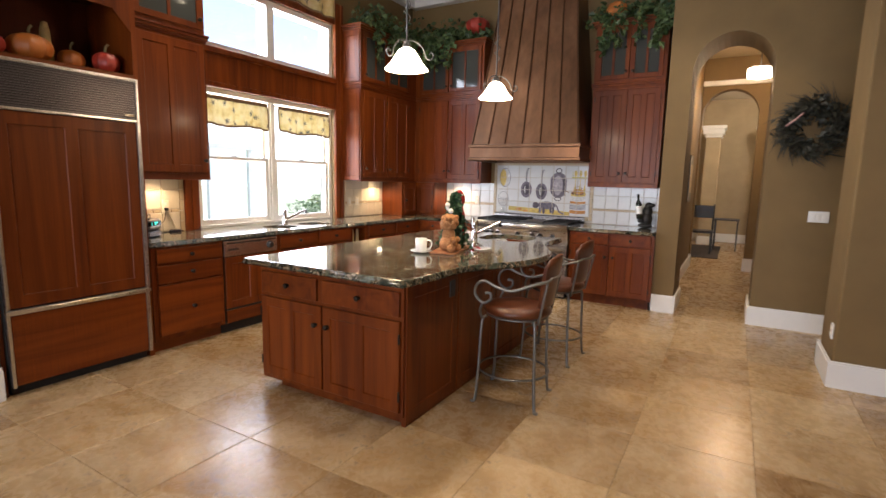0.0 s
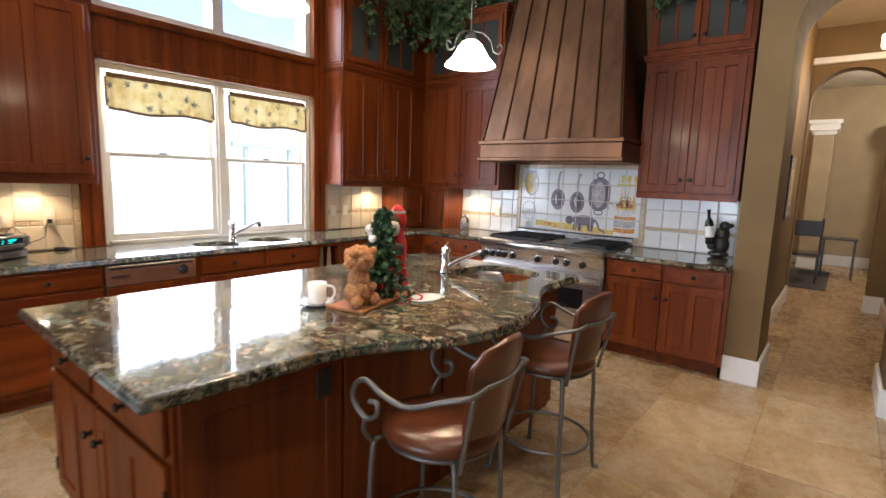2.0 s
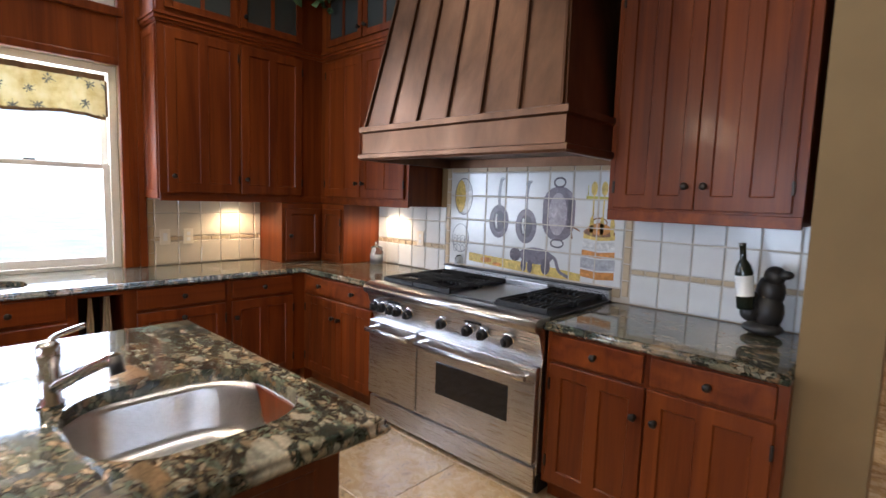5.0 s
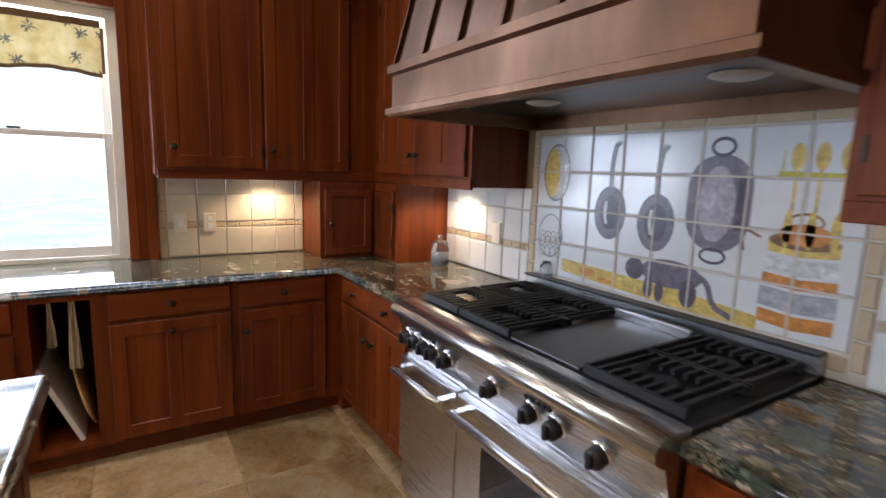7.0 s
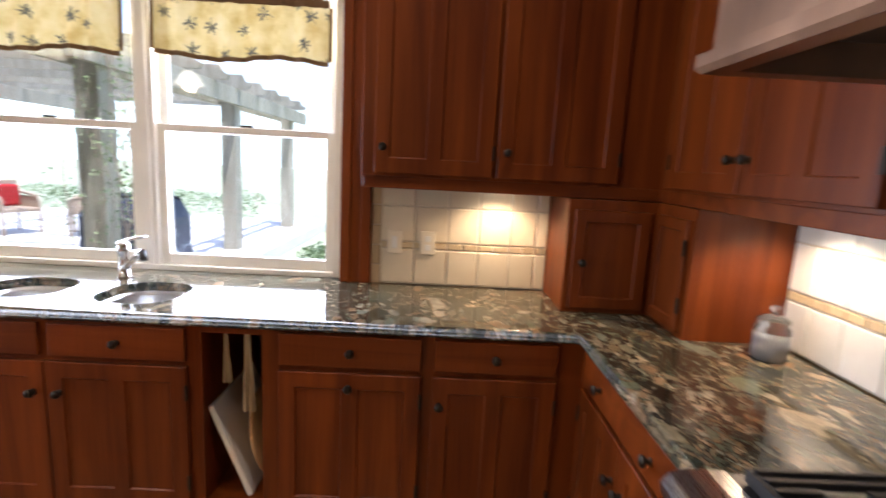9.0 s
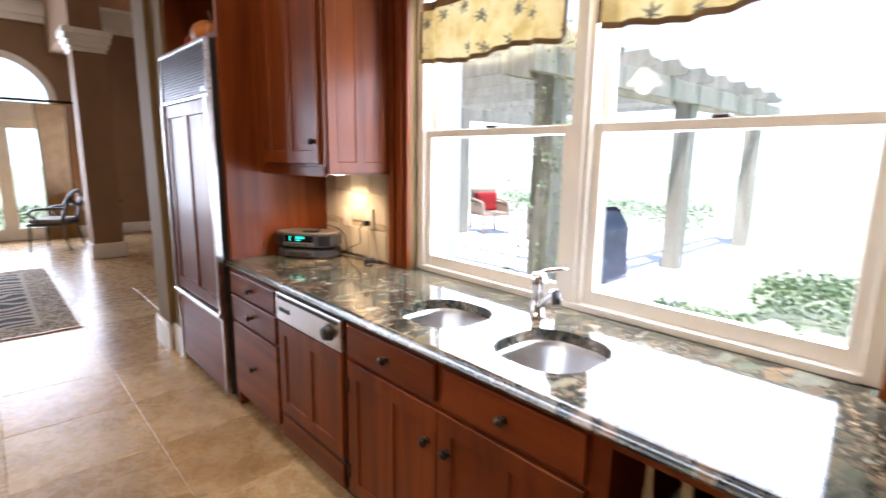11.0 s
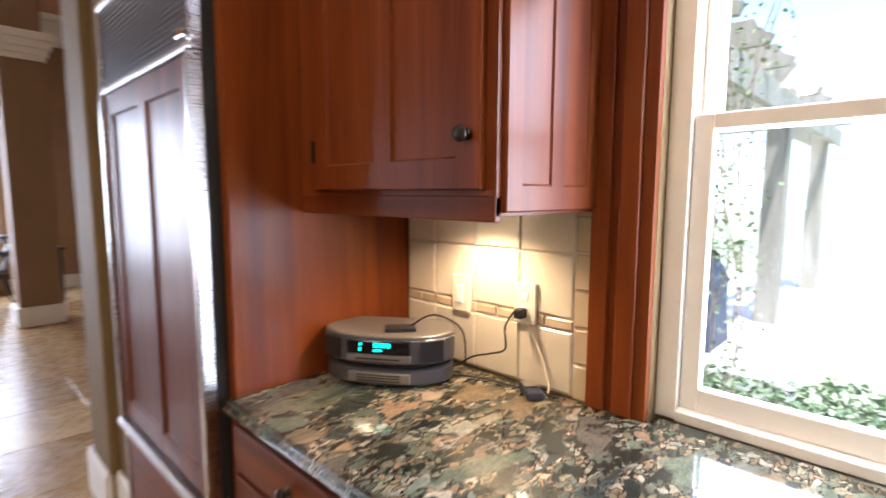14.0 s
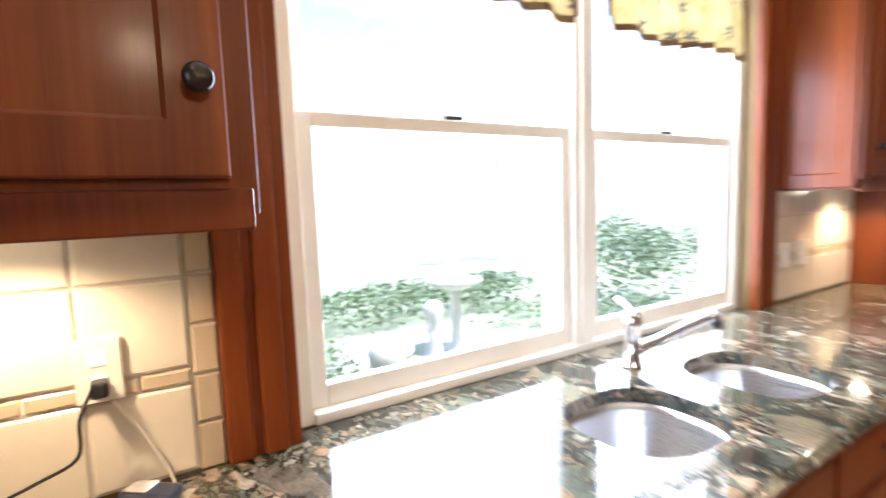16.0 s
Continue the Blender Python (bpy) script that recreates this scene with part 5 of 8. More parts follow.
# ---- taps ----
def tap(x, y, turn, label):
    t = thing("faucet", (0, 0, 0), label, "faucet")
    b = bmesh.new()
    lathe(b, [(0, TOP), (0.032, TOP), (0.032, TOP + 0.008), (0.026, TOP + 0.014), (0.024, TOP + 0.11), (0.028, TOP + 0.125), (0.028, TOP + 0.16), (0.02, TOP + 0.172), (0, TOP + 0.174)], 22)
    part("body", b, CHROME, t)
    b = bmesh.new()
    tube(b, smooth_path([(0.015, 0, TOP + 0.05), (0.09, 0, TOP + 0.09), (0.2, 0, TOP + 0.145), (0.235, 0, TOP + 0.155)], 4), [0.017] * 4 + [0.015] * 5 + [0.017] * 4, 12)
    s = part("spout", b, CHROME, t)
    b = bmesh.new()
    tube(b, [(0.228, 0, TOP + 0.16), (0.245, 0, TOP + 0.12)], 0.016, 12)
    part("nozzle", b, RUBBER, s)
    b = bmesh.new()
    tube(b, smooth_path([(0, 0, TOP + 0.165), (-0.01, 0.03, TOP + 0.178), (-0.02, 0.11, TOP + 0.185)], 3), 0.008, 8)
    part("lever", b, CHROME, t)
    t.matrix_basis = pose(x, y, 0, 0, 0, turn)


tap(-4.21, 3.84, 50, "chrome pull-out faucet between the window sinks")
tap(-1.87, 4.03, 25, "chrome pull-out faucet on the granite island")


# ---- valances ----
def make_valance():
    m = mat("yellow_printed_cotton", (0.62, 0.46, 0.16), 0.9)
    n, l, b = nodes_of(m)
    v = coords(m)
    vo = n.new("ShaderNodeTexVoronoi")
    vo.voronoi_dimensions = "2D"
    vo.inputs["Scale"].default_value, vo.inputs["Randomness"].default_value = 7.2, 0.75
    yz, flat = n.new("ShaderNodeSeparateXYZ"), n.new("ShaderNodeCombineXYZ")
    l.new(v, yz.inputs[0])
    l.new(yz.outputs[1], flat.inputs[0])
    l.new(yz.outputs[2], flat.inputs[1])
    l.new(flat.outputs[0], vo.inputs["Vector"])
    # spiky leaf sprigs: the radius of each motif swings with the angle round its centre
    off = n.new("ShaderNodeVectorMath")
    off.operation = "SUBTRACT"
    l.new(flat.outputs[0], off.inputs[0])
    l.new(vo.outputs["Position"], off.inputs[1])
    ox = n.new("ShaderNodeSeparateXYZ")
    l.new(off.outputs[0], ox.inputs[0])
    ang, swing, size = n.new("ShaderNodeMath"), n.new("ShaderNodeMath"), n.new("ShaderNodeMath")
    ang.operation, swing.operation, size.operation = "ARCTAN2", "SINE", "MULTIPLY_ADD"
    l.new(ox.outputs[1], ang.inputs[0])
    l.new(ox.outputs[0], ang.inputs[1])
    seven = n.new("ShaderNodeMath")
    seven.operation = "MULTIPLY"
    seven.inputs[1].default_value = 7.0
    l.new(ang.outputs[0], seven.inputs[0])
    l.new(seven.outputs[0], swing.inputs[0])
    l.new(swing.outputs[0], size.inputs[0])
    size.inputs[1].default_value, size.inputs[2].default_value = 0.07, 0.0
    wob = n.new("ShaderNodeMath")
    wob.operation = "MULTIPLY_ADD"
    wob.inputs[1].default_value, wob.inputs[2].default_value = 0.6, -0.29
    l.new(noise_tex(m, v, 60, 3), wob.inputs[0])
    sm, sm2 = n.new("ShaderNodeMath"), n.new("ShaderNodeMath")
    l.new(vo.outputs["Distance"], sm.inputs[0])
    l.new(size.outputs[0], sm.inputs[1])
    l.new(sm.outputs[0], sm2.inputs[0])
    l.new(wob.outputs[0], sm2.inputs[1])
    base = ramp(m, noise_tex(m, v, 9, 4), [(0.3, (0.50, 0.36, 0.12)), (0.5, (0.66, 0.54, 0.25)), (0.75, (0.74, 0.64, 0.38))])
    c = mix(m, ramp(m, sm2.outputs[0], [(0.09, (1, 1, 1)), (0.2, (0, 0, 0))]), base, (0.12, 0.115, 0.09))
    set_color(m, c)
    bump(m, noise_tex(m, v, 300, 2), 0.1, 0.001)
    # thin cloth lets light through
    out = n["Material Output"]
    tl, mx = n.new("ShaderNodeBsdfTranslucent"), n.new("ShaderNodeMixShader")
    l.new(c, tl.inputs[0])
    mx.inputs[0].default_value = 0.08
    l.new(b.outputs[0], mx.inputs[1])
    l.new(tl.outputs[0], mx.inputs[2])
    l.new(mx.outputs[0], out.inputs[0])
    return m


VALANCE = make_valance()
HEM = plaster("brown_hem_cloth", (0.16, 0.09, 0.035), 0.15, 40, 0.9)


def cloth_strip(y0, y1, z0, z1, x, seed, folds=7, waves=0.012, scallop=0.03):
    rnd = random.Random(seed)
    ph = rnd.random() * 6
    bm = bmesh.new()
    n, k = 90, 10
    rows = []
    for j in range(k + 1):
        s = j / k
        row = []
        for i in range(n + 1):
            u = i / n
            low = z0 + scallop * (0.5 + 0.5 * math.sin(u * 9 + ph)) * 0.8
            z = z1 + (low - z1) * s
            dx = waves * (0.4 + s) * math.sin(u * folds * 6.28 + ph + 0.8 * math.sin(u * 17 + ph)) + 0.006 * math.sin(u * 61)
            row.append(bm.verts.new((x + dx, y0 + (y1 - y0) * u, z)))
        rows.append(row)
    for r0, r1 in zip(rows, rows[1:]):
        for i in range(n):
            f = bm.faces.new((r0[i], r0[i + 1], r1[i + 1], r1[i]))
            f.smooth = True
    return bm, rows


def valance(y0, y1, z0, z1, x, seed, label):
    t = thing("valance", (x, (y0 + y1) / 2, z0), label, "curtain", "window valances")
    bm, rows = cloth_strip(y0, y1, z0, z1, x, seed)
    last = [v.co.copy() for v in rows[-1]]
    first = [v.co.copy() for v in rows[0]]
    sides = [[r[k].co.copy() for r in rows] for k in (0, -1)]
    part("cloth", bm, VALANCE, t)
    for pts, dy, dz in ((last, 0, -0.022), (first, 0, 0.036), (sides[0], -0.015, 0), (sides[1], 0.015, 0)):
        b = bmesh.new()
        top = [b.verts.new(p) for p in pts]
        bot = [b.verts.new((p.x, p.y + dy, p.z + dz)) for p in pts]
        for i in range(len(pts) - 1):
            b.faces.new((top[i], top[i + 1], bot[i + 1], bot[i]))
        h_ = part("hem", b, HEM, t, "brown hem")
        md = h_.modifiers.new("thick", "SOLIDIFY")
        md.thickness = 0.003


valance(2.955, 3.775, 1.965, 2.21, XW - 0.02, 3, "yellow printed cotton valance with a brown hem")
valance(3.935, 4.755, 1.965, 2.21, XW - 0.02, 8, "yellow printed cotton valance with a brown hem")
valance(2.95, 4.80, 3.42, 3.72, XW + 0.06, 11, "yellow printed cotton valance over the transom")


# ---- things on the counters ----
def radio():
    t = thing("radio", (0, 0, 0), "silver tabletop radio with disc changer and clock display", "radio")
    def body(z0, z1, s, name, mm):
        prof = [(-0.185, 0.02), (-0.18, -0.03), (-0.12, -0.085), (0, -0.105), (0.12, -0.085), (0.18, -0.03), (0.185, 0.02), (0.16, 0.10), (0.1, 0.115), (-0.1, 0.115), (-0.16, 0.10)]
        pts = [(p.x * s, p.y * s) for p in smooth_path([(a, c, 0) for a, c in prof], 3, True)]
        b = bmesh.new()
        loops = [[(x, y, z0) for x, y in offset_loop(pts, -0.006)], [(x, y, z0 + 0.006) for x, y in pts], [(x, y, z1 - 0.006) for x, y in pts], [(x, y, z1) for x, y in offset_loop(pts, -0.008)]]
        loft(b, loops, True)
        b.faces.new([v for v in b.verts if v.co.z < z0 + 0.001])
        return part(name, b, mm, t)
    body(TOP + 0.004, TOP + 0.052, 0.97, "changer", RADIO_GREY)
    body(TOP + 0.052, TOP + 0.066, 0.90, "joint", BLACK)
    up = body(TOP + 0.066, TOP + 0.142, 1.0, "case", RADIO_GREY)
    top = body(TOP + 0.1405, TOP + 0.1475, 0.985, "lid", RADIO_TOP)
    part("display", box(-0.085, 0.085, -0.107, -0.095, TOP + 0.098, TOP + 0.136, 0.002), DARKGLASS, t, "black display window")
    part("disc_slot", box(-0.088, 0.088, -0.109, -0.095, TOP + 0.076, TOP + 0.095, 0.002), RADIO_TOP, t)
    part("slot_line", box(-0.06, 0.06, -0.1105, -0.105, TOP + 0.083, TOP + 0.087), BLACK, t)
    part("changer_plate", box(-0.085, 0.085, -0.106, -0.092, TOP + 0.014, TOP + 0.042, 0.002), RADIO_TOP, t)
    for i in range(3):
        part("changer_slot", box(-0.06, 0.06, -0.1075, -0.103, TOP + 0.019 + i * 0.008, TOP + 0.022 + i * 0.008), BLACK, t)
    for u0, u1, z0, z1 in ((-0.012, 0.004, 0.118, 0.131), (0.008, 0.022, 0.118, 0.131), (0.026, 0.034, 0.118, 0.131), (-0.012, 0.012, 0.106, 0.112), (-0.052, -0.044, 0.122, 0.13), (-0.052, -0.046, 0.106, 0.116)):
        part("clock_digit", box(u0, u1, -0.1085, -0.1065, TOP + z0, TOP + z1), LED, t, "green clock digit")
    for sx in (-0.14, 0.14):
        bm = bmesh.new()
        bx(bm, sx - 0.032, sx + 0.032, -0.002, 0.002, TOP + 0.075, TOP + 0.135, 0.001)
        turned(bm, pose(0, -0.077, 0) @ Matrix.Translation((sx, 0, 0)) @ pose(0, 0, 0, 0, 0, 28 if sx > 0 else -28) @ Matrix.Translation((-sx, 0, 0)))
        part("speaker_grille", bm, RUBBER, t)
    t.matrix_basis = pose(-4.12, 2.19, 0, 0, 0, 123) @ Matrix.Diagonal((1.07, 1.07, 1.0, 1))
    b = bmesh.new()
    bx(b, -0.028, 0.028, -0.045, 0.045, TOP + 0.148, TOP + 0.158, 0.002)
    turned(b, pose(-4.12, 2.24, 0, 0, 0, 50))
    solid("remote_control", b, RUBBER, "slim dark remote control lying on the radio", "remote")


RADIO_GREY = mat("graphite_plastic", (0.11, 0.11, 0.12), 0.38, 0.4)
RADIO_TOP = mat("champagne_plastic", (0.22, 0.195, 0.165), 0.35, 0.4)
LED = emit("green_display_digits", (0.03, 0.8, 0.6), 0.5)
radio()


def outlet(name, m, u, v, plug=False, toggle=False):
    t = thing(name, m @ Vector((u, 0, v)), "almond wall plate on the tiled backsplash", "outlet", "wall plates")
    part("plate", turned(box(u - 0.036, u + 0.036, -0.014, 0, v - 0.058, v + 0.058, 0.003), m), PLATE, t)
    if toggle:
        part("toggle", turned(box(u - 0.014, u + 0.014, -0.02, -0.013, v - 0.03, v + 0.03, 0.002), m), WHITE, t)
    else:
        for dv in (-0.022, 0.022):
            part("socket", turned(box(u - 0.014, u + 0.014, -0.0165, -0.013, v + dv - 0.014, v + dv + 0.014, 0.002), m), WHITE, t)
    if plug:
        b = bmesh.new()
        bx(b, u - 0.013, u + 0.013, -0.05, -0.016, v - 0.04, v - 0.012, 0.005)
        part("plug", turned(b, m), WIRE, t)


MW = face_at("+x", XW + 0.012, 0)
outlet("outlet", MW, 2.53, 1.155, True)
outlet("switch_plate", MW, 2.285, 1.15, False, True)
outlet("switch_plate", MW, 5.10, 1.13, False, True)
outlet("outlet", MW, 5.265, 1.13)
MR = face_at("-y", 0, YB - 0.012)
outlet("outlet", MR, -3.13, 1.16)


def cords():
    b = bmesh.new()
    tube(b, smooth_path([(XW + 0.06, 2.52, 1.135), (XW + 0.075, 2.50, 1.09), (XW + 0.06, 2.49, 1.02), (XW + 0.05, 2.43, 0.99), (XW + 0.05, 2.36, 0.965), (XW + 0.06, 2.30, 0.925), (-4.22, 2.26, 0.921)], 5), 0.003, 6)
    solid("power_cable", b, WIRE, "black power cord drooping from outlet to radio", "cord", "cords")
    b = bmesh.new()
    tube(b, smooth_path([(XW + 0.03, 2.545, 1.10), (XW + 0.03, 2.59, 1.02), (XW + 0.035, 2.62, 0.95), (XW + 0.05, 2.63, 0.923)], 5), 0.003, 6)
    solid("charger_cable", b, PLATE, "pale charger cord hanging to the phone", "cord", "cords")
    b = bmesh.new()
    tube(b, smooth_path([(-4.22, 2.30, 0.92), (-4.28, 2.42, 0.92), (-4.30, 2.56, 0.92), (-4.33, 2.66, 0.921), (-4.31, 2.68, 0.92)], 5), 0.003, 6)
    solid("thin_wire", b, WIRE, "thin dark wire lying along the counter", "cord", "cords")
    b = bmesh.new()
    tube(b, smooth_path([(-4.15, 2.25, TOP + 0.155), (-4.2, 2.30, TOP + 0.19), (-4.27, 2.35, TOP + 0.14), (-4.3, 2.34, TOP + 0.02)], 5), 0.003, 6)
    solid("black_cable", b, WIRE, "black cord arching behind the radio", "cord", "cords")


cords()


def phone():
    t = thing("phone", (-4.29, 2.58, TOP), "small dark flip phone lying by the wall", "phone")
    b = bmesh.new()
    bx(b, -0.025, 0.025, -0.05, 0.05, TOP + 0.001, TOP + 0.022, 0.008)
    part("case", turned(b, pose(-4.29, 2.59, 0, 0, 0, -40)), PHONE_BLUE, t)
    b = bmesh.new()
    bx(b, -0.02, 0.02, -0.04, 0.005, TOP + 0.022, TOP + 0.026, 0.002)
    part("screen", turned(b, pose(-4.29, 2.59, 0, 0, 0, -40)), CHROME, t)


PHONE_BLUE = mat("dark_blue_plastic", (0.03, 0.035, 0.06), 0.3)
phone()


def glass_jar():
    x, y = -3.52, 6.47
    t = thing("glass_jar", (x, y, TOP), "clear glass canister with a knobbed lid", "jar")
    b = bmesh.new()
    lathe(b, [(0, TOP + 0.002), (0.05, TOP + 0.002), (0.056, TOP + 0.012), (0.056, TOP + 0.11), (0.046, TOP + 0.125), (0.046, TOP + 0.132)], 20, pose(x, y, 0))
    part("jar_body", b, JAR_GLASS, t)
    b = bmesh.new()
    lathe(b, [(0, TOP + 0.006), (0.048, TOP + 0.008), (0.049, TOP + 0.075), (0, TOP + 0.08)], 18, pose(x, y, 0))
    part("contents", b, JAR_FILL, t, "grey-white contents")
    b = bmesh.new()
    lathe(b, [(0.05, TOP + 0.132), (0.05, TOP + 0.142), (0.03, TOP + 0.155), (0.01, TOP + 0.16), (0.018, TOP + 0.178), (0.012, TOP + 0.19), (0, TOP + 0.192)], 18, pose(x, y, 0))
    part("lid", b, JAR_GLASS, t)


JAR_GLASS = mat("jar_glass", (0.9, 0.93, 0.94), 0.03)
JAR_GLASS.node_tree.nodes["Principled BSDF"].inputs["Transmission Weight"].default_value = 0.95
JAR_FILL = mat("jar_contents", (0.34, 0.34, 0.36), 0.7)
glass_jar()
b_ = bmesh.new()
lathe(b_, [(0, 0.99), (0.028, 0.99), (0.032, 1.0), (0.03, 1.045), (0.02, 1.055), (0.02, 1.065), (0, 1.067)], 16, pose(-2.70, 6.585, 0))
solid("salt_shaker", turned(b_, pose(0, 0, 0.006)), JAR_GLASS, "small clear shaker standing on the range back", "shaker")


def wine_holder():
    x, y = -0.72, 6.46
    b = bmesh.new()
    for cx, cy, cz, rx, rz in ((0, 0, 0.03, 0.085, 0.03), (0.01, 0.01, 0.11, 0.07, 0.09), (0.015, 0.02, 0.2, 0.06, 0.08), (0.03, 0.0, 0.275, 0.045, 0.045), (0.075, -0.02, 0.285, 0.03, 0.02),
                               (-0.05, -0.03, 0.17, 0.03, 0.03), (-0.05, -0.04, 0.1, 0.04, 0.04)):
        prof = [(rx * math.sin(math.pi * k / 8) if 0 < k < 8 else 0, -rz * math.cos(math.pi * k / 8)) for k in range(9)]
        lathe(b, prof, 14, pose(x + cx, y + cy, TOP + cz))
    solid("bottle_holder", b, STATUE, "black carved figurine that holds a wine bottle", "figurine")
    t = thing("wine_bottle", (x - 0.06, y - 0.06, TOP + 0.14), "dark wine bottle with a white label", "bottle")
    m = pose(x - 0.06, y - 0.07, TOP + 0.12, 4, -6, 0)
    b = bmesh.new()
    lathe(b, [(0, 0), (0.034, 0), (0.037, 0.006), (0.037, 0.17), (0.03, 0.2), (0.014, 0.225), (0.013, 0.28), (0.015, 0.284), (0.015, 0.3), (0, 0.3)], 20)
    part("glass", turned(b, m), BOTTLE, t)
    b = bmesh.new()
    lathe(b, [(0.0376, 0.06), (0.0376, 0.155)], 20)
    part("paper_label", turned(b, m), WHITE, t, "white paper label")


STATUE = mat("black_resin", (0.022, 0.02, 0.018), 0.45)
BOTTLE = mat("dark_green_glass", (0.012, 0.016, 0.01), 0.08)
wine_holder()


# ---- decorations on the island ----
def ball(bm, c, r, sx=1, sy=1, sz=1, n=12):
    prof = [(math.sin(math.pi * k / 8) * r if 0 < k < 8 else 0, -math.cos(math.pi * k / 8) * r) for k in range(9)]
    lathe(bm, prof, n, Matrix.Translation(c) @ Matrix.Diagonal((sx, sy, sz, 1)))


def mug_and_saucer():
    x, y = -1.77, 2.94
    t = thing("saucer", (x, y, TOP), "white porcelain saucer on the granite", "saucer")
    b = bmesh.new()
    lathe(b, [(0, TOP + 0.004), (0.045, TOP + 0.002), (0.08, TOP + 0.016), (0.082, TOP + 0.019), (0.045, TOP + 0.007), (0, TOP + 0.007)], 28, pose(x, y, 0))
    part("dish", b, WHITE, t)
    t = thing("coffee_mug", (x, y, TOP + 0.007), "plain white coffee mug on a saucer", "mug")
    b = bmesh.new()
    z = TOP + 0.008
    lathe(b, [(0, z), (0.036, z), (0.042, z + 0.008), (0.044, z + 0.1), (0.041, z + 0.1), (0.039, z + 0.012), (0, z + 0.01)], 26, pose(x, y, 0))
    part("cup", b, WHITE, t)
    b = bmesh.new()
    tube(b, smooth_path([(x + 0.028, y + 0.03, z + 0.085), (x + 0.05, y + 0.052, z + 0.08), (x + 0.056, y + 0.058, z + 0.05), (x + 0.045, y + 0.048, z + 0.022), (x + 0.028, y + 0.03, z + 0.018)], 4), 0.006, 8)
    part("handle", b, WHITE, t)


mug_and_saucer()
PALE_RED = wood("terracotta_wood_board", (0.3, 0.12, 0.05), (0.42, 0.19, 0.08))
b_ = bmesh.new()
bx(b_, -0.1, 0.1, -0.24, 0.24, TOP + 0.001, TOP + 0.016, 0.004)
solid("serving_board", turned(b_, pose(-1.65, 3.18, 0, 0, 0, 14.6)), PALE_RED, "reddish wooden board under the holiday decorations", "board")


def make_plush():
    m = mat("ginger_plush", (0.45, 0.2, 0.07), 0.95)
    f = noise_tex(m, coords(m), 90, 4)
    set_color(m, ramp(m, f, [(0.3, (0.34, 0.13, 0.04)), (0.7, (0.58, 0.3, 0.13))]))
    bump(m, f, 0.9, 0.01)
    return m


PLUSH = make_plush()


def plush_toy():
    b = bmesh.new()
    x, y, z = -1.59, 3.035, TOP + 0.017
    ball(b, (x, y, z + 0.06), 0.07, 0.95, 1.0, 0.88)
    ball(b, (x, y, z + 0.12), 0.055, 0.9, 0.95, 1.2)
    ball(b, (x, y, z + 0.205), 0.062, 1.0, 1.1, 0.95)
    ball(b, (x, y + 0.01, z + 0.23), 0.055, 1.1, 1.2, 0.8)
    for dx, dy, dz, r in ((0.05, 0.05, 0.03, 0.03), (0.05, -0.05, 0.03, 0.03), (0.03, 0.06, 0.25, 0.02), (0.03, -0.06, 0.25, 0.02), (0.055, 0.03, 0.09, 0.024), (0.055, -0.03, 0.09, 0.024), (-0.06, 0.03, 0.03, 0.03)):
        ball(b, (x + dx, y + dy, z + dz), r)
    rnd = random.Random(5)
    for k in range(60):
        a, e = rnd.uniform(0, 6.28), rnd.uniform(-0.6, 1.2)
        ball(b, (x + 0.058 * math.cos(a) * math.cos(e), y + 0.066 * math.sin(a) * math.cos(e), z + 0.21 + 0.055 * math.sin(e)), rnd.uniform(0.012, 0.02), n=6)
    solid("plush_toy", b, PLUSH, "seated ginger plush toy with a shaggy mane", "toy")


plush_toy()


def leaf_material(name, dark, light, rough=0.5):
    m = mat(name, light, rough)
    n, l, b = nodes_of(m)
    g = n.new("ShaderNodeNewGeometry")
    set_color(m, ramp(m, g.outputs["Random Per Island"], [(0, dark), (1, light)]))
    return m


PINE = leaf_material("pine_needles", (0.012, 0.045, 0.022), (0.05, 0.12, 0.05))
IVY = leaf_material("ivy_leaves", (0.02, 0.05, 0.015), (0.10, 0.15, 0.045))
HEDGE = leaf_material("hedge_leaves", (0.06, 0.11, 0.045), (0.2, 0.28, 0.12))
TREE_LEAF = leaf_material("tree_leaves", (0.05, 0.10, 0.04), (0.16, 0.24, 0.10))
VINE_LEAF = leaf_material("vine_leaves", (0.16, 0.24, 0.09), (0.36, 0.44, 0.22))
DRY_WREATH = leaf_material("dried_twigs", (0.012, 0.016, 0.01), (0.05, 0.045, 0.03))


def leaves(bm, rnd, points, size, droop=0.3):
    for p in points:
        a, e = rnd.uniform(0, 6.283), rnd.uniform(-1.0, 0.8)
        d = Vector((math.cos(a) * math.cos(e), math.sin(a) * math.cos(e), math.sin(e) - droop)).normalized()
        s = d.cross(Vector((rnd.uniform(-1, 1), rnd.uniform(-1, 1), rnd.uniform(-0.3, 1)))).normalized()
        k = size * rnd.uniform(0.6, 1.3)
        up = s.cross(d) * k * 0.15
        p = Vector(p)
        vs = [bm.verts.new(q) for q in (p, p + d * k * 0.5 + s * k * 0.36 + up, p + d * k, p + d * k * 0.5 - s * k * 0.36 + up)]
        bm.faces.new(vs)


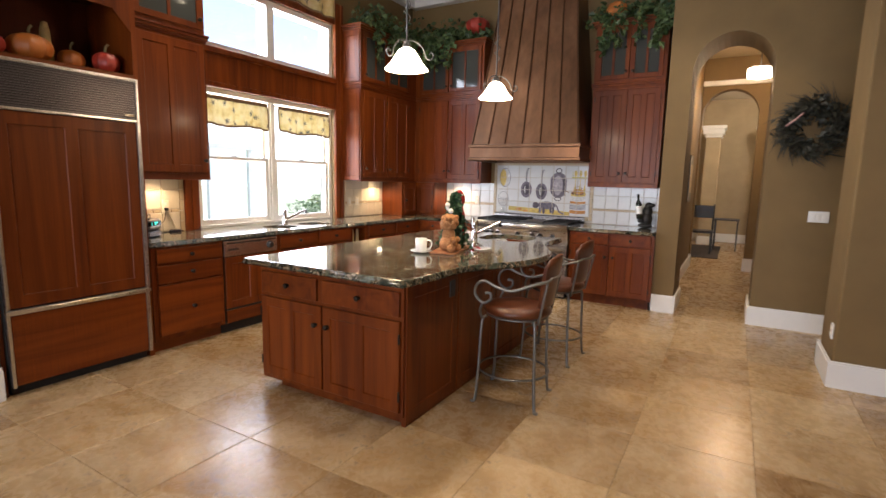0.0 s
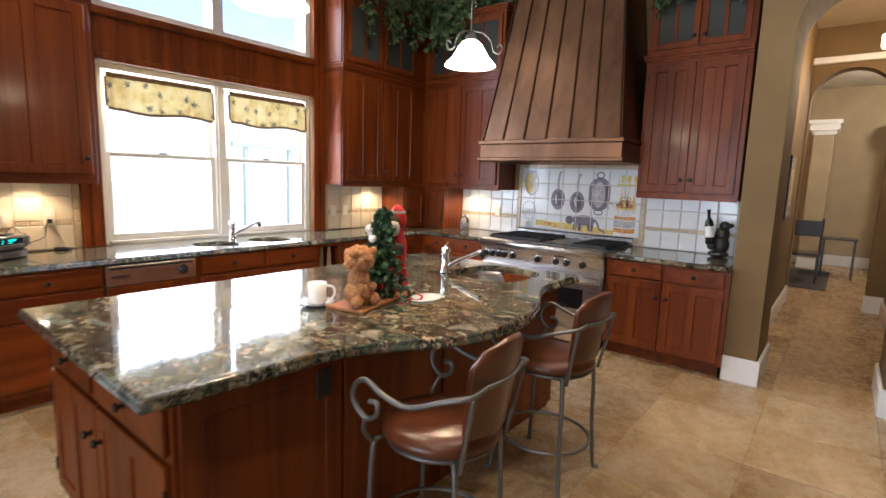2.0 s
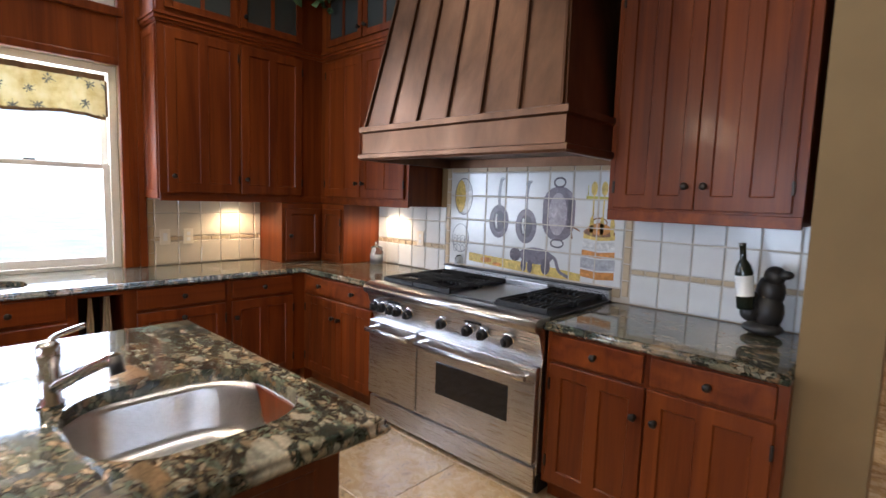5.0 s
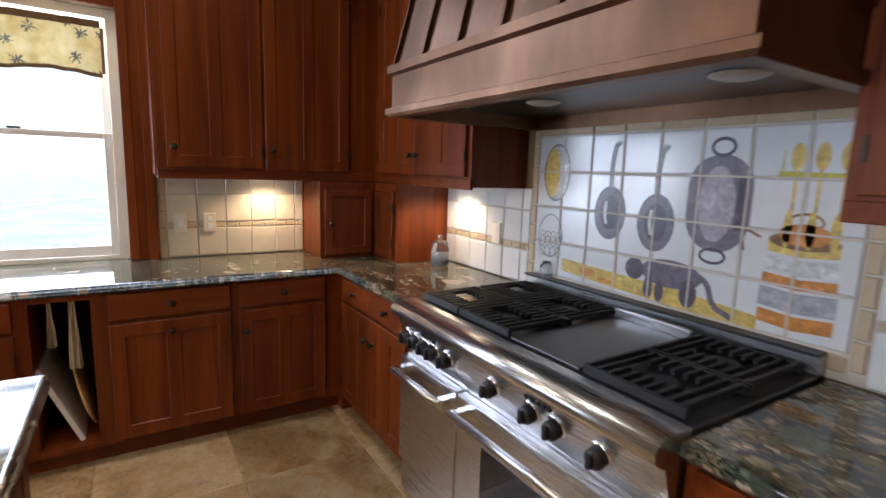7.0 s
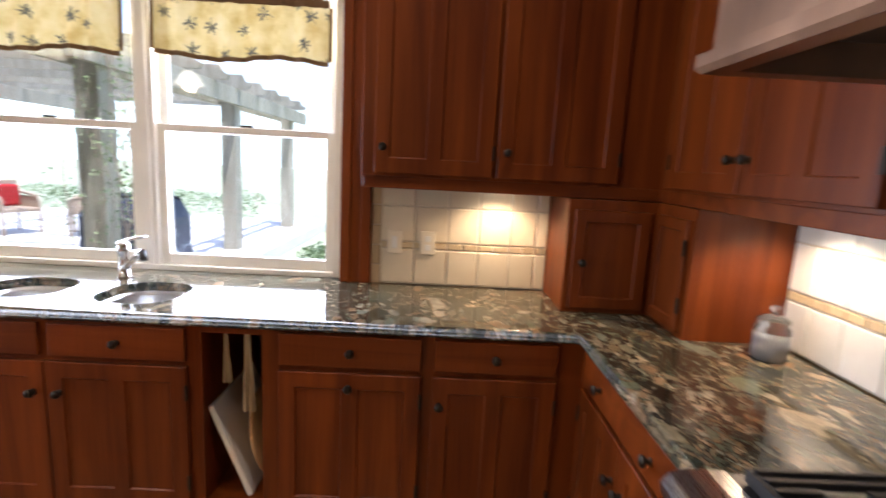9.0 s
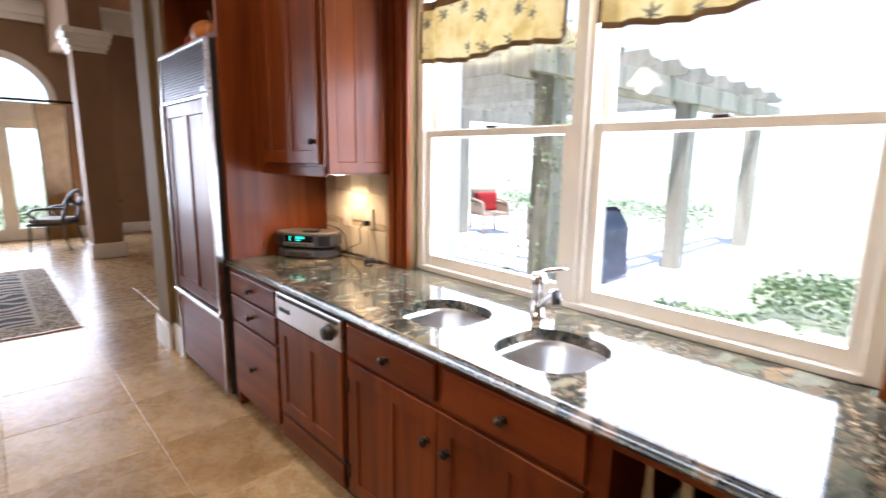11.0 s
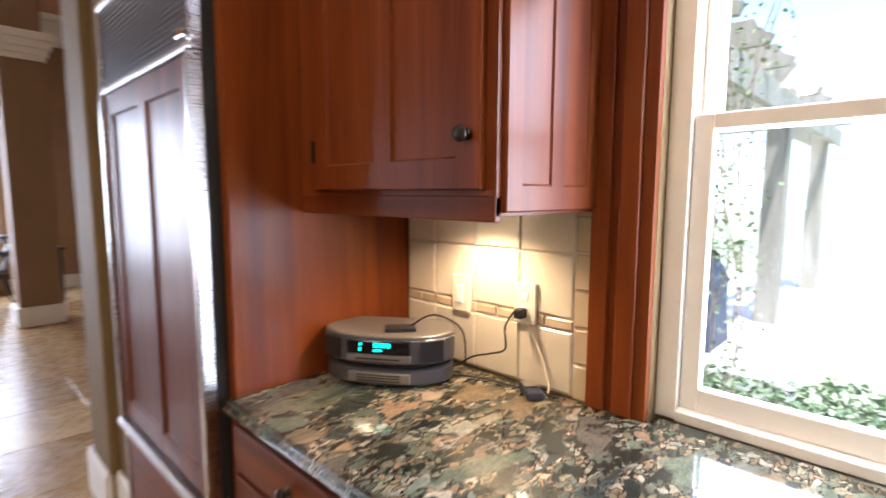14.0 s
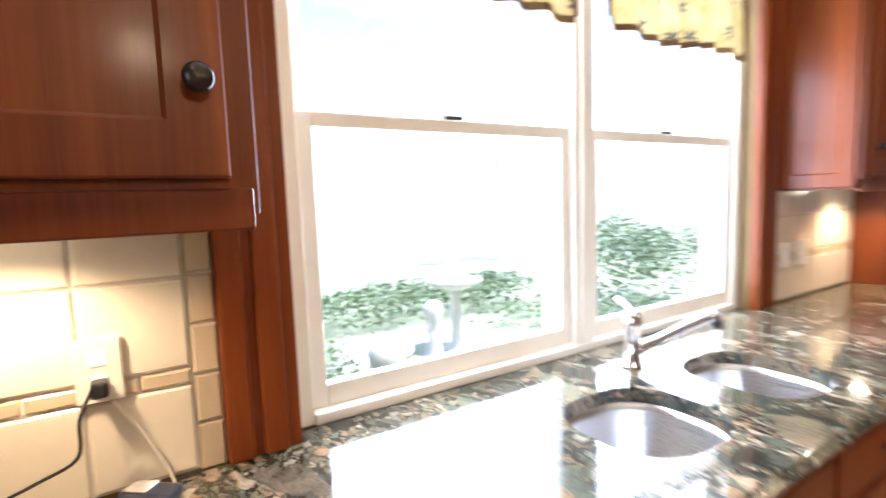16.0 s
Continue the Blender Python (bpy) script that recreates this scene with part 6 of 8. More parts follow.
def tabletop_tree():
    x, y, z = -1.66, 3.245, TOP + 0.017
    t = thing("holiday_tree", (x, y, z), "small artificial pine tree with white and red trimmings", "tree")
    rnd = random.Random(9)
    b = bmesh.new()
    tube(b, [(x, y, z), (x, y, z + 0.41)], [0.012, 0.004], 8)
    lathe(b, [(0, z), (0.05, z), (0.045, z + 0.03), (0, z + 0.032)], 14, pose(x, y, 0))
    part("trunk", b, BRONZE, t)
    b = bmesh.new()
    for k in range(95):
        s = (k / 95)
        r = 0.125 * (1 - s) + 0.02
        a = k * 2.4
        c = Vector((x, y, z + 0.03 + 0.40 * s))
        tip = c + Vector((r * math.cos(a), r * math.sin(a), -0.02 + 0.02 * rnd.random()))
        for q in range(16):
            f = rnd.uniform(0.15, 1.0)
            p = c.lerp(tip, f)
            leaves(b, rnd, [p], 0.036, 0.1)
    part("foliage", b, PINE, t)
    for dx, dy, dz, r, mm in ((-0.05, -0.02, 0.31, 0.022, COTTON), (-0.035, -0.05, 0.335, 0.02, COTTON), (0.0, -0.06, 0.29, 0.02, COTTON), (0.07, 0.0, 0.14, 0.014, RED_CLOTH), (0.06, -0.05, 0.06, 0.014, RED_CLOTH)):
        b = bmesh.new()
        ball(b, (x + dx, y + dy, z + dz), r)
        part("ornament", b, mm, t)


COTTON = plaster("white_cotton", (0.75, 0.75, 0.74), 0.1, 60, 0.95)
RED_CLOTH = plaster("red_felt", (0.36, 0.012, 0.014), 0.35, 35, 0.9)
DARK_FUR = plaster("dark_brown_fur", (0.07, 0.04, 0.03), 0.5, 70, 0.95)
GREY_FUR = plaster("grey_fur", (0.42, 0.4, 0.38), 0.35, 70, 0.95)
tabletop_tree()
b_ = bmesh.new()
lathe(b_, [(0, 0), (0.062, 0), (0.058, 0.05), (0.045, 0.16), (0.048, 0.23), (0.032, 0.28), (0.03, 0.30), (0.04, 0.325), (0.045, 0.35), (0.036, 0.385), (0.015, 0.41), (0, 0.415)], 18, Matrix.Translation((-1.71, 3.41, TOP + 0.001)) @ Matrix.Diagonal((1.05, 1.05, 1.12, 1)))
for mi_, c_, r_, sz_ in ((1, (-1.71, 3.385, TOP + 0.385), 0.040, 1.0), (2, (-1.695, 3.365, TOP + 0.345), 0.034, 1.3), (2, (-1.71, 3.41, TOP + 0.425), 0.043, 0.4), (1, (-1.67, 3.38, TOP + 0.24), 0.03, 1.0), (2, (-1.71, 3.41, TOP + 0.03), 0.075, 0.35)):
    k_ = len(b_.faces)
    ball(b_, c_, r_, 1, 1, sz_)
    b_.faces.ensure_lookup_table()
    for f_ in b_.faces[k_:]:
        f_.material_index = mi_
solid("holiday_figure", b_, [RED_CLOTH, DARK_FUR, GREY_FUR], "tall red felt holiday figurine behind the little tree", "figurine")
b_ = bmesh.new()
lathe(b_, [(0, 0), (0.07, 0.0), (0.075, 0.006), (0.06, 0.008), (0, 0.005)], 20, Matrix.Translation((-1.50, 3.41, TOP + 0.001)) @ Matrix.Diagonal((1.0, 1.4, 1, 1)))
solid("holiday_plate", b_, WHITE, "small white dish with red edging", "plate")
b_ = bmesh.new()
tube(b_, smooth_path([(-1.55, 3.31, TOP + 0.006), (-1.48, 3.33, TOP + 0.006), (-1.51, 3.39, TOP + 0.012), (-1.57, 3.42, TOP + 0.006)], 5), 0.006, 6)
solid("red_ribbon", b_, RED_CLOTH, "curl of red ribbon on the granite", "ribbon")


# ---- pumpkins, garlands, wreath ----
PUMPKIN = plaster("orange_pumpkin", (0.42, 0.13, 0.02), 0.2, 9, 0.5)
RED_GOURD = plaster("red_gourd", (0.32, 0.03, 0.015), 0.25, 9, 0.45)
STRIPED = plaster("pale_gourd", (0.42, 0.3, 0.12), 0.3, 14, 0.5)
STEM = plaster("dry_stem", (0.2, 0.15, 0.07), 0.2, 30, 0.9)


def pumpkin(x, y, z, r, squash, material, label, ribs=9):
    t = thing("pumpkin", (x, y, z), label, "pumpkin", "pumpkins")
    b = bmesh.new()
    n, k = ribs * 6, 10
    rows = []
    for j in range(k + 1):
        a = math.pi * j / k
        rr = math.sin(a) ** 0.8 * r if 0 < j < k else 0.006
        zz = z + r * squash - math.cos(a) * r * squash
        rows.append([b.verts.new((x + rr * (1 - 0.10 * abs(math.cos(ribs * i * math.pi / n))) * math.cos(2 * math.pi * i / n),
                                  y + rr * (1 - 0.10 * abs(math.cos(ribs * i * math.pi / n))) * math.sin(2 * math.pi * i / n), zz)) for i in range(n)])
    for r0, r1 in zip(rows, rows[1:]):
        for i in range(n):
            f = b.faces.new((r0[i], r0[(i + 1) % n], r1[(i + 1) % n], r1[i]))
            f.smooth = True
    b.faces.new(rows[0])
    b.faces.new(rows[-1])
    part("flesh", b, material, t)
    b = bmesh.new()
    h = z + 2 * r * squash
    tube(b, smooth_path([(x, y, h - 0.01), (x + 0.005, y, h + 0.03), (x + 0.02, y + 0.012, h + 0.055)], 3), 0.009, 8)
    part("stem", b, STEM, t)


pumpkin(-3.90, 1.42, 2.176, 0.13, 0.68, PUMPKIN, "fat orange pumpkin in the niche over the refrigerator")
pumpkin(-3.86, 1.865, 2.176, 0.09, 0.85, RED_GOURD, "red ribbed gourd in the niche over the refrigerator")
pumpkin(-3.95, 1.68, 2.176, 0.085, 0.8, PUMPKIN, "small dull orange gourd in the niche")
pumpkin(-3.90, 1.19, 2.176, 0.10, 0.7, RED_GOURD, "dark red pumpkin in the niche over the refrigerator")
b_ = bmesh.new()
lathe(b_, [(0, 0), (0.035, 0.0), (0.045, 0.05), (0.036, 0.14), (0.03, 0.25), (0.02, 0.3), (0, 0.31)], 14, pose(-4.02, 1.56, 2.176))
solid("tall_gourd", b_, STRIPED, "tall pale striped gourd standing in the niche", "gourd")
pumpkin(-3.12, 6.42, 3.5, 0.17, 0.62, RED_GOURD, "large red gourd on top of the wall cabinet")
pumpkin(-1.22, 6.42, 3.45, 0.13, 0.75, PUMPKIN, "orange pumpkin on top of the wall cabinet")


def garland(points, count, spread, hang, seed, label):
    rnd = random.Random(seed)
    path = smooth_path(points, 8)
    t = thing("ivy_garland", path[len(path) // 2], label, "plant", "ivy garlands")
    b = bmesh.new()
    pts = []
    for k in range(count):
        p = rnd.choice(path)
        pts.append(p + Vector((rnd.gauss(0, spread), rnd.gauss(0, spread * 0.6), abs(rnd.gauss(0, spread * 0.9)))))
    vines = []
    for k in range(hang):
        p = rnd.choice(path)
        y_off = -0.26 if abs(points[0][1] - points[-1][1]) < 0.2 else 0
        x_off = 0.0 if y_off else 0.2
        q = p + Vector((x_off + rnd.uniform(0, 0.05), y_off - rnd.uniform(0, 0.05), 0.02))
        length = rnd.uniform(0.15, 0.5)
        vine = [p, q] + [q + Vector((rnd.uniform(-0.03, 0.03), rnd.uniform(-0.03, 0.0), -length * j / 4)) for j in range(1, 5)]
        vines.append(vine)
        for s in smooth_path(vine, 6):
            for _ in range(2):
                pts.append(s + Vector((rnd.gauss(0, 0.025), rnd.gauss(0, 0.02), rnd.gauss(0, 0.02))))
    leaves(b, rnd, pts, 0.08, 0.5)
    part("foliage", b, IVY, t)
    b = bmesh.new()
    tube(b, path, 0.008, 6)
    for v in vines:
        tube(b, smooth_path(v, 3), 0.003, 5)
    part("stems", b, STEM, t)


ZT = 3.40
garland([(-4.2, 5.1, ZT), (-4.2, 5.6, ZT + 0.05), (-4.15, 6.2, ZT), (-4.0, 6.4, ZT)], 620, 0.14, 10, 21, "ivy garland trailing over the cabinet tops")
garland([(-4.0, 6.42, ZT), (-3.6, 6.42, ZT + 0.06), (-3.0, 6.42, ZT)], 620, 0.13, 10, 22, "ivy garland trailing over the cabinet beside the hood")
garland([(-1.4, 6.42, ZT), (-1.0, 6.42, ZT + 0.05), (-0.65, 6.42, ZT)], 520, 0.12, 8, 23, "ivy garland trailing over the cabinet by the arch")


def wreath():
    x, y, z = 0.81, 5.90, 2.03
    t = thing("wreath", (x, y, z), "dark dried twig wreath hanging on the wall", "wreath")
    rnd = random.Random(31)
    b = bmesh.new()
    for k in range(330):
        a = rnd.uniform(0, 6.283)
        r = rnd.gauss(0.2, 0.045)
        p = Vector((x + r * math.cos(a), y + rnd.uniform(-0.06, 0.04), z + r * math.sin(a)))
        d = Vector((math.cos(a) * 0.8 - math.sin(a), rnd.uniform(-0.5, 0.2), math.sin(a) * 0.8 + math.cos(a))).normalized() * rnd.uniform(0.08, 0.2)
        tube(b, [p, p + d * 0.6 + Vector((0, 0, rnd.uniform(-0.01, 0.01))), p + d], [0.004, 0.003, 0.001], 4)
    part("twig_tangle", b, DRY_WREATH, t)
    b = bmesh.new()
    pts = [Vector((x + rnd.gauss(0.2, 0.05) * math.cos(a), y + rnd.uniform(-0.07, 0.03), z + rnd.gauss(0.2, 0.05) * math.sin(a))) for a in (rnd.uniform(0, 6.283) for _ in range(700))]
    leaves(b, rnd, pts, 0.07, 0.1)
    part("leaves", b, DRY_WREATH, t)
    b = bmesh.new()
    tube(b, smooth_path([(x - 0.22, y - 0.08, z + 0.02), (x - 0.15, y - 0.1, z + 0.08), (x - 0.09, y - 0.09, z + 0.14)], 4), 0.012, 6)
    part("ribbon", b, RIBBON, t, "mauve ribbon")


RIBBON = plaster("mauve_ribbon", (0.3, 0.17, 0.16), 0.2, 30, 0.7)
wreath()


def wall_switch():
    t = thing("light_switch", (0.95, 5.955, 1.175), "white three-gang light switch on the wall", "switch")
    part("plate", box(0.865, 1.035, 5.946, 5.958, 1.12, 1.23, 0.003), WHITE, t)
    for i in range(3):
        part("rocker", box(0.885 + i * 0.05, 0.915 + i * 0.05, 5.941, 5.947, 1.145, 1.205, 0.002), WHITE, t)
    t = thing("outlet", (0.945, 4.5, 0.4), "white outlet plate on the pier", "outlet")
    part("plate", box(0.937, 0.949, 4.42, 4.49, 0.34, 0.46, 0.003), WHITE, t)
    for z in (0.375, 0.425):
        part("socket", box(0.933, 0.938, 4.44, 4.47, z - 0.015, z + 0.015, 0.002), PLATE, t)


wall_switch()


# ---- living room ----
def french_window(a, b, index):
    t = thing("french_door", ((a + b) / 2, -6.31, 0), "white french doors under an arched fanlight", "door", "french doors")
    t["kind"] = "structure"
    c, r = (a + b) / 2, (b - a) / 2
    bm = bmesh.new()
    y0, y1 = -6.36, -6.24
    bx(bm, a, a + 0.07, y0, y1, 0, DOOR_TOP)
    bx(bm, b - 0.07, b, y0, y1, 0, DOOR_TOP)
    bx(bm, a + 0.07, b - 0.07, y0, y1, 2.02, DOOR_TOP, 0.01)
    bx(bm, a + 0.07, b - 0.07, y0 - 0.0, y1 + 0.02, 2.24, DOOR_TOP, 0.008)
    part("frame", bm, TRIM, t)
    for u0, u1 in ((a + 0.07, c), (c, b - 0.07)):
        s = bmesh.new()
        k = 0.10
        bx(s, u0, u0 + k, y0 + 0.03, y1 - 0.03, 0.0, 2.02, 0.004)
        bx(s, u1 - k, u1, y0 + 0.03, y1 - 0.03, 0.0, 2.02, 0.004)
        bx(s, u0 + k, u1 - k, y0 + 0.03, y1 - 0.03, 0.0, 0.20, 0.004)
        bx(s, u0 + k, u1 - k, y0 + 0.03, y1 - 0.03, 1.90, 2.02, 0.004)
        d = part("door_leaf", s, TRIM, t)
        p = part("pane", box(u0 + k - 0.004, u1 - k + 0.004, -6.302, -6.298, 0.19, 1.91), PANE, d)
        p.visible_shadow = False
    bm = bmesh.new()
    n = 24
    prev = None
    for i in range(n + 1):
        an = math.pi * i / n
        ring = []
        for rr, yy in ((r - 0.03, -6.2), (r - 0.03, -6.17), (r + 0.09, -6.17), (r + 0.09, -6.2)):
            ring.append(bm.verts.new((c - rr * math.cos(an), yy, DOOR_TOP + rr * math.sin(an))))
        if prev:
            for q in range(4):
                bm.faces.new((prev[q], prev[(q + 1) % 4], ring[(q + 1) % 4], ring[q]))
        prev = ring
    part("arch_trim", bm, TRIM, t, "white arched trim")
    part("keystone", box(c - 0.07, c + 0.07, -6.2, -6.15, DOOR_TOP + r + 0.02, DOOR_TOP + r + 0.13, 0.008), TRIM, t)
    bm = bmesh.new()
    pts = [(c - (r - 0.03) * math.cos(math.pi * i / n), DOOR_TOP + (r - 0.03) * math.sin(math.pi * i / n)) for i in range(n + 1)]
    bm.faces.new([bm.verts.new((x, -6.3, z)) for x, z in pts])
    p = part("fanlight", bm, PANE, t)
    p.visible_shadow = False


for i_, (a_, b_2) in enumerate(ARCHES):
    french_window(a_, b_2, i_)

GOLD_CLOTH = plaster("gold_brown_drapery", (0.38, 0.23, 0.08), 0.2, 7, 0.8)
DARK_TRIM = mat("dark_tassel_trim", (0.05, 0.03, 0.015), 0.9)


def drape(x0, x1, seed):
    t = thing("curtain", ((x0 + x1) / 2, -6.05, 0), "floor length gold-brown drape with dark tassel edge", "curtain", "living room drapes")
    rnd = random.Random(seed)
    bm = bmesh.new()
    n, k = 60, 14
    rows = []
    for j in range(k + 1):
        s = j / k
        z = 2.30 * (1 - s) + 0.004
        pinch = 1 - 0.10 * math.sin(s * math.pi) + (0.12 if s > 0.93 else 0)
        rows.append([bm.verts.new(((x0 + x1) / 2 + (x1 - x0) / 2 * pinch * (-1 + 2 * i / n), -6.04 + 0.035 * math.sin(i * 0.75 + seed) * (0.7 + 0.3 * s) + (0.03 * rnd.random() if s > 0.95 else 0), z)) for i in range(n + 1)])
    edges = [[r[0].co.copy() for r in rows], [r[-1].co.copy() for r in rows]]
    for r0, r1 in zip(rows, rows[1:]):
        for i in range(n):
            f = bm.faces.new((r0[i], r0[i + 1], r1[i + 1], r1[i]))
            f.smooth = True
    o = part("cloth", bm, GOLD_CLOTH, t)
    for e in edges:
        b = bmesh.new()
        pts = []
        for q in range(120):
            f = q / 119 * (len(e) - 1)
            p = e[int(f)].lerp(e[min(int(f) + 1, len(e) - 1)], f - int(f))
            pts.append((p.x, p.y + 0.01, max(p.z, 0.02)))
        tube(b, pts, [0.017 if q % 3 else 0.007 for q in range(120)], 6)
        part("tassel_edge", b, DARK_TRIM, t, "dark beaded tassel edge")


for k_, (u_, v_) in enumerate(((-3.93, -3.50), (-2.49, -1.90), (-0.85, -0.17), (0.93, 1.48))):
    drape(u_, v_, k_ + 1)
b_ = bmesh.new()
tube(b_, [(-4.1, -6.06, 2.36), (1.5, -6.06, 2.36)], 0.022, 10)
solid("curtain_rod", b_, BRONZE, "long dark curtain rod under the fanlights", "rod")


def make_zebra():
    m = mat("zebra_pattern_wool", (0.5, 0.45, 0.35), 0.95)
    n, l, b = nodes_of(m)
    tc = n.new("ShaderNodeTexCoord")
    sep = n.new("ShaderNodeSeparateXYZ")
    l.new(tc.outputs["Object"], sep.inputs[0])
    ax = n.new("ShaderNodeMath")
    ax.operation = "ABSOLUTE"
    l.new(sep.outputs[0], ax.inputs[0])
    cmb = n.new("ShaderNodeCombineXYZ")
    mu = n.new("ShaderNodeMath")
    mu.operation = "MULTIPLY"
    mu.inputs[1].default_value = 0.9
    l.new(ax.outputs[0], mu.inputs[0])
    l.new(mu.outputs[0], cmb.inputs[0])
    l.new(sep.outputs[1], cmb.inputs[1])
    # wavering bands that bend round slow swirls, the same on both sides of the spine
    swirl = noise_tex(m, cmb.outputs[0], 2.6, 1, 0.5)
    a1, a2, sn = n.new("ShaderNodeMath"), n.new("ShaderNodeMath"), n.new("ShaderNodeMath")
    a1.operation, a2.operation, sn.operation = "MULTIPLY", "MULTIPLY_ADD", "SINE"
    a1.inputs[1].default_value = 17.0
    a2.inputs[1].default_value = 40.0
    l.new(swirl, a1.inputs[0])
    l.new(sep.outputs[1], a2.inputs[0])
    l.new(a1.outputs[0], a2.inputs[2])
    l.new(a2.outputs[0], sn.inputs[0])
    c = ramp(m, sn.outputs[0], [(0.02, (0.02, 0.018, 0.016)), (0.2, (0.5, 0.44, 0.35))])
    set_color(m, c)
    bump(m, noise_tex(m, tc.outputs["Object"], 200, 2), 0.3, 0.004)
    return m


IVORY_WOOL = plaster("ivory_wool", (0.46, 0.41, 0.32), 0.15, 60, 0.95)


def make_leopard():
    m = mat("leopard_pattern_wool", (0.4, 0.32, 0.2), 0.95)
    n, l, b = nodes_of(m)
    v = coords(m)
    vo = n.new("ShaderNodeTexVoronoi")
    vo.inputs["Scale"].default_value = 26
    l.new(v, vo.inputs["Vector"])
    set_color(m, ramp(m, vo.outputs["Distance"], [(0.22, (0.3, 0.2, 0.1)), (0.3, (0.03, 0.025, 0.02)), (0.45, (0.03, 0.025, 0.02)), (0.55, (0.47, 0.39, 0.27))]))
    return m


def rug():
    cx, cy = -2.22, -1.82
    t = thing("area_rug", (cx, cy, 0), "large zebra striped rug with a leopard border", "rug")

    def loc(name, x0, x1, y0, y1, z0, z1, mm, label=""):
        ob = new(name, finish(name, box(x0, x1, y0, y1, z0, z1, 0.001), mm))
        ob.parent = t
        return tagged(ob, label) if label else ob
    loc("border", -0.98, 0.98, -1.52, 1.52, 0.002, 0.012, make_leopard(), "leopard spotted border")
    loc("inner_band", -0.74, 0.74, -1.28, 1.28, 0.012, 0.0135, IVORY_WOOL)
    loc("field", -0.70, 0.70, -1.24, 1.24, 0.0135, 0.015, make_zebra(), "zebra striped field")
    loc("spine", -0.025, 0.025, -1.2, 1.2, 0.015, 0.016, BLACK)
    for x0, x1, y0, y1 in ((-1.0, -0.98, -1.54, 1.54), (0.98, 1.0, -1.54, 1.54), (-0.98, 0.98, -1.54, -1.52), (-0.98, 0.98, 1.52, 1.54)):
        loc("edging", x0, x1, y0, y1, 0.002, 0.013, PALE_WOOD)


rug()


def armchair():
    t = thing("armchair", (0, 0, 0), "black carved open-back armchair with a grey seat", "chair")
    for x, y, dx, dy in ((-0.24, -0.22, -0.03, -0.02), (0.24, -0.22, 0.03, -0.02), (-0.22, 0.22, -0.03, 0.09), (0.22, 0.22, 0.03, 0.09)):
        b = bmesh.new()
        tube(b, smooth_path([(x + dx, y + dy, 0), (x + dx * 0.3, y + dy * 0.3, 0.2), (x, y, 0.42)], 4), [0.016] * 4 + [0.02] * 5, 8)
        part("leg", b, BLACK_WOOD, t)
    part("seat_frame", box(-0.27, 0.27, -0.26, 0.25, 0.38, 0.43, 0.01), BLACK_WOOD, t)
    part("seat", box(-0.25, 0.25, -0.24, 0.23, 0.43, 0.49, 0.02), GREY_CLOTH, t, "grey upholstered seat")
    b = bmesh.new()
    pts = [(-0.22, 0.22, 0.43), (-0.25, 0.27, 0.62), (-0.2, 0.33, 0.82), (0, 0.37, 0.92), (0.2, 0.33, 0.82), (0.25, 0.27, 0.62), (0.22, 0.22, 0.43)]
    tube(b, smooth_path(pts, 5), 0.03, 8)
    part("back_hoop", b, BLACK_WOOD, t)
    b = bmesh.new()
    tube(b, smooth_path([(-0.2, 0.33, 0.8), (0, 0.35, 0.7), (0.2, 0.33, 0.8)], 5), 0.035, 8)
    part("back_splat", b, BLACK_WOOD, t)
    for s in (-1, 1):
        b = bmesh.new()
        tube(b, smooth_path([(s * 0.24, 0.28, 0.66), (s * 0.3, 0.1, 0.66), (s * 0.3, -0.12, 0.64), (s * 0.27, -0.2, 0.58), (s * 0.26, -0.14, 0.52), (s * 0.25, -0.1, 0.43)], 5), 0.02, 8)
        part("arm", b, BLACK_WOOD, t)
    t.matrix_basis = pose(-3.5, -5.0, 0, 0, 0, 60)


GREY_CLOTH = plaster("grey_upholstery", (0.22, 0.2, 0.18), 0.15, 30, 0.9)
armchair()


def console_table():
    t = thing("side_table", (-4.25, -5.0, 0), "narrow dark wooden table beside the armchair", "table")
    part("tabletop", box(-4.4, -3.92, -5.3, -4.7, 0.72, 0.76, 0.006), BLACK_WOOD, t)
    part("apron", box(-4.37, -3.96, -5.26, -4.74, 0.62, 0.72), BLACK_WOOD, t)
    for x in (-4.36, -3.97):
        for y in (-5.25, -4.75):
            b = bmesh.new()
            tube(b, smooth_path([(x, y, 0), (x, y, 0.3), (x, y, 0.62)], 3), [0.012, 0.014, 0.016, 0.018, 0.02, 0.022, 0.024], 8)
            part("leg", b, BLACK_WOOD, t)
    solid("book", box(-4.2, -4.0, -5.05, -4.9, 0.7605, 0.79, 0.003), WHITE, "white book lying on the dark table", "book")


console_table()


def picture(name, x, y0, y1, z0, z1):
    t = thing(name, (x, (y0 + y1) / 2, z0), "framed picture with a white mat on the wall", "picture")
    part("frame", box(x, x + 0.025, y0, y1, z0, z1, 0.004), BLACK_WOOD, t)
    part("mat_board", box(x + 0.025, x + 0.028, y0 + 0.03, y1 - 0.03, z0 + 0.03, z1 - 0.03), WHITE, t)
    part("print", box(x + 0.028, x + 0.030, y0 + 0.13, y1 - 0.13, z0 + 0.14, z1 - 0.14), STRIPED, t)


picture("framed_picture", -5.40, -5.75, -5.05, 1.25, 2.15)


